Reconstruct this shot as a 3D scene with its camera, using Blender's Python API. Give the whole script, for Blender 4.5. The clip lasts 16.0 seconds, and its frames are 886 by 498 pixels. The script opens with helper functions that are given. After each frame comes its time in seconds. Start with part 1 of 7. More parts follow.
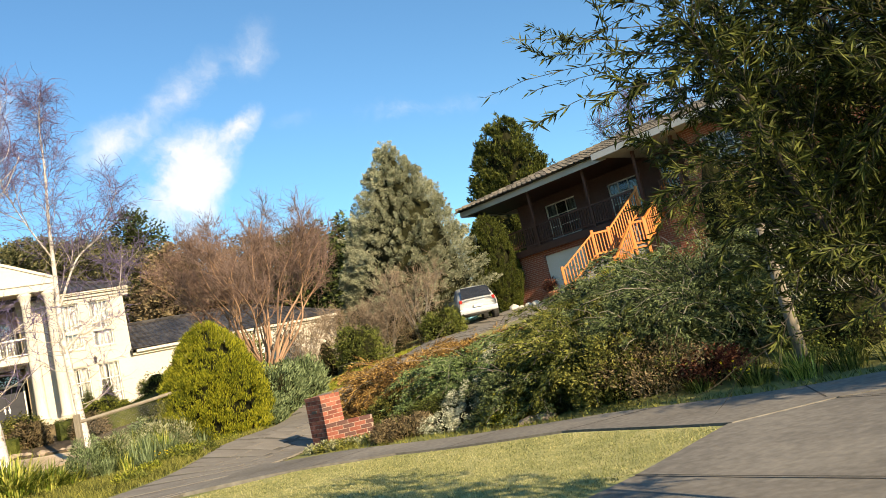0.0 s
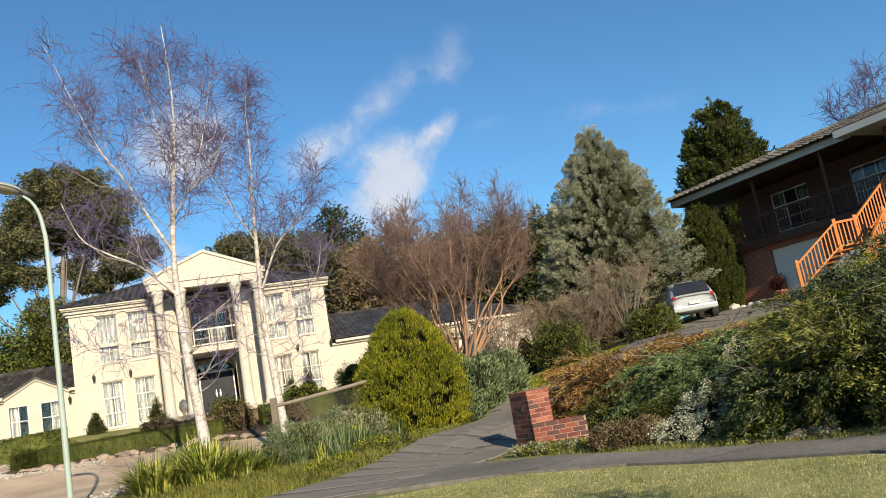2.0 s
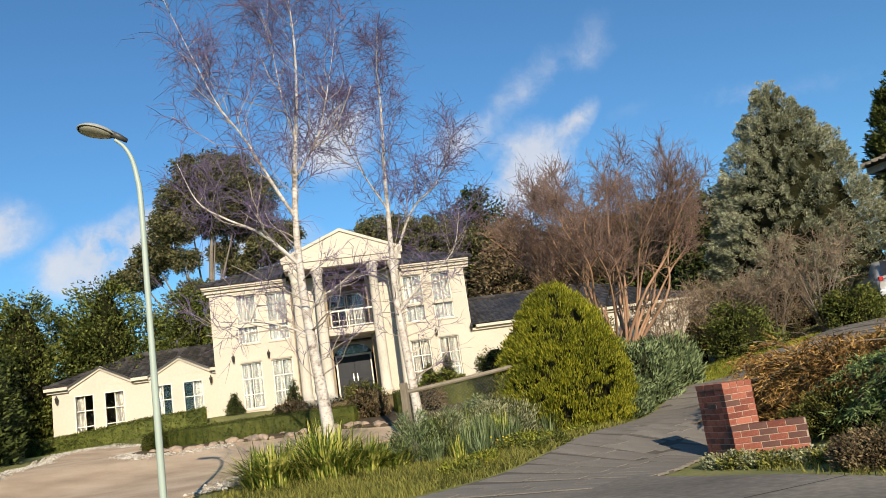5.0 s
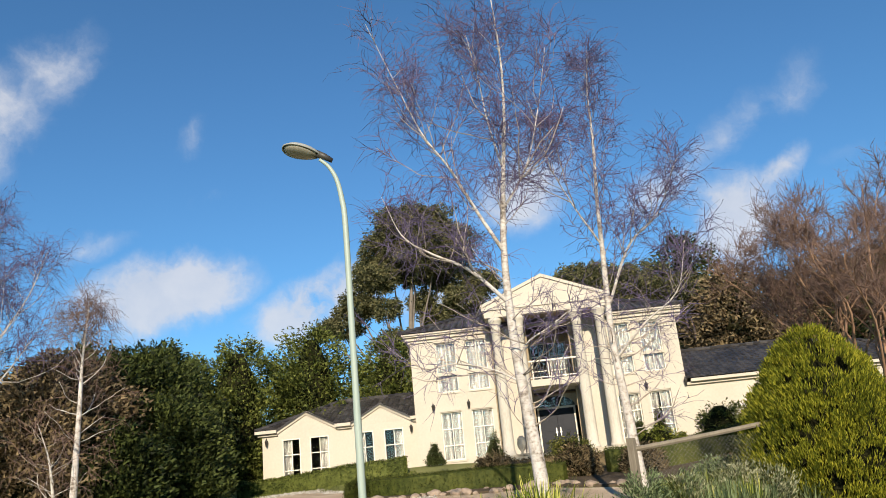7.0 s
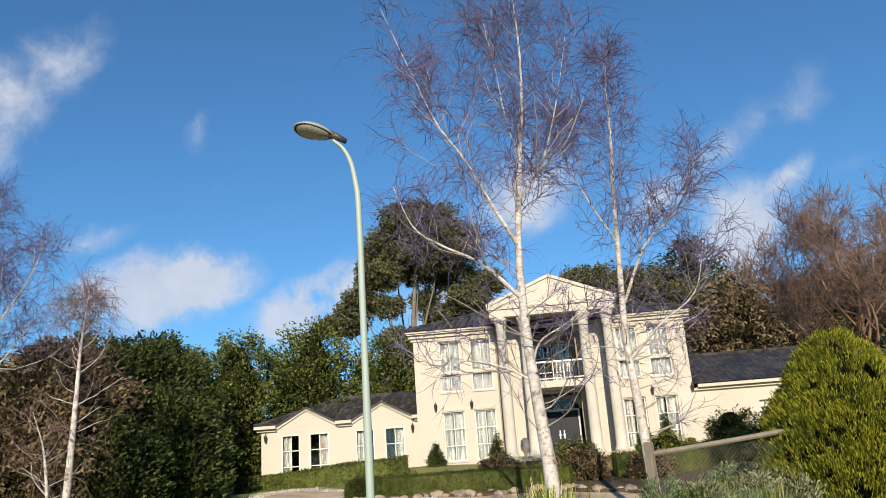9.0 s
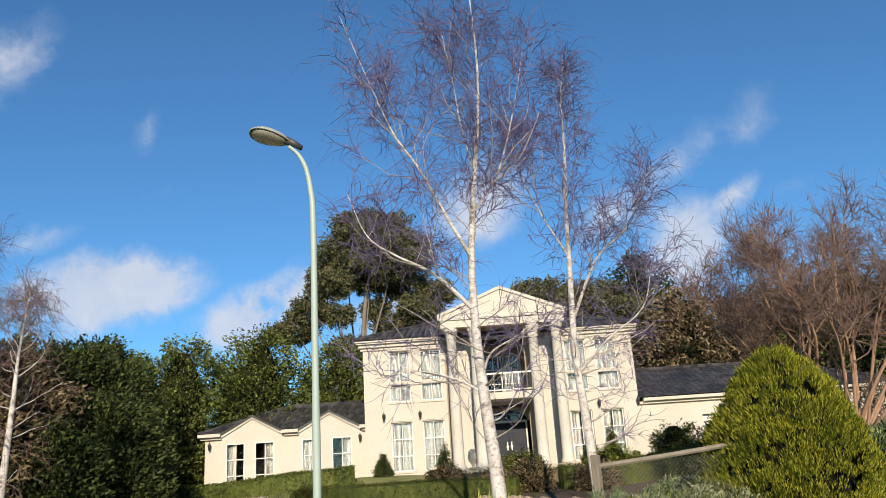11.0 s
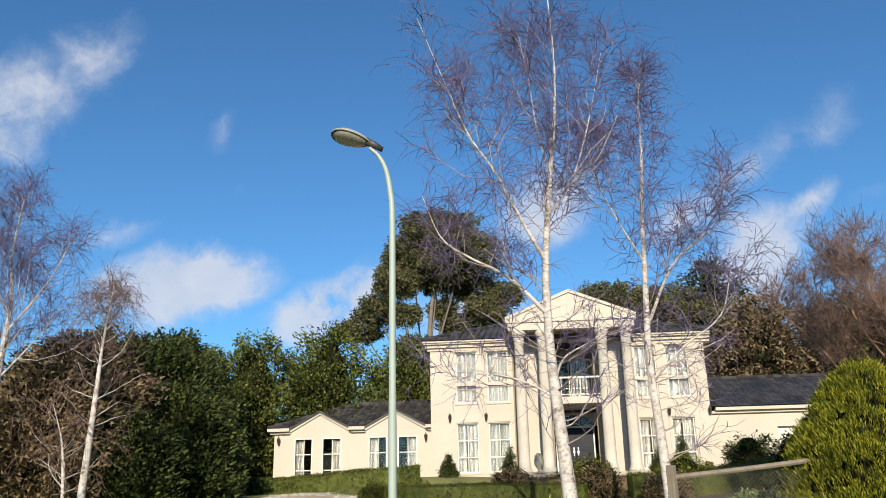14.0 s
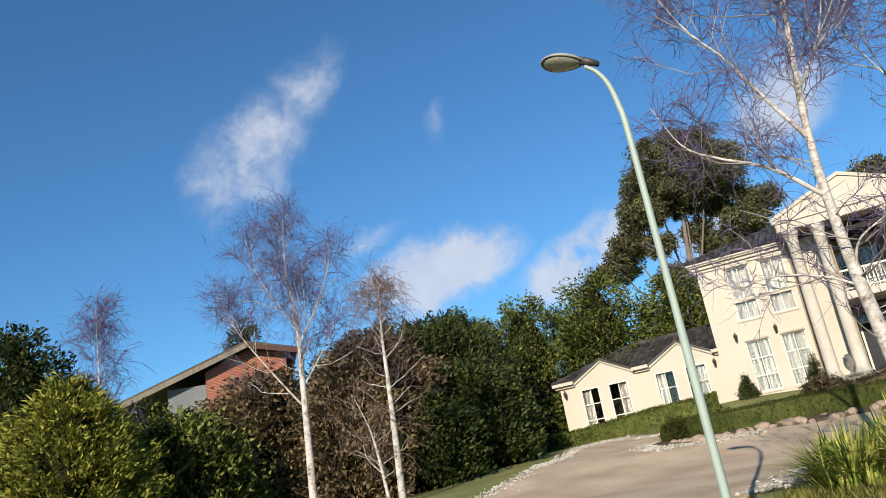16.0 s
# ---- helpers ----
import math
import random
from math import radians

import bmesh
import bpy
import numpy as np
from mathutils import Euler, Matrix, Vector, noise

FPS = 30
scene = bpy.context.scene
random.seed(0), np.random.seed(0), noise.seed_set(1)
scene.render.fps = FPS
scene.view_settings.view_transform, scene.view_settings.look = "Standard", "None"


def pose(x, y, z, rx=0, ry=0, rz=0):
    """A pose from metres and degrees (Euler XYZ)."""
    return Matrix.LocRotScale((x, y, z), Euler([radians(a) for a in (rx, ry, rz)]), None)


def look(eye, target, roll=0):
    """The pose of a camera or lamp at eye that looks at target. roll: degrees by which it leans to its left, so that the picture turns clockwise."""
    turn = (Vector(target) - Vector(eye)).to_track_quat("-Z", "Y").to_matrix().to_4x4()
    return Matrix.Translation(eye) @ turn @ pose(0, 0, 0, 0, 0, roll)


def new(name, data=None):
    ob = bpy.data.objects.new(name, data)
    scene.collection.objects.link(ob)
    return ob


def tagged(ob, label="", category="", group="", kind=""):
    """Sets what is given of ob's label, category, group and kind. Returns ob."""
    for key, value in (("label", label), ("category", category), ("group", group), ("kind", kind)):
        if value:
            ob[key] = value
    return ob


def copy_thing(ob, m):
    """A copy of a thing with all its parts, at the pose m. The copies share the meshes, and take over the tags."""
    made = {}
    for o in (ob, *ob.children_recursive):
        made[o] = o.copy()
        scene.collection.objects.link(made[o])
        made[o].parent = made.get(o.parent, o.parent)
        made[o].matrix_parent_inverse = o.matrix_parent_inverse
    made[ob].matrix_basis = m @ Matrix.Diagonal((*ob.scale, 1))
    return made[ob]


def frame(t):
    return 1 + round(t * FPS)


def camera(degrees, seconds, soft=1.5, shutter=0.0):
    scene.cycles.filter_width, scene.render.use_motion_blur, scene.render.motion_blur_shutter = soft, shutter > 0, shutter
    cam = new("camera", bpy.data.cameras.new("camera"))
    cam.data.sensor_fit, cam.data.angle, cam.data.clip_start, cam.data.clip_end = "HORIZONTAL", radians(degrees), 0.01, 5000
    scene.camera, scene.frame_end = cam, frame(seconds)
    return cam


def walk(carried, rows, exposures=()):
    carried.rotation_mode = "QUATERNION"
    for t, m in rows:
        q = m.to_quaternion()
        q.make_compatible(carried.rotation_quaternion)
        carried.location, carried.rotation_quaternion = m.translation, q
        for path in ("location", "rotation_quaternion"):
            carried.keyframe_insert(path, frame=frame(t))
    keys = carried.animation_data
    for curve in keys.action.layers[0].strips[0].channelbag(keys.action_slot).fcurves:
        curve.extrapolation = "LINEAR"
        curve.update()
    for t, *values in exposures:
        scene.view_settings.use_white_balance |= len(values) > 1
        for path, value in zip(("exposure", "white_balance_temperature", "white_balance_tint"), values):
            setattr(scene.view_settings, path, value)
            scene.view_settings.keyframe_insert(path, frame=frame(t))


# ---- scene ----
cam = camera(57.6, 16.0, 0.8)
PATH = [
    (0, (0.666, -0.02, 1.423), (0.642, 1.964, 1.671), -13.0),
    (0.5, (0.525, 0.534, 1.391), (0.394, 2.51, 1.671), -12.5),
    (1, (0.435, 1.199, 1.337), (0.158, 3.155, 1.645), -12.0),
    (1.5, (0.223, 1.609, 1.328), (-0.221, 3.529, 1.664), -11.3),
    (2, (-0.1, 2.052, 1.322), (-0.576, 3.962, 1.672), -10.3),
    (2.5, (-0.332, 2.521, 1.347), (-1.033, 4.357, 1.718), -9.1),
    (3, (-0.675, 2.98, 1.349), (-1.421, 4.796, 1.732), -8.3),
    (3.2, (-0.749, 3.187, 1.334), (-1.496, 5.003, 1.713), -7.7),
    (5.3, (-1.496, 5.15, 1.347), (-2.307, 6.937, 1.73), -8.3),
    (5.5, (-1.636, 5.283, 1.334), (-2.461, 7.062, 1.729), -7.5),
    (6, (-1.906, 5.553, 1.339), (-2.786, 7.304, 1.738), -6.1),
    (6.5, (-2.249, 5.931, 1.382), (-3.342, 7.512, 1.935), -7.9),
    (7, (-2.627, 6.217, 1.414), (-3.797, 7.737, 1.981), -5.6),
    (7.5, (-2.878, 6.351, 1.449), (-4.052, 7.868, 2.017), -3.5),
    (8, (-3.019, 6.567, 1.439), (-4.201, 8.074, 2.015), -6.2),
    (8.5, (-3.075, 6.555, 1.423), (-4.259, 8.061, 1.999), -5.3),
    (9, (-3.163, 6.557, 1.435), (-4.337, 8.073, 2.004), -4.1),
    (9.5, (-3.175, 6.572, 1.44), (-4.318, 8.114, 2.002), -4.1),
    (12, (-3.194, 6.51, 1.439), (-4.25, 8.098, 2.041), -3.2),
    (12.5, (-3.21, 6.51, 1.445), (-4.263, 8.098, 2.054), -3.1),
    (13, (-3.216, 6.5, 1.447), (-4.269, 8.086, 2.058), -2.8),
    (13.5, (-3.231, 6.471, 1.448), (-4.29, 8.056, 2.052), -2.4),
    (14, (-3.329, 6.459, 1.482), (-4.531, 7.942, 2.075), -1.2),
    (14.5, (-3.432, 6.462, 1.494), (-4.801, 7.797, 2.081), -2.5),
    (15, (-3.522, 6.526, 1.496), (-4.988, 7.756, 2.077), -3.7),
    (15.5, (-3.662, 6.704, 1.474), (-5.178, 7.869, 2.062), -8.5),
    (16, (-3.85, 6.761, 1.43), (-5.461, 7.812, 1.976), -10.8),
]
walk(cam, [(t, look(eye, target, roll)) for t, eye, target, roll in PATH], exposures=[(0, 1.12, 8400, 10), (0.5, 0.9, 7950, 10), (1.0, 0.71, 7600, 10), (1.5, 0.62, 7350, 10), (2.5, 0.51, 7150, 10), (5.5, 0.47, 7100, 10), (9.0, 0.39, 6780, 10), (12.5, 0.4, 6720, 10), (14.0, 0.4, 6700, 10), (16.0, 0.4, 6650, 10)])

# ---------------------------------------------------------------- world, sun, exposure
SUN_TO = Vector((0.56, -0.76, 0.0)).normalized() * math.cos(radians(23.5)) + Vector((0, 0, math.sin(radians(23.5))))
world = bpy.data.worlds.new("sky")
scene.world = world
world.use_nodes = True
wn, wl = world.node_tree.nodes, world.node_tree.links
wn.clear()


def wmath(op, a, b=None, c=None):
    n = wn.new("ShaderNodeMath")
    n.operation = op
    for i, v in enumerate((a, b, c)):
        if v is None:
            continue
        if isinstance(v, (int, float)):
            n.inputs[i].default_value = v
        else:
            wl.new(v, n.inputs[i])
    return n.outputs[0]


def wdot(a, vec):
    n = wn.new("ShaderNodeVectorMath")
    n.operation = "DOT_PRODUCT"
    wl.new(a, n.inputs[0])
    n.inputs[1].default_value = vec
    return n.outputs["Value"]


sky = wn.new("ShaderNodeTexSky")
sky.sky_type = "NISHITA"
sky.sun_disc = False
sky.sun_elevation = radians(23.5)
sky.sun_rotation = math.atan2(SUN_TO.x, SUN_TO.y)
sky.air_density, sky.dust_density, sky.ozone_density = 1.0, 0.25, 3.0
coord = wn.new("ShaderNodeTexCoord")
warp = wn.new("ShaderNodeTexNoise")
warp.inputs["Scale"].default_value, warp.inputs["Detail"].default_value, warp.inputs["Roughness"].default_value = 7.0, 7.0, 0.6
wl.new(coord.outputs["Generated"], warp.inputs["Vector"])
shift = wn.new("ShaderNodeVectorMath")
shift.operation = "MULTIPLY_ADD"
wl.new(warp.outputs["Color"], shift.inputs[0])
shift.inputs[1].default_value = (0.08, 0.08, 0.08)
centre = wn.new("ShaderNodeVectorMath")
centre.operation = "ADD"
wl.new(coord.outputs["Generated"], centre.inputs[0])
centre.inputs[1].default_value = (-0.04, -0.04, -0.04)
wl.new(centre.outputs[0], shift.inputs[2])
way = shift.outputs[0]
puff = wn.new("ShaderNodeTexNoise")
puff.inputs["Scale"].default_value = 14.0
puff.inputs["Detail"].default_value = 8.0
puff.inputs["Roughness"].default_value = 0.6
wl.new(way, puff.inputs["Vector"])
puff2 = wn.new("ShaderNodeTexNoise")
puff2.inputs["Scale"].default_value = 3.2
puff2.inputs["Detail"].default_value = 6.0
wl.new(way, puff2.inputs["Vector"])
# azimuth to the left of +y, elevation, half width, half height, slant (degrees), thickness
CLOUDS = [
    (17.6, 15.2, 3.4, 2.5, 46, 1.2), (13.9, 17.3, 2.6, 1.2, 44, 0.85), (21.0, 18.4, 3.4, 1.6, 16, 0.52), (16.2, 21.2, 4.6, 1.8, 38, 0.38), (11.8, 23.4, 3.0, 1.6, 42, 0.36),
    (2.0, 17.5, 8.0, 1.4, -4, 0.35), (31.5, 20.5, 4.0, 3.0, 30, 0.7), (57.5, 14.4, 5.2, 2.3, 10, 1.25), (47.0, 13.2, 4.6, 2.1, 24, 1.15),
    (70.0, 24.6, 5.2, 3.0, 46, 0.66), (65.0, 29.0, 3.6, 2.3, 40, 0.48), (55.6, 24.3, 2.0, 1.3, 60, 0.3), (55.5, 20.0, 3.2, 1.0, 20, 0.3), (63.0, 17.5, 3.0, 1.0, 10, 0.4), (37.0, 12.0, 5.0, 2.0, 0, 0.7)]
density = None
for az, el, wide, high, slant, thick in CLOUDS:
    a, e = radians(az), radians(el)
    c = Vector((-math.sin(a) * math.cos(e), math.cos(a) * math.cos(e), math.sin(e)))
    right = Vector((math.cos(a), math.sin(a), 0))
    up = right.cross(c)
    s = radians(slant)
    ax, ay = right * math.cos(s) + up * math.sin(s), up * math.cos(s) - right * math.sin(s)
    p = wdot(way, ax / math.sin(radians(wide)))
    q = wdot(way, ay / math.sin(radians(high)))
    r = wmath("SQRT", wmath("ADD", wmath("MULTIPLY", p, p), wmath("MULTIPLY", q, q)))
    front = wmath("GREATER_THAN", wdot(way, c), 0.8)
    d = wmath("MULTIPLY", wmath("MULTIPLY", wmath("MAXIMUM", wmath("SUBTRACT", 1.55, r), 0.0), front), thick)
    density = d if density is None else wmath("MAXIMUM", density, d)
lump = wmath("ADD", wmath("MULTIPLY", wmath("SUBTRACT", puff.outputs["Fac"], 0.5), 3.2), wmath("MULTIPLY", wmath("SUBTRACT", puff2.outputs["Fac"], 0.5), 1.2))
edge = wn.new("ShaderNodeMapRange")
edge.interpolation_type = "SMOOTHSTEP"
edge.inputs["From Min"].default_value, edge.inputs["From Max"].default_value = 0.2, 1.2
wl.new(wmath("MULTIPLY", density, wmath("ADD", 1.0, lump)), edge.inputs["Value"])
cover = wmath("MULTIPLY", edge.outputs["Result"], 0.82)
tone = wn.new("ShaderNodeValToRGB")
tone.color_ramp.elements[0].color, tone.color_ramp.elements[1].color = (4.4, 5.2, 6.8, 1), (7.1, 7.3, 7.9, 1)
wl.new(wmath("ADD", wmath("MULTIPLY", puff.outputs["Fac"], 1.2), -0.1), tone.inputs["Fac"])
mixer = wn.new("ShaderNodeMix")
mixer.data_type = "RGBA"
tint = wn.new("ShaderNodeMix")
tint.data_type, tint.blend_type = "RGBA", "MULTIPLY"
tint.inputs[0].default_value = 1.0
tint.inputs[7].default_value = (0.57, 1.03, 1.33, 1)
wl.new(sky.outputs["Color"], tint.inputs[6])
wl.new(cover, mixer.inputs[0])
wl.new(tint.outputs[2], mixer.inputs[6])
wl.new(tone.outputs["Color"], mixer.inputs[7])
back = wn.new("ShaderNodeBackground")
back.inputs["Strength"].default_value = 0.084
wl.new(mixer.outputs[2], back.inputs["Color"])
wout = wn.new("ShaderNodeOutputWorld")
wl.new(back.outputs[0], wout.inputs["Surface"])

sun_data = bpy.data.lights.new("sun", "SUN")
sun_data.energy, sun_data.angle, sun_data.color = 5.0, radians(0.53), (1.0, 0.885, 0.72)
sun = new("sun", sun_data)
sun.rotation_euler = (-SUN_TO).to_track_quat("-Z", "Y").to_euler()


# ---------------------------------------------------------------- materials
def material(name, colors, scale=3.0, fine=40.0, rough=0.8, bump=0.3, bump_dist=0.01, metal=0.0, island=0.0, per_object=0.0, translucent=0.0, spec=0.4, stretch=(1, 1, 1)):
    """A procedural surface: two colours mixed by noise at two scales, with relief."""
    m = bpy.data.materials.new(name)
    m.use_nodes = True
    nt = m.node_tree
    n, l = nt.nodes, nt.links
    bsdf = n["Principled BSDF"]
    tc = n.new("ShaderNodeTexCoord")
    mp = n.new("ShaderNodeMapping")
    mp.inputs["Scale"].default_value = stretch
    l.new(tc.outputs["Object"], mp.inputs["Vector"])
    big, small = n.new("ShaderNodeTexNoise"), n.new("ShaderNodeTexNoise")
    for t, s in ((big, scale), (small, fine)):
        t.inputs["Scale"].default_value = s
        t.inputs["Detail"].default_value = 5
        l.new(mp.outputs["Vector"], t.inputs["Vector"])
    add = n.new("ShaderNodeMath")
    add.operation = "MULTIPLY_ADD"
    l.new(small.outputs["Fac"], add.inputs[0])
    add.inputs[1].default_value = 0.5
    half = n.new("ShaderNodeMath")
    half.operation = "MULTIPLY"
    l.new(big.outputs["Fac"], half.inputs[0])
    half.inputs[1].default_value = 0.6
    l.new(half.outputs[0], add.inputs[2])
    last = add.outputs[0]
    if island or per_object:
        src = n.new("ShaderNodeNewGeometry").outputs["Random Per Island"] if island else n.new("ShaderNodeObjectInfo").outputs["Random"]
        k = island or per_object
        w = n.new("ShaderNodeMath")
        w.operation = "MULTIPLY_ADD"
        l.new(src, w.inputs[0])
        w.inputs[1].default_value = k
        w2 = n.new("ShaderNodeMath")
        w2.operation = "SUBTRACT"
        l.new(last, w2.inputs[0])
        w2.inputs[1].default_value = k / 2
        l.new(w2.outputs[0], w.inputs[2])
        last = w.outputs[0]
    ramp = n.new("ShaderNodeValToRGB")
    el = ramp.color_ramp.elements
    pos = np.linspace(0.28, 0.78, len(colors))
    el[0].position, el[0].color = pos[0], (*colors[0], 1)
    el[1].position, el[1].color = pos[-1], (*colors[-1], 1)
    for p, c in zip(pos[1:-1], colors[1:-1]):
        el.new(p).color = (*c, 1)
    l.new(last, ramp.inputs["Fac"])
    l.new(ramp.outputs["Color"], bsdf.inputs["Base Color"])
    bsdf.inputs["Roughness"].default_value = rough
    bsdf.inputs["Metallic"].default_value = metal
    bsdf.inputs["Specular IOR Level"].default_value = spec
    if bump:
        b = n.new("ShaderNodeBump")
        b.inputs["Strength"].default_value = bump
        b.inputs["Distance"].default_value = bump_dist
        l.new(add.outputs[0], b.inputs["Height"])
        l.new(b.outputs["Normal"], bsdf.inputs["Normal"])
    if translucent:
        tr = n.new("ShaderNodeBsdfTranslucent")
        l.new(ramp.outputs["Color"], tr.inputs["Color"])
        mx = n.new("ShaderNodeMixShader")
        mx.inputs[0].default_value = translucent
        l.new(bsdf.outputs[0], mx.inputs[1])
        l.new(tr.outputs[0], mx.inputs[2])
        l.new(mx.outputs[0], n["Material Output"].inputs["Surface"])
    return m


def leafy(name, *colors, rough=0.65, translucent=0.2, spec=0.18, island=0.62):
    colors = [tuple(c * (0.6 + 0.62 * i / max(1, len(colors) - 1)) for c in col) for i, col in enumerate(colors)]
    return material(name, colors, scale=0.9, fine=6, rough=rough, bump=0, island=island, translucent=translucent, spec=spec)


def brick_material(name):
    m = material(name, [(0.2, 0.05, 0.03), (0.33, 0.1, 0.055)], 2, 30, 0.9)
    nt = m.node_tree
    n, l = nt.nodes, nt.links
    b = n.new("ShaderNodeTexBrick")
    b.inputs["Color1"].default_value = (0.30, 0.085, 0.045, 1)
    b.inputs["Color2"].default_value = (0.20, 0.06, 0.04, 1)
    b.inputs["Mortar"].default_value = (0.42, 0.33, 0.26, 1)
    b.inputs["Scale"].default_value = 1.0
    b.inputs["Mortar Size"].default_value = 0.007
    b.inputs["Brick Width"].default_value = 0.24
    b.inputs["Row Height"].default_value = 0.086
    tc = n.new("ShaderNodeTexCoord")
    sep, com = n.new("ShaderNodeSeparateXYZ"), n.new("ShaderNodeCombineXYZ")
    l.new(tc.outputs["Object"], sep.inputs[0])
    s = n.new("ShaderNodeMath")
    l.new(sep.outputs[0], s.inputs[0])
    l.new(sep.outputs[1], s.inputs[1])
    l.new(s.outputs[0], com.inputs[0])
    l.new(sep.outputs[2], com.inputs[1])
    l.new(com.outputs[0], b.inputs["Vector"])
    mx = n.new("ShaderNodeMix")
    mx.data_type, mx.blend_type = "RGBA", "MIX"
    mx.inputs[0].default_value = 0.75
    l.new(n["Color Ramp"].outputs["Color"], mx.inputs[6])
    l.new(b.outputs["Color"], mx.inputs[7])
    l.new(mx.outputs[2], n["Principled BSDF"].inputs["Base Color"])
    return m


def glass_material(name, colour, rough=0.04):
    m = bpy.data.materials.new(name)
    m.use_nodes = True
    b = m.node_tree.nodes["Principled BSDF"]
    b.inputs["Base Color"].default_value = (*colour, 1)
    b.inputs["Roughness"].default_value = rough
    b.inputs["Transmission Weight"].default_value = 1.0
    b.inputs["IOR"].default_value = 1.45
    return m


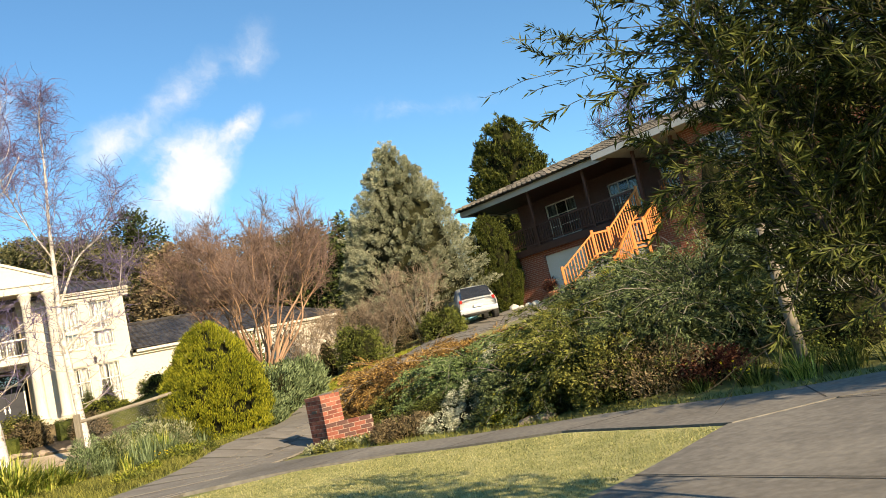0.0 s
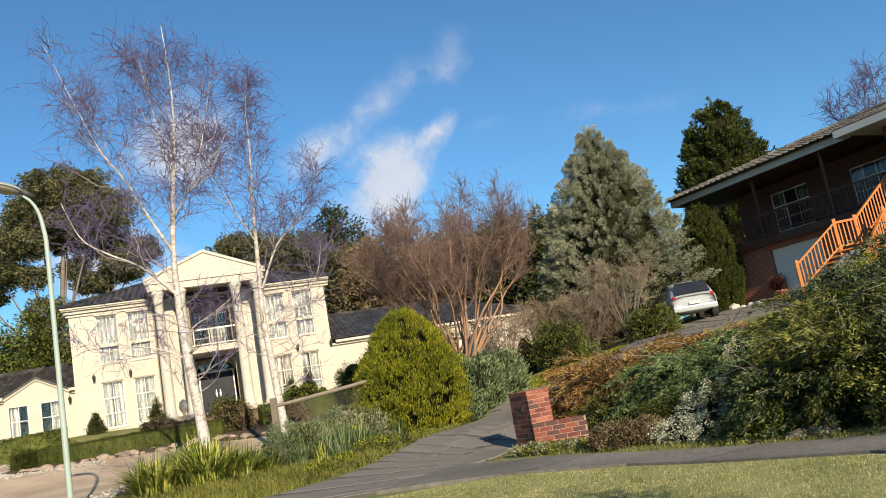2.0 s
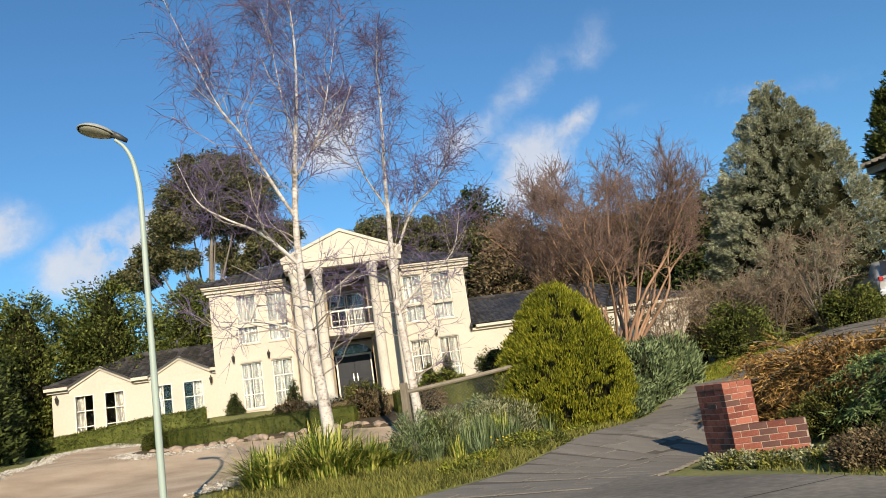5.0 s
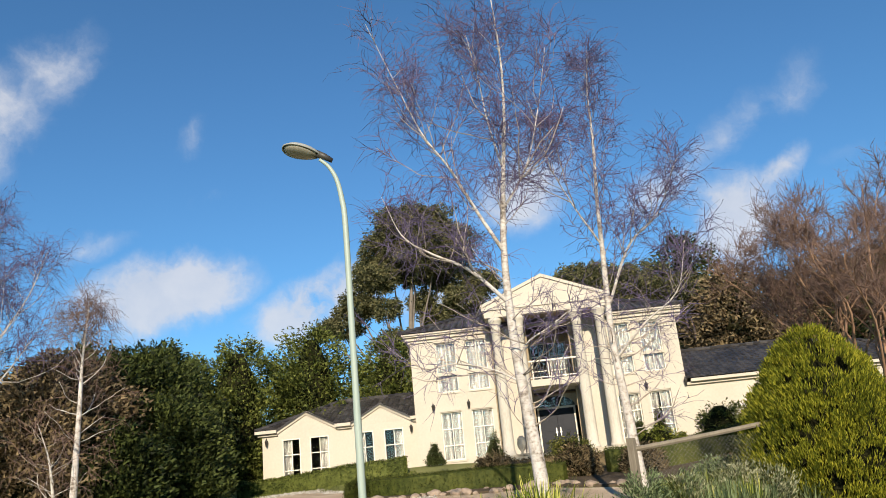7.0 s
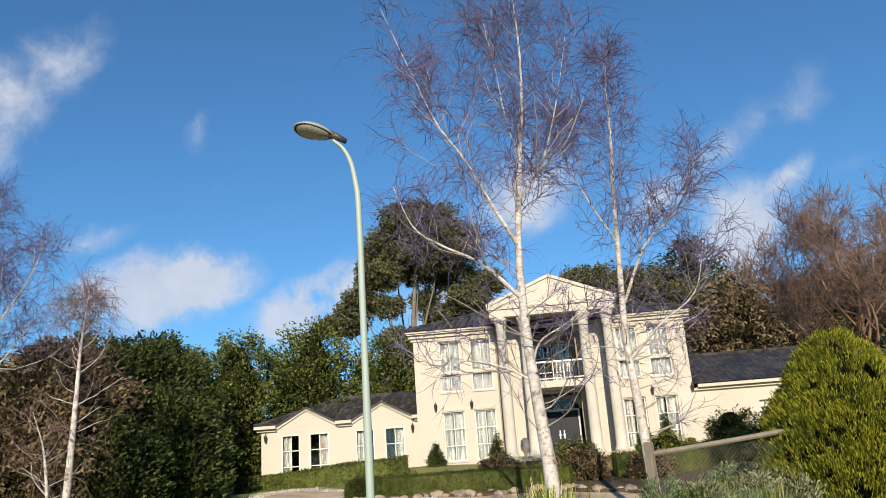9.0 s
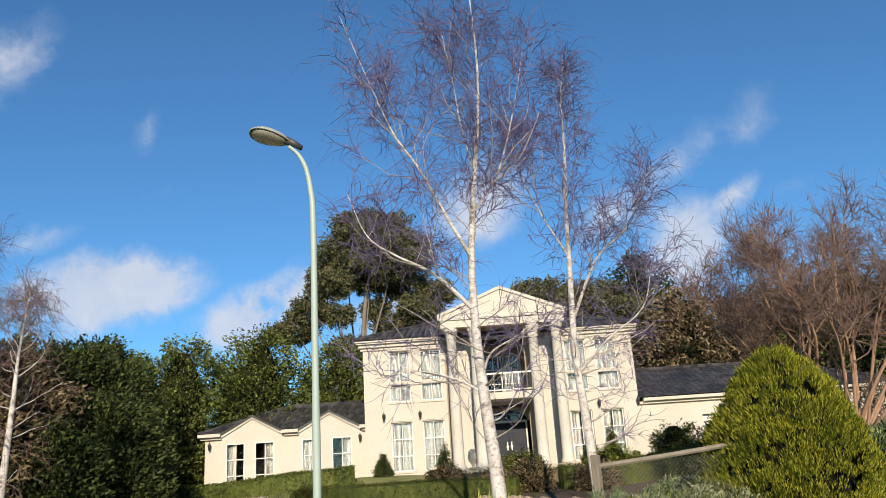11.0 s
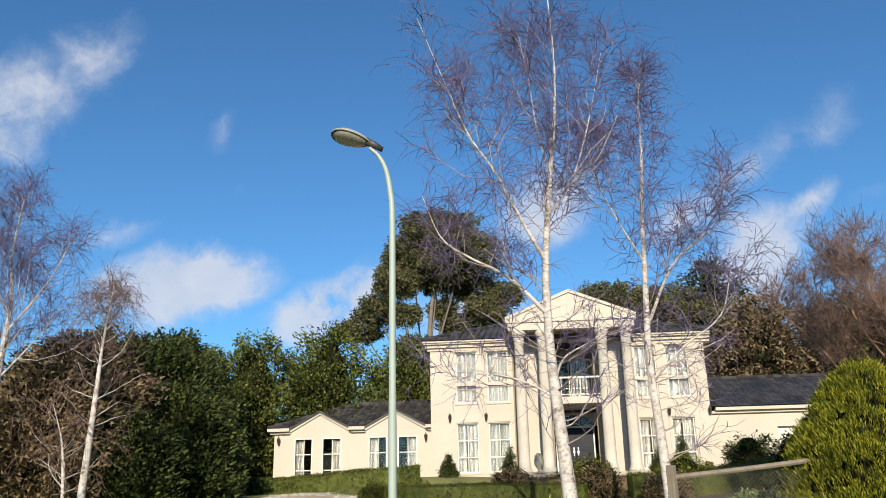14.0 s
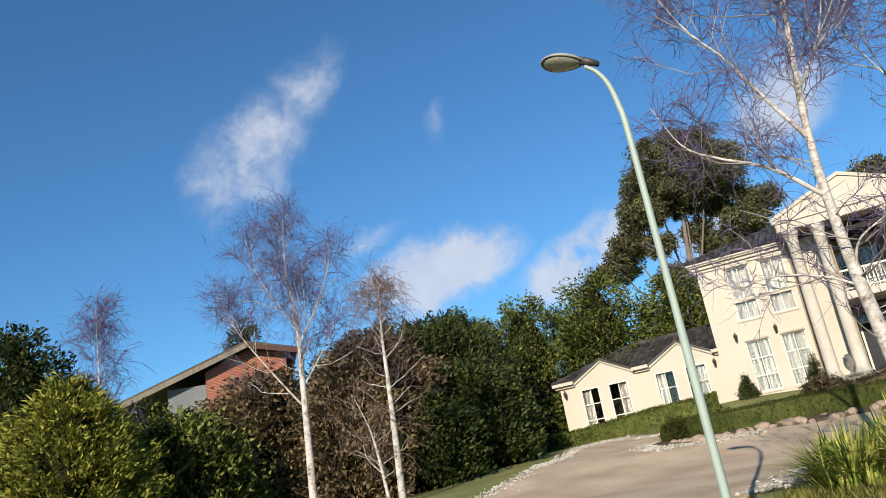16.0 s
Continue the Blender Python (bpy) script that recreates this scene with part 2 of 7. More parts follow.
M = dict(
    grass=material("grass", [(0.10, 0.12, 0.03), (0.15, 0.16, 0.045), (0.25, 0.23, 0.09)], 0.6, 18, 0.95, 0.5, 0.03),
    lawn=material("lawn", [(0.1, 0.115, 0.035), (0.23, 0.235, 0.085), (0.4, 0.36, 0.17)], 1.4, 14, 0.95, 0.6, 0.03),
    concrete=material("concrete", [(0.07, 0.063, 0.052), (0.14, 0.127, 0.107), (0.235, 0.215, 0.18)], 0.5, 11, 0.85, 0.3, 0.01),
    paving=material("paving", [(0.1, 0.09, 0.078), (0.165, 0.15, 0.13), (0.24, 0.22, 0.19)], 1.3, 34, 0.9, 0.6, 0.012, per_object=0.1),
    drive_joint=material("drive_joint", [(0.06, 0.055, 0.046), (0.11, 0.1, 0.085)], 2, 30, 0.95, 0.3, 0.005),
    gravel=material("gravel", [(0.22, 0.16, 0.11), (0.42, 0.32, 0.225), (0.58, 0.47, 0.35)], 0.55, 30, 0.95, 0.8, 0.03, stretch=(1, 1.8, 1)),
    soil=material("soil", [(0.04, 0.03, 0.02), (0.09, 0.065, 0.04)], 1.5, 20, 0.95, 0.6, 0.03),
    render_wall=material("cream_render", [(0.44, 0.395, 0.33), (0.5, 0.452, 0.382), (0.545, 0.495, 0.425)], 0.5, 9, 0.85, 0.12, 0.005),
    column_stone=material("column_stone", [(0.36, 0.32, 0.26), (0.5, 0.465, 0.4), (0.56, 0.525, 0.46)], 1.4, 12, 0.85, 0.3, 0.008, stretch=(2, 2, 0.5)),
    # Tan paints in the shade on cream walls inside the portico.
    shaded_render=material("shaded_render", [(0.24, 0.185, 0.12), (0.31, 0.245, 0.165)], 0.8, 10, 0.9, 0.15, 0.005),
    white_paint=material("white_paint", [(0.62, 0.58, 0.50), (0.72, 0.68, 0.61)], 1.2, 20, 0.55, 0.08, 0.003),
    # Dark upright streaks paint fold shade into the white curtain colour.
    curtain=material("curtain", [(0.03, 0.029, 0.028), (0.13, 0.126, 0.118), (0.36, 0.345, 0.315)], 1.6, 9, 0.9, 0.4, 0.02, stretch=(3, 3, 0.05)),
    # Near black, standing in for interior shade behind the windows.
    unlit_room=material("unlit_room", [(0.02, 0.02, 0.022), (0.04, 0.038, 0.035)], 1, 8, 0.9, 0),
    glass=glass_material("window_glass", (0.92, 0.95, 0.96)),
    tile=material("roof_tile", [(0.018, 0.0165, 0.017), (0.04, 0.037, 0.037), (0.075, 0.069, 0.066)], 1.5, 25, 0.36, 0.2, 0.005, island=0.4),
    old_tile=material("old_roof_tile", [(0.045, 0.04, 0.034), (0.09, 0.08, 0.066), (0.16, 0.14, 0.11)], 1.0, 14, 0.85, 0.4, 0.01, island=0.5),
    door=material("dark_door", [(0.014, 0.016, 0.023), (0.025, 0.028, 0.038)], 2, 20, 0.55, 0.1, 0.003, spec=0.2),
    brass=material("pale_metal", [(0.6, 0.58, 0.52), (0.75, 0.72, 0.66)], 4, 30, 0.35, 0, metal=0.6),
    iron=material("dark_iron", [(0.03, 0.03, 0.03), (0.06, 0.055, 0.05)], 4, 30, 0.5, 0.1, 0.002),
    brick=brick_material("red_brick_wall"),
    pier_brick=material("pier_brick", [(0.13, 0.038, 0.027), (0.235, 0.072, 0.048), (0.32, 0.115, 0.076)], 5, 40, 0.85, 0.4, 0.006, per_object=0.5),
    # Clinker bricks of the pier; also darkens the shaded balcony wall.
    clinker_and_shade=material("clinker_and_shade_brick", [(0.065, 0.028, 0.024), (0.125, 0.056, 0.044)], 8, 50, 0.7, 0.4, 0.006),
    mortar=material("mortar", [(0.29, 0.21, 0.165), (0.4, 0.3, 0.24)], 6, 60, 0.95, 0.4, 0.004),
    stone=material("bluestone", [(0.05, 0.05, 0.055), (0.12, 0.12, 0.13), (0.2, 0.2, 0.2)], 3, 20, 0.85, 0.5, 0.02, island=0.4),
    fascia=material("grey_fascia", [(0.42, 0.42, 0.41), (0.52, 0.52, 0.5)], 1, 15, 0.6, 0.08, 0.003),
    timber=material("orange_timber", [(0.42, 0.13, 0.03), (0.58, 0.2, 0.045)], 2, 20, 0.5, 0.2, 0.003, stretch=(1, 1, 0.2)),
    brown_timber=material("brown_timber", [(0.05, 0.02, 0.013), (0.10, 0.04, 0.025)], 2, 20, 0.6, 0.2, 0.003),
    grey_timber=material("weathered_timber", [(0.11, 0.09, 0.068), (0.19, 0.16, 0.12), (0.26, 0.225, 0.175)], 2, 18, 0.9, 0.5, 0.006, stretch=(4, 4, 0.4)),
    pole=material("galvanised_green", [(0.26, 0.32, 0.285), (0.31, 0.375, 0.335), (0.36, 0.42, 0.375)], 1.0, 15, 0.5, 0.05, 0.002, stretch=(1, 1, 0.2)),
    lamp_grey=material("lamp_grey", [(0.24, 0.25, 0.24), (0.32, 0.33, 0.32)], 3, 20, 0.5, 0.05, 0.002),
    lens=material("lamp_lens", [(0.2, 0.19, 0.16), (0.36, 0.34, 0.29)], 14, 50, 0.25, 0.1, 0.003),
    birch_limb=material("birch_limb", [(0.16, 0.125, 0.1), (0.34, 0.29, 0.25), (0.46, 0.41, 0.37)], 2.0, 9, 0.85, 0.2, 0.004),
    birch_bark=material("birch_bark", [(0.04, 0.033, 0.028), (0.15, 0.12, 0.1), (0.36, 0.32, 0.285), (0.51, 0.475, 0.445), (0.55, 0.515, 0.485), (0.27, 0.22, 0.18)], 3.2, 13, 0.85, 0.4, 0.01, stretch=(1, 1, 1.6)),
    twig=material("purple_twig", [(0.06, 0.046, 0.096), (0.14, 0.11, 0.195)], 0.7, 6, 0.8, 0),
    mauve_twig=material("mauve_twig", [(0.095, 0.06, 0.052), (0.2, 0.13, 0.102)], 0.7, 6, 0.85, 0),
    brown_bark=material("brown_bark", [(0.13, 0.078, 0.052), (0.29, 0.172, 0.108), (0.4, 0.25, 0.165)], 1.2, 10, 0.85, 0.4, 0.01, stretch=(1, 1, 0.3)),
    grey_twig=material("grey_twig", [(0.13, 0.095, 0.066), (0.26, 0.195, 0.14)], 0.6, 5, 0.85, 0),
    rust_twig=material("rust_twig", [(0.12, 0.068, 0.042), (0.25, 0.15, 0.088)], 0.6, 5, 0.85, 0),
    grey_bark=material("grey_bark", [(0.10, 0.085, 0.07), (0.22, 0.19, 0.16)], 1.5, 10, 0.9, 0.5, 0.01),
    wire=material("fence_wire", [(0.22, 0.21, 0.19), (0.32, 0.31, 0.28)], 6, 40, 0.5, 0, metal=0.6),
    car_paint=material("silver_car_paint", [(0.42, 0.43, 0.44), (0.46, 0.47, 0.48)], 2, 200, 0.3, 0.02, 0.001, metal=0.3, spec=0.6),
    rubber=material("tyre_rubber", [(0.015, 0.015, 0.015), (0.03, 0.03, 0.03)], 5, 50, 0.9, 0.2, 0.003),
    car_glass=material("car_glass", [(0.012, 0.013, 0.015), (0.03, 0.032, 0.035)], 1, 5, 0.08, 0, spec=0.7),
    red_lens=material("tail_lamp_lens", [(0.3, 0.01, 0.01), (0.42, 0.02, 0.015)], 3, 20, 0.25, 0),
    terracotta=material("terracotta", [(0.34, 0.12, 0.06), (0.45, 0.18, 0.09)], 5, 30, 0.8, 0.2, 0.004),
    pebble=material("white_pebble", [(0.2, 0.18, 0.15), (0.34, 0.315, 0.275), (0.5, 0.47, 0.42)], 2, 20, 0.85, 0.3, 0.01, island=0.5),
    rock=material("garden_rock", [(0.1, 0.07, 0.052), (0.22, 0.16, 0.122), (0.34, 0.265, 0.205)], 2, 12, 0.9, 0.5, 0.02, island=0.4),
    statue=material("pale_stone", [(0.30, 0.26, 0.2), (0.48, 0.43, 0.34)], 3, 20, 0.9, 0.4, 0.01),
    weatherboard=material("grey_weatherboard", [(0.13, 0.14, 0.15), (0.2, 0.21, 0.22)], 1, 12, 0.8, 0.2, 0.003),
    leaf_gold=leafy("golden_cypress_leaf", (0.06, 0.082, 0.007), (0.15, 0.168, 0.013), (0.27, 0.26, 0.026)),
    leaf_silver=leafy("silver_conifer_leaf", (0.1, 0.115, 0.066), (0.235, 0.25, 0.16), (0.385, 0.385, 0.27), translucent=0.1, island=0.4),
    leaf_dark=leafy("dark_conifer_leaf", (0.014, 0.022, 0.007), (0.037, 0.052, 0.014), (0.08, 0.098, 0.027)),
    leaf_cypress=leafy("olive_cypress_leaf", (0.02, 0.03, 0.006), (0.05, 0.065, 0.012), (0.09, 0.10, 0.02)),
    leaf_green=leafy("green_leaf", (0.03, 0.043, 0.009), (0.082, 0.104, 0.021), (0.165, 0.182, 0.044)),
    leaf_bright=leafy("bright_leaf", (0.07, 0.095, 0.012), (0.17, 0.2, 0.025), (0.3, 0.3, 0.05)),
    leaf_lime=leafy("lime_leaf", (0.065, 0.08, 0.01), (0.17, 0.18, 0.024), (0.3, 0.29, 0.055)),
    leaf_bluegreen=leafy("blue_green_leaf", (0.05, 0.08, 0.032), (0.12, 0.165, 0.075), (0.21, 0.26, 0.13)),
    leaf_olive=leafy("olive_leaf", (0.06, 0.068, 0.016), (0.135, 0.142, 0.032), (0.22, 0.21, 0.055)),
    leaf_rust=leafy("rust_leaf", (0.13, 0.068, 0.02), (0.25, 0.145, 0.043), (0.34, 0.21, 0.068)),
    leaf_red=leafy("dark_red_leaf", (0.04, 0.013, 0.012), (0.085, 0.026, 0.02), (0.125, 0.05, 0.026)),
    leaf_white=leafy("white_flower", (0.17, 0.19, 0.11), (0.33, 0.35, 0.24), (0.5, 0.5, 0.4), translucent=0.1),
    leaf_pale=leafy("pale_leaf", (0.12, 0.14, 0.06), (0.24, 0.25, 0.13), (0.36, 0.36, 0.23)),
    juniper_olive=leafy("olive_juniper", (0.035, 0.046, 0.01), (0.1, 0.115, 0.024), (0.2, 0.2, 0.05), island=0.45),
    juniper_blue=leafy("blue_juniper", (0.032, 0.056, 0.018), (0.1, 0.155, 0.052), (0.21, 0.27, 0.11), island=0.45),
    juniper_dark=leafy("dark_juniper", (0.018, 0.03, 0.011), (0.052, 0.075, 0.026), (0.13, 0.16, 0.07), island=0.5),
    juniper_rust=leafy("rust_juniper", (0.09, 0.046, 0.015), (0.24, 0.135, 0.043), (0.4, 0.25, 0.085), island=0.5),
    joint=material("dark_joint", [(0.03, 0.028, 0.022), (0.06, 0.055, 0.045)], 2, 30, 0.95, 0.3, 0.005),
    leaf_eucalypt=leafy("eucalypt_leaf", (0.042, 0.052, 0.022), (0.095, 0.1, 0.045), (0.17, 0.155, 0.075)),
    leaf_bamboo=leafy("narrow_leaf", (0.015, 0.022, 0.005), (0.036, 0.048, 0.009), (0.085, 0.095, 0.022)),
    leaf_brown=leafy("brown_foliage", (0.058, 0.042, 0.022), (0.14, 0.102, 0.056), (0.23, 0.175, 0.098)),
    # Near-black core colour paints in crown shade along with dead twigs.
    inner=material("inner_twigs_and_shade", [(0.008, 0.009, 0.004), (0.022, 0.022, 0.01)], 2.5, 16, 1.0, 0.9, 0.06, spec=0.05),
    dark_bark=material("dark_bark", [(0.025, 0.02, 0.015), (0.07, 0.055, 0.04)], 1.5, 12, 0.9, 0.4, 0.01),
    yellow=leafy("yellow_flower", (0.7, 0.5, 0.02), (0.85, 0.65, 0.03)),
    grass_blade=leafy("grass_blade", (0.1, 0.122, 0.032), (0.24, 0.25, 0.08), (0.42, 0.375, 0.18)),
    strap=leafy("strap_leaf", (0.055, 0.09, 0.014), (0.18, 0.25, 0.034), (0.44, 0.42, 0.11)),
)


# ---------------------------------------------------------------- building helpers
RNG = np.random.default_rng(7)


def mesh_of(name, verts, faces, mat=None, smooth=False):
    me = bpy.data.meshes.new(name)
    if isinstance(faces, np.ndarray):
        v, f = np.asarray(verts, np.float32), faces.astype(np.int32)
        me.vertices.add(len(v))
        me.vertices.foreach_set("co", v.ravel())
        me.loops.add(f.size)
        me.loops.foreach_set("vertex_index", f.ravel())
        me.polygons.add(len(f))
        me.polygons.foreach_set("loop_start", np.arange(len(f), dtype=np.int32) * f.shape[1])
    else:
        me.from_pydata([tuple(v) for v in verts], [], faces)
    if mat:
        me.materials.append(mat)
    me.polygons.foreach_set("use_smooth", [smooth] * len(me.polygons))
    me.update(calc_edges=True)
    me.validate()
    return me


def part(name, bm, mat, parent, label=""):
    """Links a bmesh or mesh as one mesh object under a thing or part."""
    if isinstance(bm, bmesh.types.BMesh):
        me = bpy.data.meshes.new(name)
        bm.to_mesh(me)
        bm.free()
        me.materials.append(mat)
    else:
        me = bm
        if mat and not me.materials:
            me.materials.append(mat)
    ob = new(name, me)
    ob.parent = parent
    if label:
        ob["label"] = label
    return ob


def thing(name, m, label, category, group="", kind=""):
    e = new(name)
    e.matrix_world = m
    e.empty_display_size = 0.2
    return tagged(e, label, category, group, kind)


def boxes(*specs, bevel=0.0):
    """One bmesh of boxes, each (x0, x1, y0, y1, z0, z1)."""
    bm = bmesh.new()
    for x0, x1, y0, y1, z0, z1 in specs:
        m = Matrix.Translation(((x0 + x1) / 2, (y0 + y1) / 2, (z0 + z1) / 2)) @ Matrix.Diagonal((abs(x1 - x0), abs(y1 - y0), abs(z1 - z0), 1))
        bmesh.ops.create_cube(bm, size=1, matrix=m)
    if bevel:
        bmesh.ops.bevel(bm, geom=list(bm.edges), offset=bevel, segments=2, affect="EDGES", profile=0.6)
    return bm


def prism(points, y0, y1):
    """A slab: a polygon in x and z, pushed from y0 to y1."""
    n = len(points)
    v = [(x, y0, z) for x, z in points] + [(x, y1, z) for x, z in points]
    f = [tuple(range(n)), tuple(range(2 * n - 1, n - 1, -1))] + [(i, i + n, (i + 1) % n + n, (i + 1) % n) for i in range(n)]
    bm = bmesh.new()
    vs = [bm.verts.new(p) for p in v]
    for q in f:
        bm.faces.new([vs[i] for i in q])
    bmesh.ops.recalc_face_normals(bm, faces=list(bm.faces))
    return bm


def revolve(profile, steps=20, flutes=0.0):
    """A turned shape from (radius, z) pairs."""
    bm = bmesh.new()
    rings = []
    for r, z in profile:
        rings.append([bm.verts.new((r * (1 - flutes * (i % 2)) * math.cos(2 * math.pi * i / steps), r * (1 - flutes * (i % 2)) * math.sin(2 * math.pi * i / steps), z)) for i in range(steps)])
    for a, b in zip(rings, rings[1:]):
        for i in range(steps):
            bm.faces.new((a[i], a[(i + 1) % steps], b[(i + 1) % steps], b[i]))
    bm.faces.new(rings[0][::-1])
    bm.faces.new(rings[-1])
    for f in bm.faces:
        f.smooth = True
    return bm


def wall(u0, u1, z0, z1, thick, openings):
    """A wall in the x-z plane with its face at y = 0, running back to y = thick, with openings (x0, x1, z0, z1) cut through."""
    xs = sorted({u0, u1, *[o[0] for o in openings], *[o[1] for o in openings]})
    zs = sorted({z0, z1, *[o[2] for o in openings], *[o[3] for o in openings]})
    full = {}
    for i in range(len(xs) - 1):
        for j in range(len(zs) - 1):
            cx, cz = (xs[i] + xs[i + 1]) / 2, (zs[j] + zs[j + 1]) / 2
            full[i, j] = not any(o[0] < cx < o[1] and o[2] < cz < o[3] for o in openings)
    bm = bmesh.new()

    def quad(*p):
        bm.faces.new([bm.verts.new(q) for q in p])
    for (i, j), ok in full.items():
        if not ok:
            continue
        a, b, c, d = xs[i], xs[i + 1], zs[j], zs[j + 1]
        quad((a, 0, c), (b, 0, c), (b, 0, d), (a, 0, d))
        quad((b, thick, c), (a, thick, c), (a, thick, d), (b, thick, d))
        if not full.get((i - 1, j)):
            quad((a, thick, c), (a, 0, c), (a, 0, d), (a, thick, d))
        if not full.get((i + 1, j)):
            quad((b, 0, c), (b, thick, c), (b, thick, d), (b, 0, d))
        if not full.get((i, j - 1)):
            quad((a, thick, c), (b, thick, c), (b, 0, c), (a, 0, c))
        if not full.get((i, j + 1)):
            quad((a, 0, d), (b, 0, d), (b, thick, d), (a, thick, d))
    bmesh.ops.remove_doubles(bm, verts=list(bm.verts), dist=0.0005)
    return bm


# ---------------------------------------------------------------- foliage helpers
def unit(v):
    return v / np.maximum(np.linalg.norm(v, axis=-1, keepdims=True), 1e-9)


def leaves(points, along, length, width, rng, fold=0.25, segments=1):
    """Vertices and faces of leaf blades at the points, each pointing along its direction, folded on its midrib."""
    n = len(points)
    along = unit(along)
    side = unit(np.cross(along, unit(rng.normal(size=(n, 3)))))
    up = np.cross(side, along)
    L = (length * rng.uniform(0.6, 1.3, n))[:, None]
    W = (width * rng.uniform(0.7, 1.2, n))[:, None]
    a = points
    b = points + along * L * 0.45 + side * W * 0.5 + up * W * fold
    c = points + along * L
    d = points + along * L * 0.45 - side * W * 0.5 + up * W * fold
    v = np.stack([a, b, c, d], 1).reshape(-1, 3)
    k = np.arange(n)[:, None] * 4
    f = np.concatenate([k + [0, 1, 2], k + [0, 2, 3]], 1).reshape(-1, 3)
    return v, f


def needles(points, along, length, width, rng):
    """Short pointed needles, one triangle each."""
    n = len(points)
    along = unit(along)
    side = unit(np.cross(along, rng.normal(size=(n, 3)))) * (width * rng.uniform(0.4, 0.62, n))[:, None]
    v = np.stack([points - side, points + side, points + along * (length * rng.uniform(0.6, 1.3, n))[:, None]], 1).reshape(-1, 3)
    return v, np.arange(n * 3).reshape(-1, 3)


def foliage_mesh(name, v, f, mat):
    """Leaves of one material round a core darkened for inner shade and dead twigs (the last faces, from core)."""
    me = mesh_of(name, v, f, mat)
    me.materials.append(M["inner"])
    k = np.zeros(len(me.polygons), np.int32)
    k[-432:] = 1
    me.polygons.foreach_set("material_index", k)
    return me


def tri(f):
    """Faces of any size as an array of triangles."""
    if isinstance(f, np.ndarray):
        return f if f.shape[1] == 3 else np.concatenate([f[:, [0, 1, 2]], f[:, [0, 2, 3]]])
    return np.array([(q[0], q[i], q[i + 1]) for q in f for i in range(1, len(q) - 1)])


def join(*vf):
    vs, fs, k = [], [], 0
    for v, f in vf:
        vs.append(np.asarray(v, float))
        fs.append(tri(f) + k)
        k += len(v)
    return np.concatenate(vs), np.concatenate(fs)


def ball(n, rng):
    return unit(rng.normal(size=(n, 3))) * (rng.uniform(0, 1, n) ** (1 / 3))[:, None]


def core(radii, centre, rng, lumps=0.25, rings=12, steps=18, shape=None):
    """A lumpy inner mass, hidden behind the leaves."""
    v, f = [], []
    ph = rng.uniform(0, 6.28, 6)
    for i in range(rings + 1):
        th = math.pi * i / rings
        for j in range(steps):
            a = 2 * math.pi * j / steps
            k = 1 + lumps * (math.sin(3 * a + ph[0]) * math.sin(2 * th + ph[1]) + 0.6 * math.sin(5 * a + ph[2] + 4 * th))*0.5
            z = math.cos(th)
            r = math.sin(th) if shape is None else shape((z + 1) / 2)
            v.append((centre[0] + radii[0] * r * k * math.cos(a), centre[1] + radii[1] * r * k * math.sin(a), centre[2] + radii[2] * z))
    for i in range(rings):
        for j in range(steps):
            f.append((i * steps + j, i * steps + (j + 1) % steps, (i + 1) * steps + (j + 1) % steps, (i + 1) * steps + j))
    return np.array(v), f


def crown(rng, profile, radius, height, clumps, per, clump, leaf, width, lift=0.3, base=0.0, uneven=0.18, depth=0.3, outward=1.0, squash=1.0, inner=0.72):
    """A crown of leaf clumps on a body of revolution. profile(h) with h from 0 to 1 gives the radius as a share of radius."""
    h = np.sort(rng.uniform(0, 1, clumps * 4))
    w = np.array([profile(x) for x in h])
    keep = rng.uniform(0, 1, len(h)) < w / w.max()
    h = h[keep]
    h = h[rng.permutation(len(h))[:clumps]]
    n = len(h)
    a = rng.uniform(0, 2 * math.pi, n)
    wob = 1 + uneven * (np.sin(3 * a + 9 * h) * 0.5 + rng.normal(size=n) * 0.45)
    r = np.array([profile(x) for x in h]) * radius * wob * (1 - depth * rng.uniform(0, 1, n) ** 2)
    c = np.stack([r * np.cos(a), r * np.sin(a) * squash, base + h * height], 1)
    out = np.stack([np.cos(a), np.sin(a), np.full(n, lift)], 1)
    pts = np.repeat(c, per, 0) + ball(n * per, rng) * clump * np.repeat(rng.uniform(0.6, 1.3, n), per)[:, None]
    dirs = np.repeat(out, per, 0) * outward + rng.normal(size=(n * per, 3)) * 0.55
    parts = [needles(pts, dirs, leaf, width * 1.7, rng) if leaf > 0.165 else leaves(pts, dirs, leaf, width, rng)]
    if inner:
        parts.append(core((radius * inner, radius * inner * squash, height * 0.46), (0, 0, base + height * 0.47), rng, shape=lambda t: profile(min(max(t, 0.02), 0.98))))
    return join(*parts)


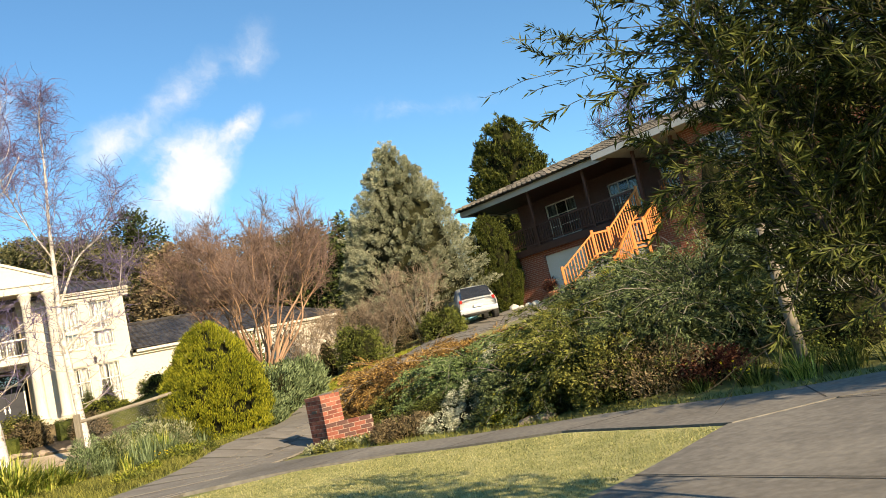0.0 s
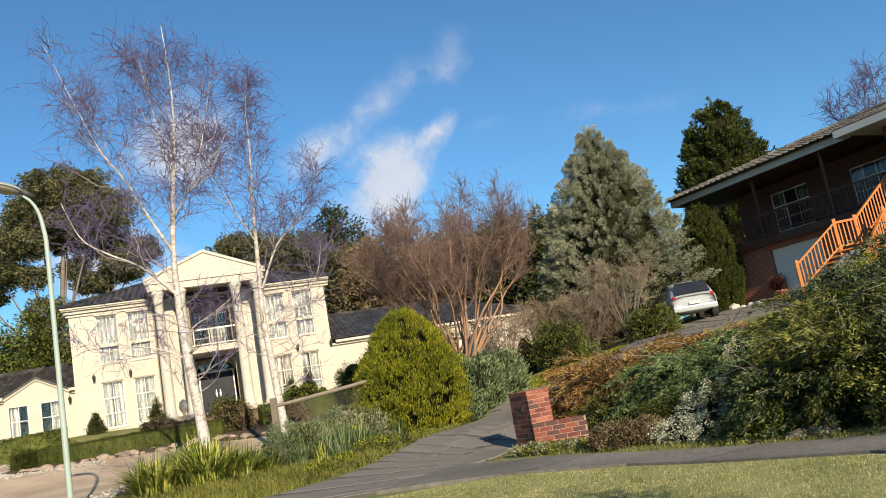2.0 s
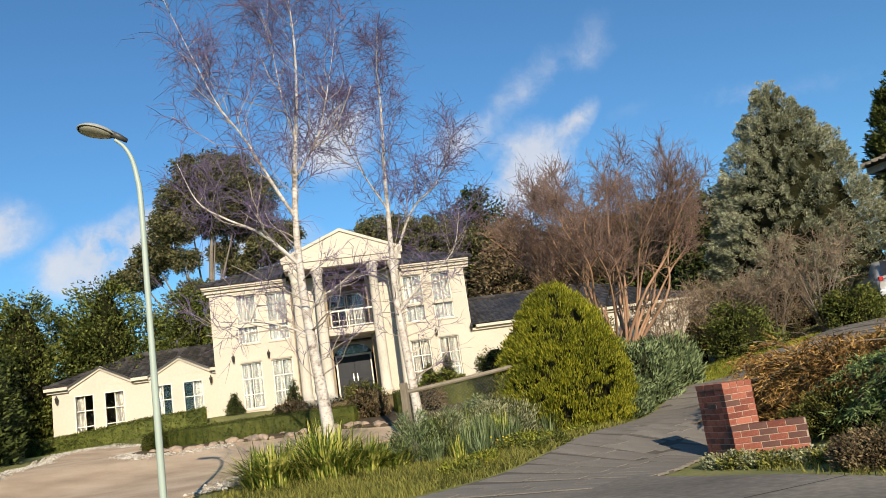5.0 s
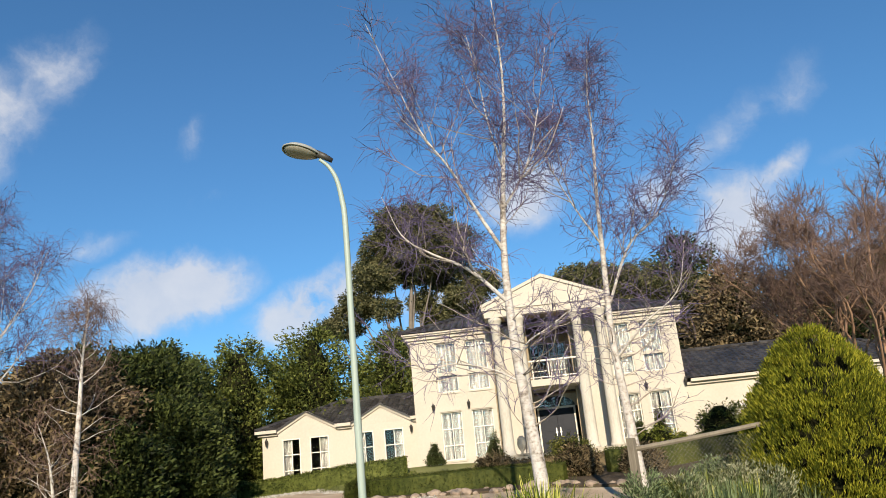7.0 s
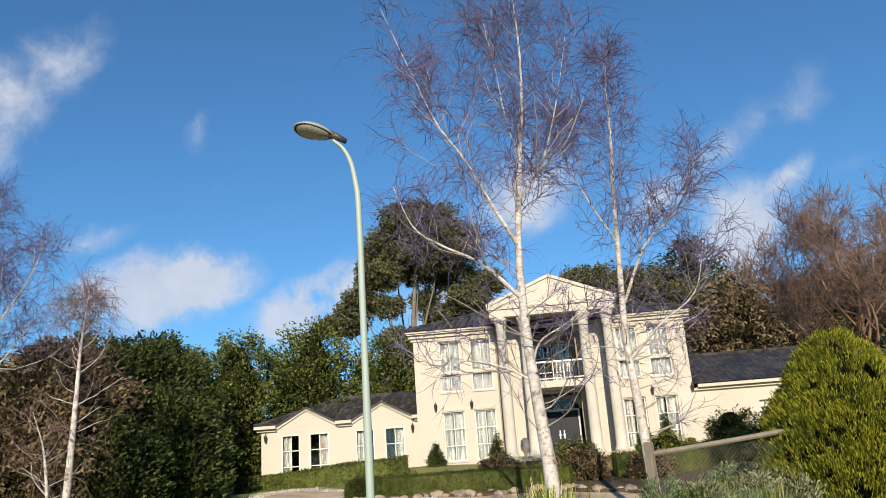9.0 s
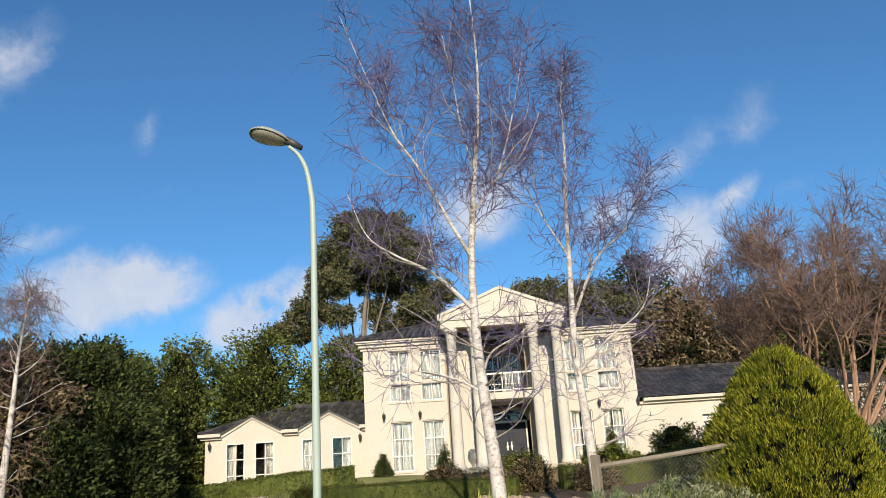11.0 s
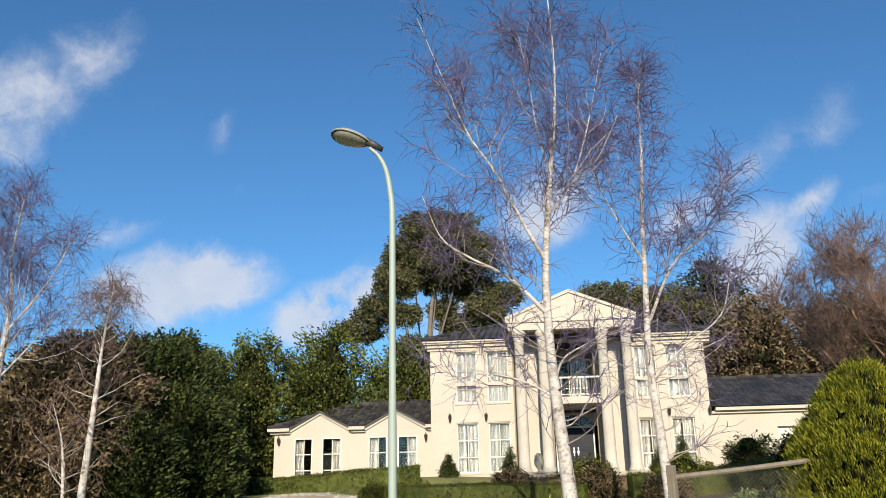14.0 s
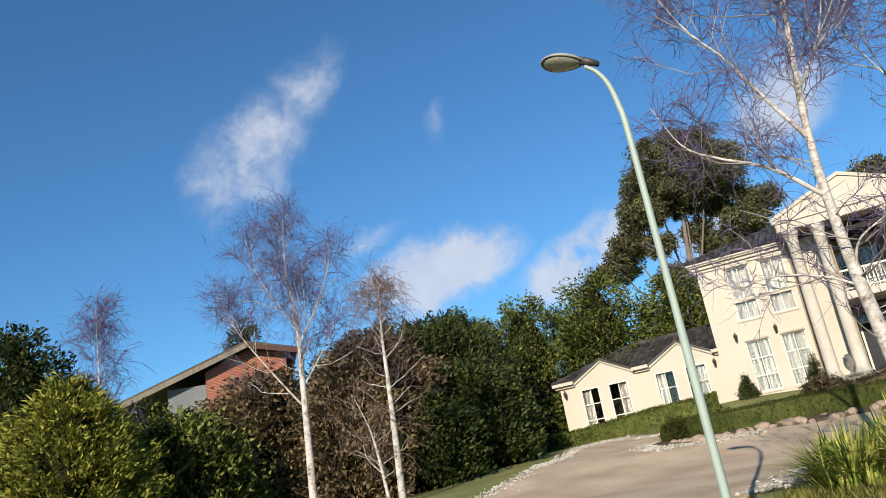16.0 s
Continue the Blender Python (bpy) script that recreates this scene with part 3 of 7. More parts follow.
def spray_crown(rng, profile, radius, height, sprays, per, length, girth, leaf, width, lift=0.35, base=0.0, uneven=0.1, inner=0.78, scatter=0.35, droop=0.0):
    """A conifer's crown of many separate pointed sprays that stand out from a dark inner mass."""
    h = rng.uniform(0, 1, sprays * 5)
    w = np.array([profile(x) for x in h])
    h = h[rng.uniform(0, 1, len(h)) < w / w.max()][:sprays]
    n = len(h)
    a = rng.uniform(0, 2 * math.pi, n)
    wob = 1 + uneven * (np.sin(3 * a + 7 * h) * 0.45 + np.sin(5 * a - 13 * h) * 0.35 + rng.normal(size=n) * 0.5)
    r = np.array([profile(x) for x in h]) * radius * wob
    axis = unit(np.stack([np.cos(a), np.sin(a), lift + 0.9 * h ** 2], 1) + rng.normal(size=(n, 3)) * 0.22)
    L = length * rng.uniform(0.55, 1.25, n) * (1 - 0.35 * h)
    root = np.stack([r * np.cos(a), r * np.sin(a), base + h * height], 1) - axis * (L * 0.75)[:, None]
    t = rng.uniform(0, 1, (n, per)) ** 0.8
    ring = unit(np.cross(rng.normal(size=(n, per, 3)), axis[:, None]))
    wide = girth * (0.25 + 0.9 * np.sin(np.pi * np.clip(t * 0.8 + 0.2, 0, 1))) * rng.uniform(0.2, 1, (n, per))
    pts = root[:, None] + axis[:, None] * (L[:, None] * t)[..., None] + ring * wide[..., None]
    pts[..., 2] -= droop * (L[:, None] * t ** 2)
    dirs = axis[:, None] + ring * 0.55 + rng.normal(size=(n, per, 3)) * scatter
    lv = needles(pts.reshape(-1, 3), dirs.reshape(-1, 3), leaf, width, rng)
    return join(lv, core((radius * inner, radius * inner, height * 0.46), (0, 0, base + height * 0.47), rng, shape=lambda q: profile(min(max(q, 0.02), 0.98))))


def conifer(name, x, y, top, label, profile, radius, mat, rng, base=0.3, trunk_r=0.18, **kw):
    z = gz(x, y)
    ob = thing(name, pose(x, y, z), label, "tree")
    h = top - z
    part("trunk", mesh_of("trunk", *stem(rng, h * 0.8, trunk_r), M["grey_bark"], True), None, ob)
    part("crown", foliage_mesh("crown", *spray_crown(rng, profile, radius, h - base, base=base, **kw), M[mat]), None, ob)
    return ob


def tube(points, radii, sides=6):
    """A tapered tube along the points."""
    p = np.asarray(points, float)
    n = len(p)
    tan = unit(np.gradient(p, axis=0))
    ref = np.array([0.31, 0.17, 0.93]) if abs(tan[0][2]) < 0.9 else np.array([0.95, 0.2, 0.1])
    s = unit(np.cross(tan, ref))
    t = np.cross(tan, s)
    ang = np.arange(sides) * 2 * math.pi / sides
    r = np.asarray(radii, float)[:, None, None]
    v = (p[:, None] + r * (s[:, None] * np.cos(ang)[None, :, None] + t[:, None] * np.sin(ang)[None, :, None])).reshape(-1, 3)
    f = [(i * sides + j, i * sides + (j + 1) % sides, (i + 1) * sides + (j + 1) % sides, (i + 1) * sides + j) for i in range(n - 1) for j in range(sides)]
    f.append(tuple(range(sides))[::-1])
    f.append(tuple((n - 1) * sides + j for j in range(sides)))
    return v, f


def smooth_line(points, n):
    """n points on a smooth curve through the given ones."""
    p = np.asarray(points, float)
    k = np.linspace(0, len(p) - 1, n)
    i = np.clip(k.astype(int), 0, len(p) - 2)
    t = (k - i)[:, None]
    q = np.concatenate([[2 * p[0] - p[1]], p, [2 * p[-1] - p[-2]]])
    a, b, c, d = q[i], q[i + 1], q[i + 2], q[i + 3]
    return 0.5 * (2 * b + (c - a) * t + (2 * a - 5 * b + 4 * c - d) * t * t + (3 * b - a - 3 * c + d) * t ** 3)


def grow(rng, start, heading, length, radius, up=0.1, bend=0.15, n=6, droop=0.0):
    """A wandering branch line and its radii."""
    p, d = [np.asarray(start, float)], unit(np.asarray(heading, float))
    step = length / (n - 1)
    for i in range(n - 1):
        d = unit(d + rng.normal(size=3) * bend + np.array([0, 0, up - droop * i / n]))
        p.append(p[-1] + d * step)
    return np.array(p), np.linspace(radius, radius * 0.35, n)


# ---------------------------------------------------------------- ground
GROUND = [(0, 0, 0), (0, -12, 0), (8, -5, 0), (-2.8, 17.2, 0), (2, 7, 0), (4.4, 9.3, 0.0), (-2.7, 6, 0), (0.8, 12.8, 0), (-6, 15.5, 0.05), (-5.3, 22, 0.42), (0.8, 33.8, 2.42), (3.3, 37, 2.6),
          (-29.4, 37.2, 2.55), (-17.7, 45, 2.55), (-38, 33, 2.3), (-33.5, 31.3, 1.72), (-31.2, 31.5, 1.85), (-29.5, 33.0, 2.08), (-27.5, 30.0, 1.55), (-10.3, 13.8, 0.05), (-11.4, 20.1, 0.5), (-9.2, 19.6, 0.3), (-11.3, 24, 0.7), (-7, 22.5, 0.45), (-20, 30, 1.5), (-24.8, 27, 1.3),
          (-6, 27, 1.1), (-3.9, 26.5, 0.95), (-8, 36, 2.3), (8, 28, 2.6), (6, 20, 1.4), (9, 14, 0.6), (12, 20, 2.2), (4, 16, 0.8), (-28, 16, 1.1), (-38, 20, 1.9), (-34, 10, 1.0), (-50, 20, 4.5), (-45, 50, 4.0),
          (10, 50, 4.0), (-20, 70, 4.5), (-80, 60, 8), (60, 90, 8), (-20, -30, 0), (30, -10, 1), (30, 30, 5), (-3, 30, 1.55), (0, 31, 1.95), (-20, 8, 0.2), (-18, 16, 0.45)]
GP = np.array(GROUND, float)


def ground_z(x, y):
    x, y = np.asarray(x, float), np.asarray(y, float)
    d2 = (x[..., None] - GP[:, 0]) ** 2 + (y[..., None] - GP[:, 1]) ** 2 + 2.5
    w = d2 ** -1.9
    return (w * GP[:, 2]).sum(-1) / w.sum(-1)


def gz(x, y):
    return float(ground_z(np.array(x), np.array(y)))


def on_ground(x, y, rz=0.0, lift=0.0):
    return pose(x, y, gz(x, y) + lift, 0, 0, rz)


near_x = np.concatenate([-np.geomspace(62, 1500, 14)[::-1], np.arange(-60, 30.1, 0.6), np.geomspace(32, 1500, 14)])
near_y = np.concatenate([-np.geomspace(22, 1500, 14)[::-1], np.arange(-20, 60.1, 0.6), np.geomspace(62, 1500, 14)])
gx, gy = np.meshgrid(near_x, near_y)
gv = np.stack([gx, gy, ground_z(gx, gy)], -1).reshape(-1, 3)
nx, ny = len(near_x), len(near_y)
idx = np.arange(nx * ny).reshape(ny, nx)
gf = np.stack([idx[:-1, :-1], idx[:-1, 1:], idx[1:, 1:], idx[1:, :-1]], -1).reshape(-1, 4)
tagged(new("ground", mesh_of("ground", gv, gf, M["grass"], True)), "rough green verge grass on a gentle slope", "ground", kind="structure")


def inside(px, py, poly):
    c = np.zeros(px.shape, bool)
    n = len(poly)
    for i in range(n):
        (x0, y0), (x1, y1) = poly[i], poly[(i + 1) % n]
        hit = ((y0 > py) != (y1 > py)) & (px < (x1 - x0) * (py - y0) / (y1 - y0 + 1e-12) + x0)
        c ^= hit
    return c


def drape(name, poly, lift, mat, label, category, step=0.2, skirt=0.08):
    """A sheet laid over the ground inside a polygon, with a small edge."""
    me = bpy.data.meshes.new(name)
    bm = bmesh.new()
    n = len(poly)
    ring = []
    for i in range(n):
        a, b = np.array(poly[i]), np.array(poly[(i + 1) % n])
        k = max(1, int(np.linalg.norm(b - a) / (step * 2)))
        ring += [a + (b - a) * t / k for t in range(k)]
    bm.faces.new([bm.verts.new((p[0], p[1], 0)) for p in ring])
    xs = np.array(ring)
    for axis in (0, 1):
        for c in np.arange(xs[:, axis].min() + step, xs[:, axis].max(), step * 3):
            co, no = [0, 0, 0], [0, 0, 0]
            co[axis], no[axis] = c, 1
            bmesh.ops.bisect_plane(bm, geom=list(bm.verts) + list(bm.edges) + list(bm.faces), plane_co=co, plane_no=no)
    rim = [e for e in bm.edges if e.is_boundary]
    for v in bm.verts:
        v.co.z = gz(v.co.x, v.co.y) + lift
    if skirt:
        r = bmesh.ops.extrude_edge_only(bm, edges=rim)
        for v in r["geom"]:
            if isinstance(v, bmesh.types.BMVert):
                v.co.z -= skirt
    bmesh.ops.recalc_face_normals(bm, faces=list(bm.faces))
    bm.to_mesh(me)
    bm.free()
    me.materials.append(mat)
    ob = new(name, me)
    return tagged(ob, label, category, kind="structure")


drape("lawn", [(-4.6, 12.6), (-2.6, 13.0), (-0.9, 12.5), (1.5, 10.6), (3.05, 8.45), (1.7, 7.05), (0.2, 5.6), (-2.5, 3.0), (-7.5, 8.5)], 0.035, M["lawn"], "short mown sunlit lawn on the nature strip", "lawn")
drape("footpath", [(-4.0, 15.9), (-1.5, 14.0), (0.8, 12.6), (2.7, 10.85), (4.4, 9.9), (8, 8.6), (13, 7.0), (12.6, 5.9), (7.6, 7.4), (4.2, 8.6), (3.05, 8.5), (1.5, 10.65), (-0.9, 12.55), (-2.6, 13.05), (-4.6, 13.4)], 0.06, M["concrete"], "grey weathered concrete footpath", "footpath")
drape("concrete_crossover", [(3.2, 8.75), (4.25, 8.8), (7.7, 7.6), (12.7, 6.1), (11, -2), (0.2, 2.0), (0.25, 5.6), (1.72, 7.03)], 0.05, M["concrete"], "broad grey concrete driveway apron with joints", "driveway")
DRIVE_L = [(-8.3, 13.2), (-6.35, 17.6), (-5.75, 20.0), (-5.3, 22.4), (-4.75, 25.0), (-3.4, 28.2), (-1.2, 31.2), (1.5, 34.2)]
DRIVE_R = [(-4.4, 13.4), (-3.55, 16.4), (-3.25, 18.4), (-2.95, 21.0), (-2.3, 24.0), (-0.9, 26.6), (1.6, 28.8), (4.4, 31.0)]
drape("driveway_base", DRIVE_L + [(2.5, 36.0), (6.5, 33.5)] + DRIVE_R[::-1], 0.04, M["drive_joint"], "dark grey paved driveway curving uphill", "driveway")
drape("forecourt", [(-12.6, 17.6), (-12.4, 21.5), (-12.3, 24.3), (-12.2, 27.6), (-14.1, 28.0), (-15.8, 27.3), (-17.4, 25.6), (-18.8, 25.0), (-20.0, 23.6), (-21.7, 23.8), (-22.5, 25.5), (-23.8, 28.0), (-26.0, 29.9), (-28.8, 30.4), (-30.3, 29.0), (-29.6, 28.2), (-26.5, 24.6), (-23.9, 21.3), (-22.5, 18.6), (-21.0, 15.5), (-15.5, 12.0), (-13.2, 13.5)], 0.04, M["gravel"], "brown gravel forecourt before the house", "forecourt")
drape("garden_bed", [(-12.4, 28.0), (-14.1, 28.25), (-15.7, 27.6), (-17.3, 25.9), (-18.7, 25.3), (-20.0, 23.95), (-21.5, 24.1), (-22.2, 25.6), (-23.4, 28.2), (-24.6, 31.0), (-26.0, 34.5), (-20.0, 39.5), (-13.0, 42.0), (-8.6, 37.0), (-9.0, 30.0)], 0.08, M["soil"], "dark brown mulched garden bed before the house", "garden bed")

# ---------------------------------------------------------------- roofs and windows
def tile_slope(origin, along, rise, length, top0, top1, slope_len, tile_w=0.3, course=0.34, wave=0.06):
    """Tiles on one roof slope: a trapezium with its foot from 0 to length and its top from top0 to top1."""
    o, a, r = np.array(origin, float), unit(np.array(along, float)), unit(np.array(rise, float))
    nrm = np.cross(a, r)
    nrm = nrm if nrm[2] > 0 else -nrm
    v, f = [], []
    for j in range(int(slope_len / course)):
        t0, t1 = j * course, (j + 1) * course + 0.03
        k = (t0 + course / 2) / slope_len
        s0, s1 = top0 * k, length + (top1 - length) * k
        n = int((s1 - s0) / tile_w)
        if n < 1:
            continue
        w = (s1 - s0) / n
        for i in range(n):
            b = len(v)
            for ds, h in ((0.0, 0.0), (0.3, wave), (0.62, wave * 0.3), (1.0, 0.0)):
                s = s0 + (i + ds) * w
                v.append(o + a * s + r * t0 + nrm * (0.035 + h))
                v.append(o + a * s + r * t1 + nrm * (0.008 + h))
            for q in range(3):
                f.append((b + 2 * q, b + 2 * q + 2, b + 2 * q + 3, b + 2 * q + 1))
            f.append((b, b + 2, b + 4, b + 6))
    return np.array(v), f


def hip_roof(parent, x0, x1, y0, y1, z, pitch, mat, label="", over=0.45, ridge_caps=True, left_hip=True, right_hip=True):
    """A hip roof over a rectangle, its tiles laid in courses on all four slopes."""
    x0, x1, y0, y1 = x0 - over, x1 + over, y0 - over, y1 + over
    run = (y1 - y0) / 2
    h = run * math.tan(pitch)
    rl, rr = (x0 + run if left_hip else x0), (x1 - run if right_hip else x1)
    s = math.hypot(run, h)
    up = h / s
    fl = run / s
    sets = [tile_slope((x0, y0, z), (1, 0, 0), (0, fl, up), x1 - x0, rl - x0, rr - x0, s), tile_slope((x1, y1, z), (-1, 0, 0), (0, -fl, up), x1 - x0, x1 - rr, x1 - rl, s)]
    if left_hip:
        sets.append(tile_slope((x0, y1, z), (0, -1, 0), (fl, 0, up), y1 - y0, run, run, s))
    if right_hip:
        sets.append(tile_slope((x1, y0, z), (0, 1, 0), (-fl, 0, up), y1 - y0, run, run, s))
    # boards under the tiles
    pv = [(x0, y0, z), (x1, y0, z), (x1, y1, z), (x0, y1, z), (rl, (y0 + y1) / 2, z + h), (rr, (y0 + y1) / 2, z + h), ]
    sets.append((np.array(pv), [(0, 1, 5, 4), (2, 3, 4, 5), (3, 0, 4), (1, 2, 5), (0, 3, 2, 1)]))
    v, f = join(*sets)
    ob = part("roof", mesh_of("roof", v, f, mat), None, parent, label)
    mid = (y0 + y1) / 2
    lines = [((rl, mid, z + h), (rr, mid, z + h))]
    lines += [((x0, y0, z), (rl, mid, z + h)), ((x0, y1, z), (rl, mid, z + h))] if left_hip else []
    lines += [((x1, y0, z), (rr, mid, z + h)), ((x1, y1, z), (rr, mid, z + h))] if right_hip else []
    for a, b in lines:
        a, b = np.array(a, float), np.array(b, float)
        n = max(3, int(np.linalg.norm(b - a) / 0.38))
        pieces = []
        for i in range(n):
            p, q = a + (b - a) * i / n, a + (b - a) * (i + 1.06) / n
            pieces.append(tube([p + [0, 0, 0.07], q + [0, 0, 0.05]], [0.115, 0.095], 7))
        tagged(part("ridge_cap_line", mesh_of("ridge_cap_line", *join(*pieces), mat), None, ob), kind="stuff")
    return ob


def curtain_mesh(w, h, seed):
    r = np.random.default_rng(seed)
    n = 28
    xs = np.linspace(0, w, n)
    ys = 0.035 * np.sin(np.linspace(0, w / 0.11 * 2 * math.pi * 0.5, n) + r.uniform(0, 6)) + 0.012 * r.normal(size=n)
    v = [(x, y, z) for z in (0, h) for x, y in zip(xs, ys)] + [(x, y + 0.004, z) for z in (0, h) for x, y in zip(xs, ys)]
    f = [(i, i + 1, n + i + 1, n + i) for i in range(n - 1)] + [(2 * n + i + 1, 2 * n + i, 3 * n + i, 3 * n + i + 1) for i in range(n - 1)]
    return mesh_of("curtain", v, f, M["curtain"], True)


MESHES = {}


def window(parent, x0, x1, z0, z1, y=0.1, cols=2, bars=(0.36, 0.68), curtains=((0.0, 1.0),), name="window", sill=True):
    """A framed sash with glazing bars, panes and curtains, set in an opening of the wall."""
    w, h = x1 - x0, z1 - z0
    ob = new(name)
    ob.parent, ob.location = parent, (x0, y, z0)
    key = ("win", round(w, 2), round(h, 2), cols, bars)
    if key not in MESHES:
        t = 0.055
        fr = [(0, t, 0, 0.07, 0, h), (w - t, w, 0, 0.07, 0, h), (t, w - t, 0, 0.07, 0, t), (t, w - t, 0, 0.07, h - t, h)]
        bm = boxes(*fr, bevel=0.006)
        me = bpy.data.meshes.new("window_frame")
        bm.to_mesh(me)
        bm.free()
        me.materials.append(M["white_paint"])
        bars_z = [t + (h - 2 * t) * b for b in bars]
        gl = [(w * c / cols - 0.017, w * c / cols + 0.017, 0.012, 0.058, t, h - t) for c in range(1, cols)]
        gl += [(t, w - t, 0.008, 0.062, b - 0.022, b + 0.022) for b in bars_z]
        bm = boxes(*gl)
        me2 = bpy.data.meshes.new("glazing_bar")
        bm.to_mesh(me2)
        bm.free()
        me2.materials.append(M["white_paint"])
        bm = boxes((t, w - t, 0.03, 0.036, t, h - t))
        me3 = bpy.data.meshes.new("pane")
        bm.to_mesh(me3)
        bm.free()
        me3.materials.append(M["glass"])
        MESHES[key] = (me, me2, me3)
    me, me2, me3 = MESHES[key]
    part("window_frame", me, None, ob)
    part("glazing_grid", me2, None, ob)
    g = part("pane", me3, None, ob)
    g.visible_shadow = False
    for i, (a, b) in enumerate(curtains):
        c = part("curtain", curtain_mesh((b - a) * w, h - 0.05, int(10000 + 100 * x0 + 7 * z0 + i)), None, ob, "white sheer curtain")
        c.location = (a * w, 0.14, 0.02)
    if sill:
        part("sill", boxes((-0.05, w + 0.05, -y - 0.05, 0.0, -0.09, -0.005), bevel=0.008), M["render_wall"], ob)
    return ob


def lantern(parent, x, y, z):
    ob = part("wall_lantern", revolve([(0.02, -0.2), (0.05, -0.16), (0.085, 0.06), (0.1, 0.07), (0.04, 0.15), (0.012, 0.2)], 8), M["iron"], parent, "black carriage lantern")
    ob.location = (x, y - 0.16, z)
    br = part("bracket", mesh_of("bracket", *tube(smooth_line([(0, 0.16, 0.1), (0, 0.1, 0.2), (0, 0.02, 0.24), (0, 0, 0.18)], 8), [0.012] * 8, 6), M["iron"]), None, ob)
    return ob


# ---------------------------------------------------------------- the cream house
house = thing("cream_house", pose(-29.38, 37.38, 2.55, 0, 0, 33.4), "large cream rendered two-storey house with a columned portico", "house")
W = 13.45
UP, LOW = (3.45, 5.95), (0.12, 2.45)
cols_x = (1.8, 3.36, 10.6, 12.12)
opens = [(c - 0.53, c + 0.53, *LOW) for c in cols_x] + [(c - 0.53, c + 0.53, *UP) for c in cols_x]
opens += [(5.75, 8.35, 0.0, 2.98), (5.75, 8.35, 3.4, 6.3)]
part("wall", wall(0, W, -0.6, 6.45, 0.28, opens), M["render_wall"], house)
for x0, x1, y0, y1 in ((0, 0.28, 0.285, 10), (W - 0.28, W, 0.285, 10), (0.285, W - 0.285, 9.72, 10)):
    part("wall", boxes((x0, x1, y0, y1, -0.6, 6.45)), M["render_wall"], house)
# Room surfaces and backing coloured near black as unlit interior.
part("upper_floor", boxes((0.3, W - 0.3, 0.3, 9.7, 2.98, 3.2)), M["unlit_room"], house)
part("ceiling", boxes((0.3, W - 0.3, 0.3, 9.7, 6.3, 6.4)), M["unlit_room"], house)
part("inner_wall", boxes((0.3, W - 0.3, 3.6, 3.7, -0.5, 6.28)), M["unlit_room"], house)
part("loggia_wall", wall(5.75, 8.35, 3.4, 6.3, 0.2, [(6.1, 8.0, 3.45, 5.7)]), M["shaded_render"], house).location.y = 2.0
part("loggia_side", boxes((5.5, 5.745, 0.285, 2.2, 3.21, 6.29)), M["shaded_render"], house)
part("loggia_side", boxes((8.355, 8.6, 0.285, 2.2, 3.21, 6.29)), M["shaded_render"], house)
part("entry_wall", wall(5.75, 8.35, 0.0, 2.97, 0.2, [(5.95, 8.15, 0.0, 2.9)]), M["shaded_render"], house).location.y = 1.2
part("entry_side", boxes((5.5, 5.745, 0.285, 1.4, -0.05, 2.97)), M["shaded_render"], house)
part("entry_side", boxes((8.355, 8.6, 0.285, 1.4, -0.05, 2.97)), M["shaded_render"], house)
for c in cols_x:
    window(house, c - 0.53, c + 0.53, *LOW, bars=(0.3, 0.66), curtains=((0.02, 0.42), (0.5, 0.98)) if c != 3.36 else ((0.02, 0.5), (0.56, 0.98)))
    window(house, c - 0.53, c + 0.53, *UP, bars=(0.36,), curtains=((0.02, 0.98),))
    part("spandrel", boxes((c - 0.527, c + 0.527, 0.03, 0.11, UP[0] + 0.84, UP[0] + 1.02), bevel=0.01), M["render_wall"], house)
    part("window_hood", boxes((c - 0.6, c + 0.6, -0.06, -0.002, UP[1] + 0.03, UP[1] + 0.14), bevel=0.012), M["render_wall"], house)
    part("architrave", boxes((c - 0.66, c - 0.535, -0.04, 0.0, 0.1, 2.62), (c + 0.535, c + 0.66, -0.04, 0.0, 0.1, 2.62), (c - 0.53, c + 0.53, -0.04, 0, 2.5, 2.62)), M["render_wall"], house)
for x0, x1 in ((-0.3, 4.0), (9.98, W + 0.3)):
    part("cornice", boxes((x0, x1, -0.34, 0.0, 6.36, 6.5), (x0 + 0.1, x1 - 0.0, -0.2, 0.0, 6.2, 6.355), (x0 + 0.18, x1, -0.08, 0, 6.06, 6.195), bevel=0.012), M["render_wall"], house)
    part("gutter", boxes((x0 - 0.05, x1, -0.42, -0.345, 6.43, 6.53), bevel=0.02), M["render_wall"], house)
part("cornice", boxes((-0.3, -0.002, 0.0, 10.3, 6.2, 6.5), bevel=0.012), M["render_wall"], house)
part("cornice", boxes((W + 0.002, W + 0.3, 0.0, 10.3, 6.2, 6.5), bevel=0.012), M["render_wall"], house)
hip_roof(house, 0, W, 0, 10, 6.52, radians(20), M["tile"], "dark charcoal tiled hip roof")
# portico
PX0, PX1, PY = 4.0, 9.98, -1.9
part("entablature", boxes((PX0, PX1, PY, PY + 0.45, 6.6, 6.95), (PX0 - 0.0, PX0 + 0.4, PY + 0.455, 0.0, 6.6, 6.95), (PX1 - 0.4, PX1, PY + 0.455, 0, 6.6, 6.95)), M["render_wall"], house)
part("cornice", boxes((PX0 - 0.1, PX1 + 0.1, PY - 0.07, -0.002, 6.955, 7.1), bevel=0.015), M["render_wall"], house)
mx = (PX0 + PX1) / 2
part("pediment", prism([(PX0 - 0.12, 7.105), (PX1 + 0.12, 7.105), (mx, 8.35)], PY + 0.02, 2.0), M["render_wall"], house)
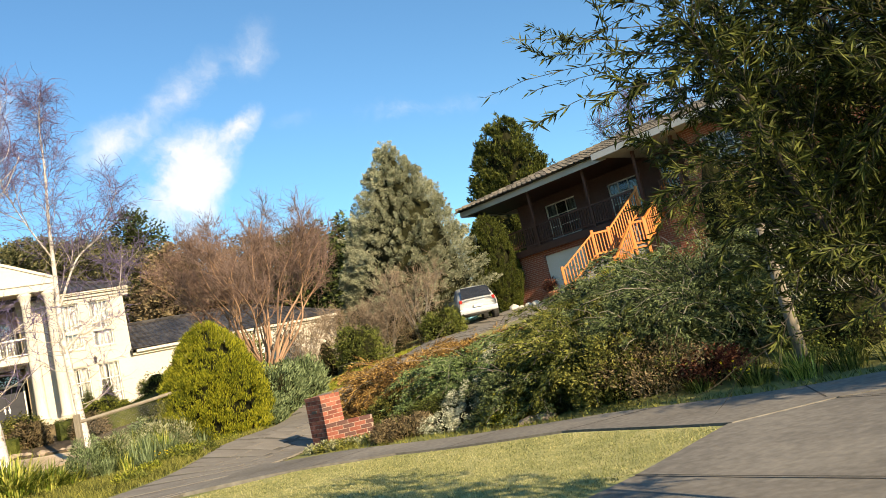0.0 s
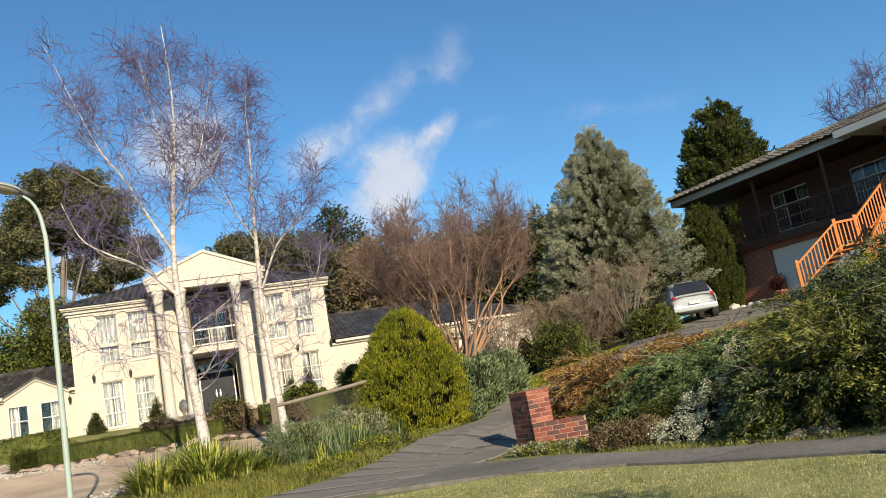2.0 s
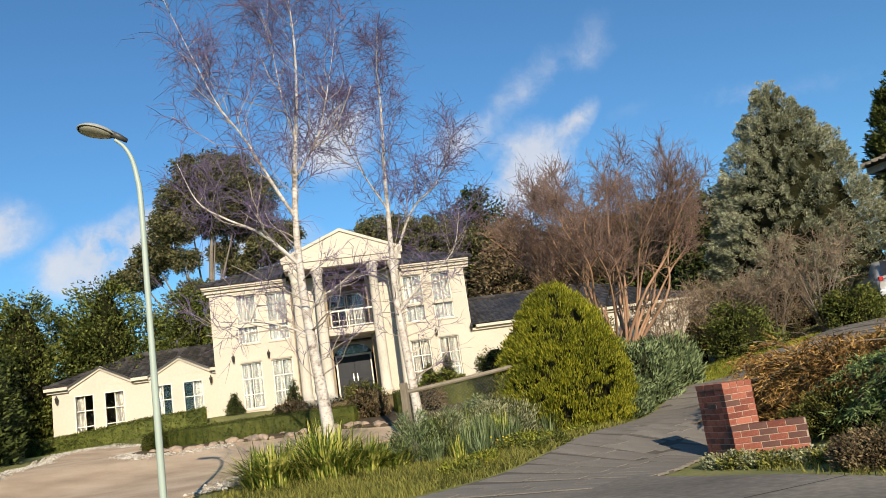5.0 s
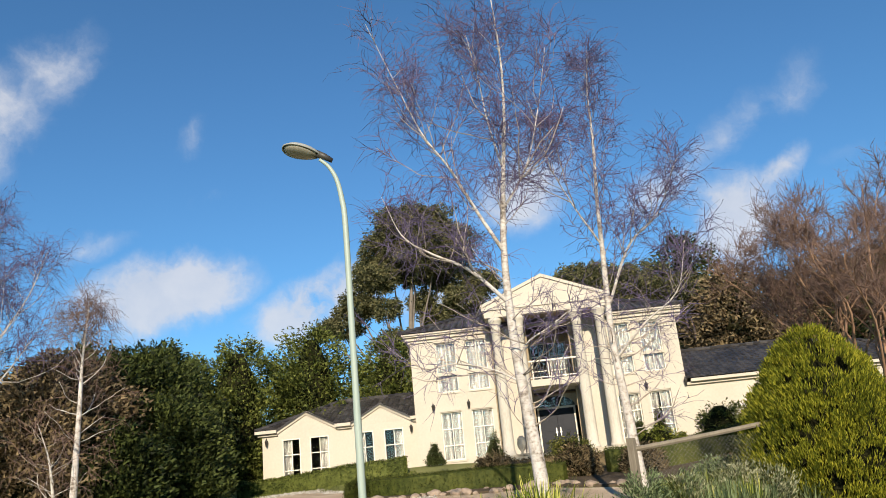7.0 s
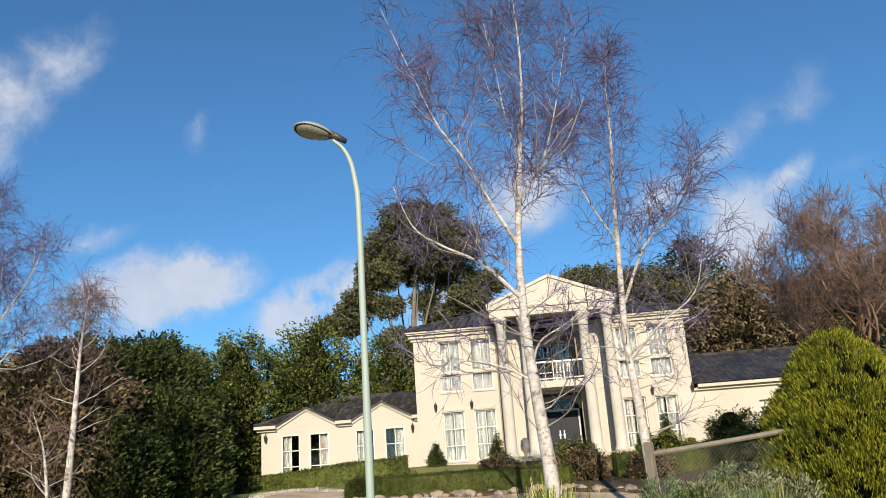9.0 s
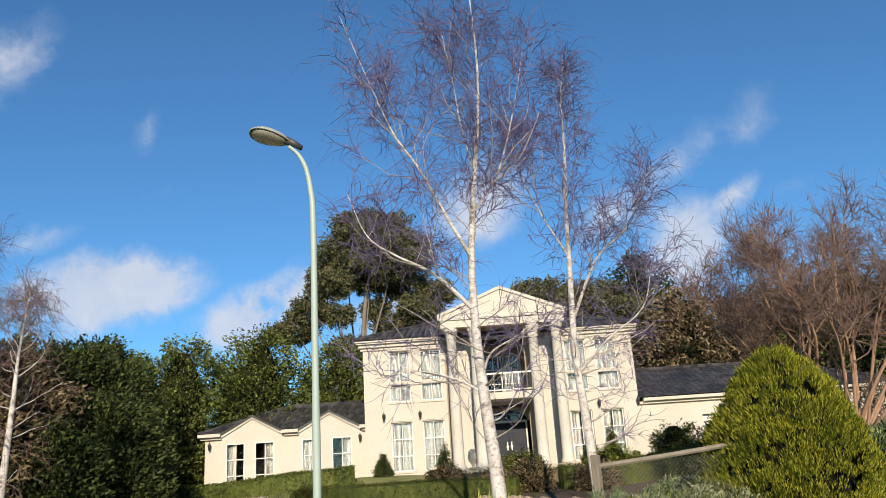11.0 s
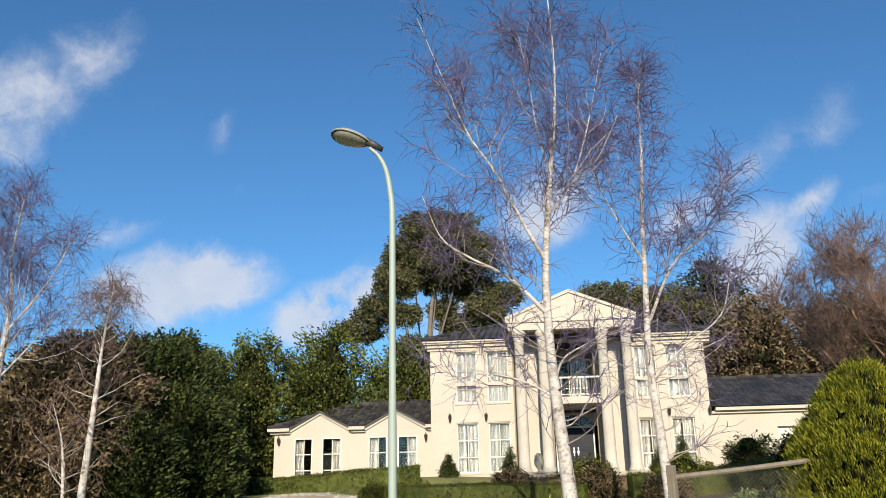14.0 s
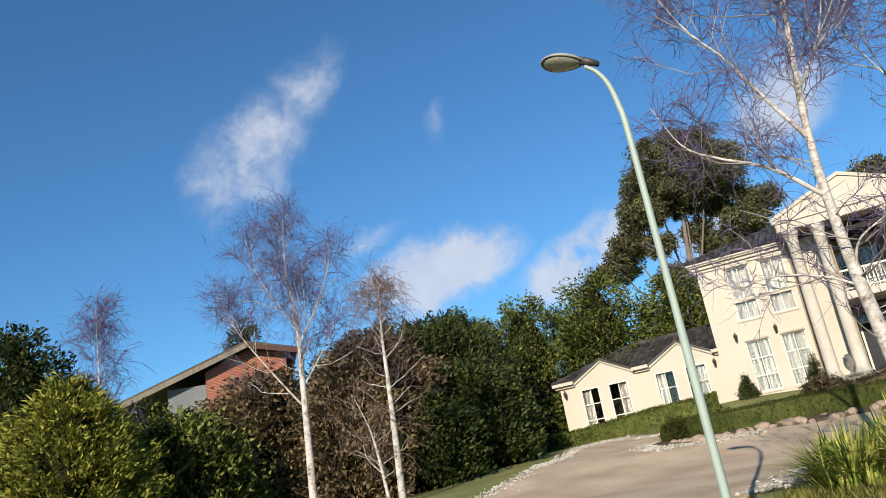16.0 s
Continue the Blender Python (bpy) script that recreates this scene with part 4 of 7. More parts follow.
for sgn in (-1, 1):
    part("raking_cornice", prism([(mx + sgn * 3.1, 7.105), (mx, 8.37), (mx, 8.53), (mx + sgn * 3.12, 7.25)], PY - 0.05, PY + 0.015), M["render_wall"], house)
    part("portico_roof", prism([(mx + sgn * 3.1, 7.2), (mx, 8.45), (mx, 8.51), (mx + sgn * 3.12, 7.26)], PY + 0.02, 2.6), M["tile"], house)
part("portico_ceiling", boxes((PX0 + 0.405, PX1 - 0.405, PY + 0.455, -0.005, 6.62, 6.7)), M["shaded_render"], house)
column = [(0.34, 0.0), (0.34, 0.12), (0.30, 0.13), (0.32, 0.2), (0.27, 0.26), (0.265, 1.2), (0.255, 3.4), (0.225, 5.95), (0.25, 5.98), (0.25, 6.06), (0.225, 6.1), (0.27, 6.25), (0.32, 6.4), (0.35, 6.44), (0.35, 6.595)]
col_mesh = bpy.data.meshes.new("column")
bmc = revolve(column, 24, 0.03)
bmc.to_mesh(col_mesh)
bmc.free()
col_mesh.materials.append(M["column_stone"])
for cx in (4.5, 5.62, 8.44, 9.56):
    c = part("column", col_mesh, None, house, "pale fluted column with a carved capital")
    c.location = (cx, PY + 0.32, 0)
    part("plinth", boxes((-0.4, 0.4, -0.4, 0.4, -0.6, -0.002), bevel=0.01), M["render_wall"], c)
# Tan pilasters paint in shade on the wall behind the columns.
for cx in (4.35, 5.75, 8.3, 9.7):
    part("pilaster", boxes((cx - 0.24, cx + 0.24, -0.09, -0.002, -0.3, 6.5), bevel=0.01), M["shaded_render"], house, "pilaster tinted tan as portico shade")
part("porch_floor", boxes((PX0 - 0.1, PX1 + 0.1, PY - 0.3, -0.004, -0.6, -0.01), bevel=0.02), M["statue"], house)
part("balcony", boxes((5.9, 8.2, -1.55, -0.004, 3.1, 3.42), bevel=0.015), M["render_wall"], house)
rail = part("balustrade", boxes((5.9, 8.2, -1.55, -1.47, 4.28, 4.36), (5.9, 8.2, -1.54, -1.48, 3.5, 3.55), bevel=0.01), M["white_paint"], house)
bal = bpy.data.meshes.new("baluster")
bmc = revolve([(0.016, 3.55), (0.018, 3.65), (0.03, 3.9), (0.018, 4.1), (0.016, 4.28)], 8)
bmc.to_mesh(bal)
bmc.free()
bal.materials.append(M["iron"])
for i in range(15):
    b = part("baluster", bal, None, rail)
    b.location = (5.98 + i * 0.153, -1.51, 0)
# arched head over the door
arch = [(5.95, 2.28), (5.95, 2.9), (8.15, 2.9), (8.15, 2.28)] + [(7.05 + 1.0 * math.cos(a), 2.28 + 0.55 * math.sin(a)) for a in np.linspace(0, math.pi, 14)]
part("arch_head", prism(arch, 1.215, 1.395), M["render_wall"], house)
door = part("front_door", boxes((6.08, 6.17, 0.16, 0.28, 0.0, 2.3), (7.93, 8.02, 0.16, 0.28, 0, 2.3), (6.17, 7.93, 0.16, 0.28, 2.2, 2.3), bevel=0.008), M["white_paint"], house, "dark double front door in a white frame")
door.location.y = 1.1
for x0, x1 in ((6.175, 7.045), (7.055, 7.925)):
    leaf = part("door_leaf", boxes((x0, x1, 0.2, 0.25, 0.02, 2.195), (x0 + 0.14, x1 - 0.14, 0.185, 0.2, 0.2, 0.95), (x0 + 0.14, x1 - 0.14, 0.185, 0.2, 1.1, 2.05), bevel=0.006), M["door"], door)
    hx = x1 - 0.1 if x0 < 7 else x0 + 0.1
    part("door_handle", boxes((hx - 0.025, hx + 0.025, 0.13, 0.16, 0.85, 1.25), (hx - 0.06, hx + 0.06, 0.16, 0.185, 1.0, 1.06), bevel=0.006), M["brass"], leaf)
fan = part("fanlight", boxes((6.2, 7.9, 1.335, 1.34, 2.32, 2.8)), M["glass"], house)
window(house, 6.1, 7.0, 3.45, 5.7, y=2.06, bars=(0.35, 0.7), curtains=(), name="balcony_door", sill=False)
window(house, 7.05, 8.0, 3.45, 5.7, y=2.06, bars=(0.35, 0.7), curtains=((0.05, 0.95),), name="balcony_door", sill=False)
for x, z in ((0.95, 2.75), (2.73, 2.75), (13.4, 2.75), (11.5, 2.75)):
    lantern(house, x, 0, z)
# low wing with two gablets
wx = -8.26
wing = part("wing", wall(wx, -0.005, -0.8, 2.4, 0.25, [(-7.2, -6.25, -0.25, 2.05), (-5.75, -4.75, -0.25, 2.05), (-3.35, -2.4, -0.25, 2.05), (-1.85, -0.85, -0.25, 2.05)]), M["render_wall"], house)
wing.location.y = 1.2
wfar = part("wing_end", boxes((wx, wx + 0.25, 1.455, 8.6, -0.8, 2.4), (wx, -0.01, 8.35, 8.6, -0.8, 2.4)), M["render_wall"], house)
part("wing_room", boxes((wx + 0.3, -0.1, 3.4, 3.5, -0.7, 2.4), (wx + 0.3, -0.1, 1.5, 3.4, 2.36, 2.4)), M["unlit_room"], house)
for i, (a, b) in enumerate(((-7.2, -6.25), (-5.75, -4.75), (-3.35, -2.4), (-1.85, -0.85))):
    w_ = window(house, a, b, -0.25, 2.05, y=1.3, bars=(0.3, 0.66), curtains=((0.02, 0.5),) if i % 2 == 0 else ((0.5, 0.98),))
    w_.children[-1].location.y = -0.1
for a, b in ((wx - 0.3, -7.42), (-4.34, -3.5), (-0.4, -0.01)):
    part("cornice", boxes((a, b, 0.86, 1.198, 2.4, 2.56), (a + 0.1, b, 1.05, 1.198, 2.28, 2.395), bevel=0.01), M["render_wall"], house)
for g0, g1 in ((-7.25, -4.5), (-3.3, -0.6)):
    gm = (g0 + g1) / 2
    part("gablet", prism([(gm - 1.6, 2.402), (gm + 1.6, 2.402), (gm, 3.3)], 1.196, 3.6), M["render_wall"], house)
    for s in (-1, 1):
        part("gablet_cornice", prism([(gm + s * 1.6, 2.33), (gm, 3.22), (gm, 3.4), (gm + s * 1.62, 2.52)], 1.1, 1.192), M["render_wall"], house)
        part("gablet_roof", prism([(gm + s * 1.55, 2.5), (gm, 3.33), (gm, 3.39), (gm + s * 1.6, 2.56)], 1.0, 4.2), M["tile"], house)
hip_roof(house, wx, 1.0, 1.85, 8.6, 2.57, radians(22), M["tile"], right_hip=False)
for x in (-8.0, -0.4):
    lantern(house, x, 1.2, 1.95)
# garage wing
part("garage_wing", wall(W + 0.005, 26, -0.8, 2.75, 0.25, [(16.6, 21.6, -0.5, 1.95)]), M["render_wall"], house).location.y = 0.6
part("garage_end", boxes((25.75, 26, 0.86, 9, -0.8, 2.75), (W + 0.01, 26, 8.75, 9, -0.8, 2.75)), M["render_wall"], house)
far_door = part("garage_door", boxes((16.62, 21.58, 0.81, 0.84, -0.5, 1.94)), M["white_paint"], house)
for i in range(5):
    part("panel", boxes((16.62, 21.58, 0.79, 0.809, -0.5 + 0.49 * i, -0.5 + 0.49 * i + 0.48), bevel=0.008), M["white_paint"], far_door)
part("cornice", boxes((W + 0.305, 26.3, 0.26, 0.598, 2.75, 2.9), (W + 0.005, 26.1, 0.45, 0.598, 2.62, 2.745), bevel=0.01), M["render_wall"], house)
hip_roof(house, W + 0.3, 26, 0.7, 9, 2.92, radians(22.5), M["tile"], left_hip=False)


# ---------------------------------------------------------------- the brick house on the rise
bh = thing("brick_house", pose(2.12, 38.5, 2.6, 0, 0, -46.26), "red brick house with a balcony under deep eaves", "house")
BW, WY = 19.0, 2.7
part("wall", wall(0.3, BW, -1.2, 2.3, 0.25, [(3.3, 5.6, -0.1, 2.0)]), M["brick"], bh).location.y = 0.25
# Dark brick colour paints in the eaves' shade on this wall.
part("wall", wall(0.3, 11.2, 2.5, 5.0, 0.25, [(2.0, 3.9, 2.9, 4.6), (5.8, 7.4, 3.0, 4.5), (8.6, 9.6, 2.6, 4.65)]), M["clinker_and_shade"], bh).location.y = WY
part("wall", wall(11.2, BW, 2.3, 5.05, 0.25, [(12.0, 13.6, 3.1, 4.5)]), M["brick"], bh).location.y = 0.25
part("wall", boxes((0.3, 0.55, WY + 0.255, 10, -1.2, 5.0), (BW - 0.25, BW, 0.505, 10, -1.2, 5.0), (0.56, BW - 0.255, 9.75, 10, -1.2, 5)), M["brick"], bh)
part("wall", boxes((11.2, 11.45, 0.505, WY, 2.5, 5.0)), M["brick"], bh)
part("inner_wall", boxes((0.6, BW - 0.3, 4.0, 4.1, -1, 5)), M["unlit_room"], bh)
gd = part("garage_door", boxes((3.32, 5.58, 0.375, 0.4, -0.1, 2.0)), M["white_paint"], bh, "white roller garage door")
for i in range(20):
    part("slat", boxes((3.32, 5.58, 0.355, 0.374, -0.1 + 0.105 * i, -0.1 + 0.105 * i + 0.1), bevel=0.004), M["white_paint"], gd)
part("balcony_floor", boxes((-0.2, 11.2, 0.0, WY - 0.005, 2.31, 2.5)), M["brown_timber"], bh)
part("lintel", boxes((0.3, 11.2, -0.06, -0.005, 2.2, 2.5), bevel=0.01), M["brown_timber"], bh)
for x0, x1, z0, z1 in ((2.0, 3.9, 2.9, 4.6), (5.8, 7.4, 3.0, 4.5)):
    window(bh, x0, x1, z0, z1, y=WY + 0.08, bars=(0.33, 0.66), cols=3, curtains=((0.02, 0.3), (0.7, 0.98)), sill=False)
window(bh, 8.6, 9.6, 2.6, 4.65, y=WY + 0.08, bars=(0.5,), cols=2, curtains=(), name="glass_door", sill=False)
window(bh, 12.0, 13.6, 3.1, 4.5, y=0.33, bars=(0.5,), cols=5, curtains=((0.05, 0.95),), sill=False)
for x in (0.1, 3.4, 6.6, 9.2, 11.0):
    part("verandah_post", boxes((x - 0.06, x + 0.06, 0.02, 0.14, 2.5, 4.95), bevel=0.008), M["brown_timber"], bh)
rails = part("balcony_railing", boxes((-0.1, 8.75, 0.03, 0.1, 3.4, 3.47), (-0.1, 8.75, 0.035, 0.095, 2.62, 2.67), (10.0, 11.0, 0.03, 0.1, 3.4, 3.47), (10.0, 11.0, 0.035, 0.095, 2.62, 2.67)), M["brown_timber"], bh)
slat = bpy.data.meshes.new("baluster")
bmc = boxes((-0.02, 0.02, 0.045, 0.085, 2.672, 3.398))
bmc.to_mesh(slat)
bmc.free()
slat.materials.append(M["brown_timber"])
for i in range(83):
    if not 8.75 < i * 0.132 < 10.0:
        part("baluster", slat, None, rails).location.x = i * 0.132
# Soffit is dark brown to cut bounced light under the eaves.
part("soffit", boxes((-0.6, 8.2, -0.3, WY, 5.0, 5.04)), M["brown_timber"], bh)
part("fascia", boxes((-0.65, 8.2, -0.36, -0.305, 4.94, 5.2), bevel=0.01), M["fascia"], bh, "pale grey fascia and gutter")
part("fascia", boxes((8.0, BW + 0.6, -1.02, -0.965, 4.94, 5.2), bevel=0.01), M["fascia"], bh)
part("fascia", boxes((-0.7, -0.652, -0.36, 10.6, 4.94, 5.2), bevel=0.01), M["fascia"], bh)
part("soffit", boxes((8.21, BW + 0.6, -0.96, WY, 5.0, 5.04)), M["fascia"], bh)
part("barge", boxes((8.0, 8.05, -0.96, -0.302, 4.95, 5.21)), M["fascia"], bh)
hip_roof(bh, 0, BW, 0, 10, 5.2, radians(16.5), M["old_tile"], "weathered grey-brown tiled hip roof", over=0.65)
part("roof_skirt", prism([(8.0, 5.2), (BW + 0.6, 5.2), (BW + 0.6, 5.24), (8.0, 5.24)], -1.02, -0.6), M["old_tile"], bh)

# timber stair up to the balcony
stair = thing("timber_stair", pose(4.62, 31.26, 2.53), "orange stained timber staircase with slatted railings over dark stone", "staircase")
LEFT = [(0, 0, 0.0), (1.45, 0.05, 1.12), (2.1, 0.05, 1.12), (3.72, 0.78, 2.55)]
RIGHT = [(1.77, -1.48, -0.18), (2.83, -0.59, 1.12), (3.35, -0.63, 1.12), (4.87, 0.6, 2.55)]


def sloped_box(a, b, w, z0, z1):
    """A straight timber between two points, w wide, from z0 to z1 above them."""
    a, b = np.array(a, float), np.array(b, float)
    d = unit((b - a) * [1, 1, 0])
    s = np.array([-d[1], d[0], 0]) * w / 2
    v = [a - s + [0, 0, z0], a + s + [0, 0, z0], a + s + [0, 0, z1], a - s + [0, 0, z1], b - s + [0, 0, z0], b + s + [0, 0, z0], b + s + [0, 0, z1], b - s + [0, 0, z1]]
    return mesh_of("timber", v, [(0, 1, 2, 3), (7, 6, 5, 4), (0, 4, 5, 1), (1, 5, 6, 2), (2, 6, 7, 3), (3, 7, 4, 0)], M["timber"])


for line in (LEFT, RIGHT):
    for a, b in zip(line[:-1], line[1:]):
        r = part("handrail", sloped_box(a, b, 0.09, 0.9, 0.98), None, stair)
        part("bottom_rail", sloped_box(a, b, 0.06, 0.1, 0.17), None, r)
        a_, b_ = np.array(a, float), np.array(b, float)
        n = max(3, int(np.linalg.norm((b_ - a_)[:2]) / 0.125))
        for i in range(1, n):
            q = a_ + (b_ - a_) * i / n
            part("baluster", sloped_box(q - [0.02, 0, 0], q + [0.02, 0, 0], 0.04, 0.15, 0.92), None, r)
    for q in line:
        nw = part("newel", boxes((-0.055, 0.055, -0.055, 0.055, -0.35, 1.08), bevel=0.012), M["timber"], stair)
        nw.location = q
for k0, k1, n in ((0, 1, 7), (2, 3, 7)):
    for i in range(n):
        t0, t1 = i / n, (i + 1.1) / n
        la, lb = [np.array(LEFT[k0]) * (1 - t) + np.array(LEFT[k1]) * t for t in (t0, t1)]
        ra, rb = [np.array(RIGHT[k0]) * (1 - t) + np.array(RIGHT[k1]) * t for t in (t0, t1)]
        z = max(la[2], LEFT[k0][2]) + (LEFT[k1][2] - LEFT[k0][2]) / n
        for p in (la, lb, ra, rb):
            p[2] = z
        v = [*(p + [0, 0, -0.05] for p in (la, ra, rb, lb)), *(la, ra, rb, lb)]
        part("tread", mesh_of("tread", v, [(0, 3, 2, 1), (4, 5, 6, 7), (0, 1, 5, 4), (1, 2, 6, 5), (2, 3, 7, 6), (3, 0, 4, 7)], M["timber"]), None, stair)
lq = [np.array(p) for p in (LEFT[1], RIGHT[1], RIGHT[2], LEFT[2])]
for p in lq:
    p[2] = 1.12
part("landing", mesh_of("landing", [*(p + [0, 0, -0.06] for p in lq), *lq], [(0, 3, 2, 1), (4, 5, 6, 7), (0, 1, 5, 4), (1, 2, 6, 5), (2, 3, 7, 6), (3, 0, 4, 7)], M["timber"]), None, stair)
part("stone_core", prism([(0.25, -0.8), (3.3, -0.8), (3.3, 2.2), (2.2, 0.95), (1.45, 0.95), (0.25, 0.05)], -0.5, 0.3), M["stone"], stair)
for row in range(9):
    for col in range(8):
        x = 0.35 + col * 0.4 + (0.2 if row % 2 else 0)
        z = -0.3 + row * 0.24
        if z < min(0.02 + 0.75 * (x - 0.3), 0.9 if x < 2.2 else 2.0) and x < 3.2:
            st = part("stone", boxes((-0.19, 0.19, -0.07, 0.07, -0.11, 0.11), bevel=0.04), M["stone"], stair)
            st.location = (x, -0.5, z)
            st.rotation_euler = (0, RNG.uniform(-0.1, 0.1), RNG.uniform(-0.1, 0.1))

# ---------------------------------------------------------------- red brick house beyond the trees
rh = thing("gabled_brick_house", pose(-50.0, 19.0, 0, 0, 0, 72), "red brick house with a low gable and grey weatherboards", "house")
part("wall", prism([(0.3, 2), (4.9, 2), (4.9, 10.3), (2.75, 10.75), (0.3, 9.75)], 0.0, 8), M["brick"], rh)
boards = part("weatherboard_wall", boxes((-1.75, 0.29, 0.0, 0.02, 7.2, 9.05)), M["weatherboard"], rh)
for i in range(11):
    part("board", boxes((-1.8, 0.295, -0.02, -0.001, 7.2 + 0.17 * i, 7.2 + 0.17 * i + 0.165)), M["weatherboard"], boards)
part("side_wall", boxes((-1.7, 0.29, 0.03, 8, 2, 8.9)), M["weatherboard"], rh)
part("roof", prism([(-4.6, 8.35), (2.75, 10.95), (2.75, 11.15), (-4.6, 8.57)], -0.7, 8.6), M["old_tile"], rh, "weathered grey roof with deep eaves")
part("roof", prism([(5.6, 10.2), (2.752, 10.95), (2.752, 11.15), (5.6, 10.4)], -0.7, 8.6), M["old_tile"], rh)
part("barge_board", prism([(-4.6, 8.15), (2.75, 10.72), (2.75, 11.0), (-4.6, 8.45)], -0.78, -0.705), M["grey_timber"], rh)
part("barge_board", prism([(5.6, 10.02), (2.752, 10.72), (2.752, 11.0), (5.6, 10.3)], -0.78, -0.705), M["brown_timber"], rh)
part("verandah_post", boxes((-3.6, -3.42, -0.55, -0.37, 3, 8.55)), M["grey_timber"], rh)

# ---------------------------------------------------------------- street lamp
lx, ly = -10.21, 13.89
lamp = thing("street_lamp", on_ground(lx, ly), "pale green steel street lamp with a curved arm and grey head", "street lamp")
lz = gz(lx, ly)
pv = smooth_line([(0, 0, 0), (0, 0, 1.4), (0, 0, 3.4), (0, 0, 5.0), (-0.02, -0.02, 5.4), (-0.06, -0.06, 5.7), (-0.13, -0.13, 5.9), (-0.22, -0.22, 6.02)], 30)
prad = np.interp(np.linspace(0, 1, 30), [0, 0.22, 0.24, 0.6, 1.0], [0.054, 0.051, 0.045, 0.037, 0.023])
part("pole", mesh_of("pole", *tube(pv, prad, 14), M["pole"], True), None, lamp)
part("base_plate", boxes((-0.16, 0.16, -0.16, 0.16, -0.05, 0.03), bevel=0.01), M["lamp_grey"], lamp)


def lamp_shell(n=22, rings=10, bottom=False):
    v, f = [], []
    for i in range(rings + 1):
        th = (math.pi / 2) * i / rings
        for j in range(n):
            a = 2 * math.pi * j / n
            x, y = math.cos(a), math.sin(a)
            k = 1.0 - 0.22 * x
            v.append((0.36 * math.cos(th) * x, 0.17 * math.cos(th) * y * k, (-0.07 if bottom else 0.1) * math.sin(th)))
    for i in range(rings):
        for j in range(n):
            f.append((i * n + j, i * n + (j + 1) % n, (i + 1) * n + (j + 1) % n, (i + 1) * n + j))
    return v, f


head = part("lamp_head", mesh_of("lamp_head", *lamp_shell(), M["lamp_grey"], True), None, lamp)
head.location, head.rotation_euler = (-0.4, -0.4, 6.15), (radians(-10), radians(14), radians(45))
head.scale = (0.74, 1.0, 1.0)
part("lens", mesh_of("lens", *lamp_shell(bottom=True), M["lens"], True), None, head).scale = (0.93, 0.93, 1)
part("rim", mesh_of("rim", *tube([(0.365 * math.cos(a), 0.175 * math.sin(a) * (1 - 0.22 * math.cos(a)), 0.0) for a in np.linspace(0, 6.283, 30)], [0.014] * 30, 6), M["lamp_grey"], True), None, head)
part("spigot", mesh_of("spigot", *tube([(0.26, 0, 0.02), (0.45, 0, -0.005), (0.62, 0, -0.05)], [0.06, 0.05, 0.036], 10), M["iron"], True), None, head)

# ---------------------------------------------------------------- brick pier with low return wall
pier = thing("brick_pier", pose(-2.78, 17.1, 0.0, 0, 0, 39), "red brick letterbox pier with a low return wall", "brick pier")
BH, JT = 0.076, 0.01
brick_mesh = {}


def brick(parent, x, y, z, lx_, ly_, dark=False):
    key = (round(lx_, 2), round(ly_, 2), dark)
    if key not in brick_mesh:
        bm = boxes((0, lx_, 0, ly_, 0, BH), bevel=0.004)
        me = bpy.data.meshes.new("brick")
        bm.to_mesh(me)
        bm.free()
        me.materials.append(M["clinker_and_shade" if dark else "pier_brick"])
        brick_mesh[key] = me
    b = part("brick", brick_mesh[key], None, parent)
    b.location = (x, y, z)
    b.rotation_euler = (0, 0, RNG.uniform(-0.006, 0.006))


part("mortar_core", boxes((0.006, 0.464, 0.006, 0.704, -0.1, 1.1)), M["mortar"], pier)
low = part("return_wall", boxes((0.012, 0.974, 0.006, 0.224, -0.1, 0.50)), M["mortar"], pier)
low.location, low.rotation_euler = (-0.02, -0.04, 0), (0, 0, radians(-36))
C = BH + JT
for k in range(13):
    z = k * C
    odd = k % 2
    if k < 12:
        for x, l in (((0, 0.23), (0.24, 0.23)) if odd else ((0, 0.11), (0.12, 0.23), (0.36, 0.11))):
            brick(pier, x, 0.0, z, l, 0.11, RNG.uniform() < 0.14)
            brick(pier, x, 0.6, z, l, 0.11)
        for x in (0.0, 0.36):
            for y, l in (((0.12, 0.11), (0.24, 0.23), (0.48, 0.11)) if odd else ((0.12, 0.23), (0.36, 0.23))):
                brick(pier, x, y, z, 0.11, l, RNG.uniform() < 0.12)
    else:
        for x in (-0.005, 0.117, 0.239, 0.361):
            for y in (-0.005, 0.238, 0.481):
                brick(pier, x, y, z, 0.112, 0.233)
    if k < 6:
        off = 0.0 if odd else -0.12
        for i in range(6):
            x, x1 = max(-0.04 if odd else 0.0, off + i * 0.24), min(off + i * 0.24 + 0.23, 0.98)
            if x1 - x > 0.05:
                brick(low, x, 0.0, z, x1 - x, 0.11, RNG.uniform() < 0.28)
                brick(low, x, 0.12, z, x1 - x, 0.11)
part("letter_slot", boxes((-0.014, -0.002, 0.24, 0.46, 0.76, 0.82), bevel=0.004), M["iron"], pier)

# ---------------------------------------------------------------- wire fence
fence = thing("wire_fence", on_ground(-9.2, 19.6), "weathered timber post and rail fence with chicken wire", "fence")
gzf = gz(-9.2, 19.6)
part("post", boxes((-0.065, 0.065, -0.065, 0.065, -0.3, 1.62), bevel=0.012), M["grey_timber"], fence)
p2 = part("post", boxes((-0.055, 0.055, -0.055, 0.055, -0.3, 1.0), bevel=0.012), M["grey_timber"], fence)
p2.location = (1.75, 2.3, 0.1)
ra = smooth_line([(0.0, 0.0, 1.42), (0.95, 1.25, 1.56), (1.9, 2.5, 1.72)], 8)
part("rail", mesh_of("rail", *tube(ra, [0.045] * 8, 7), M["grey_timber"]), None, fence)
wires = []
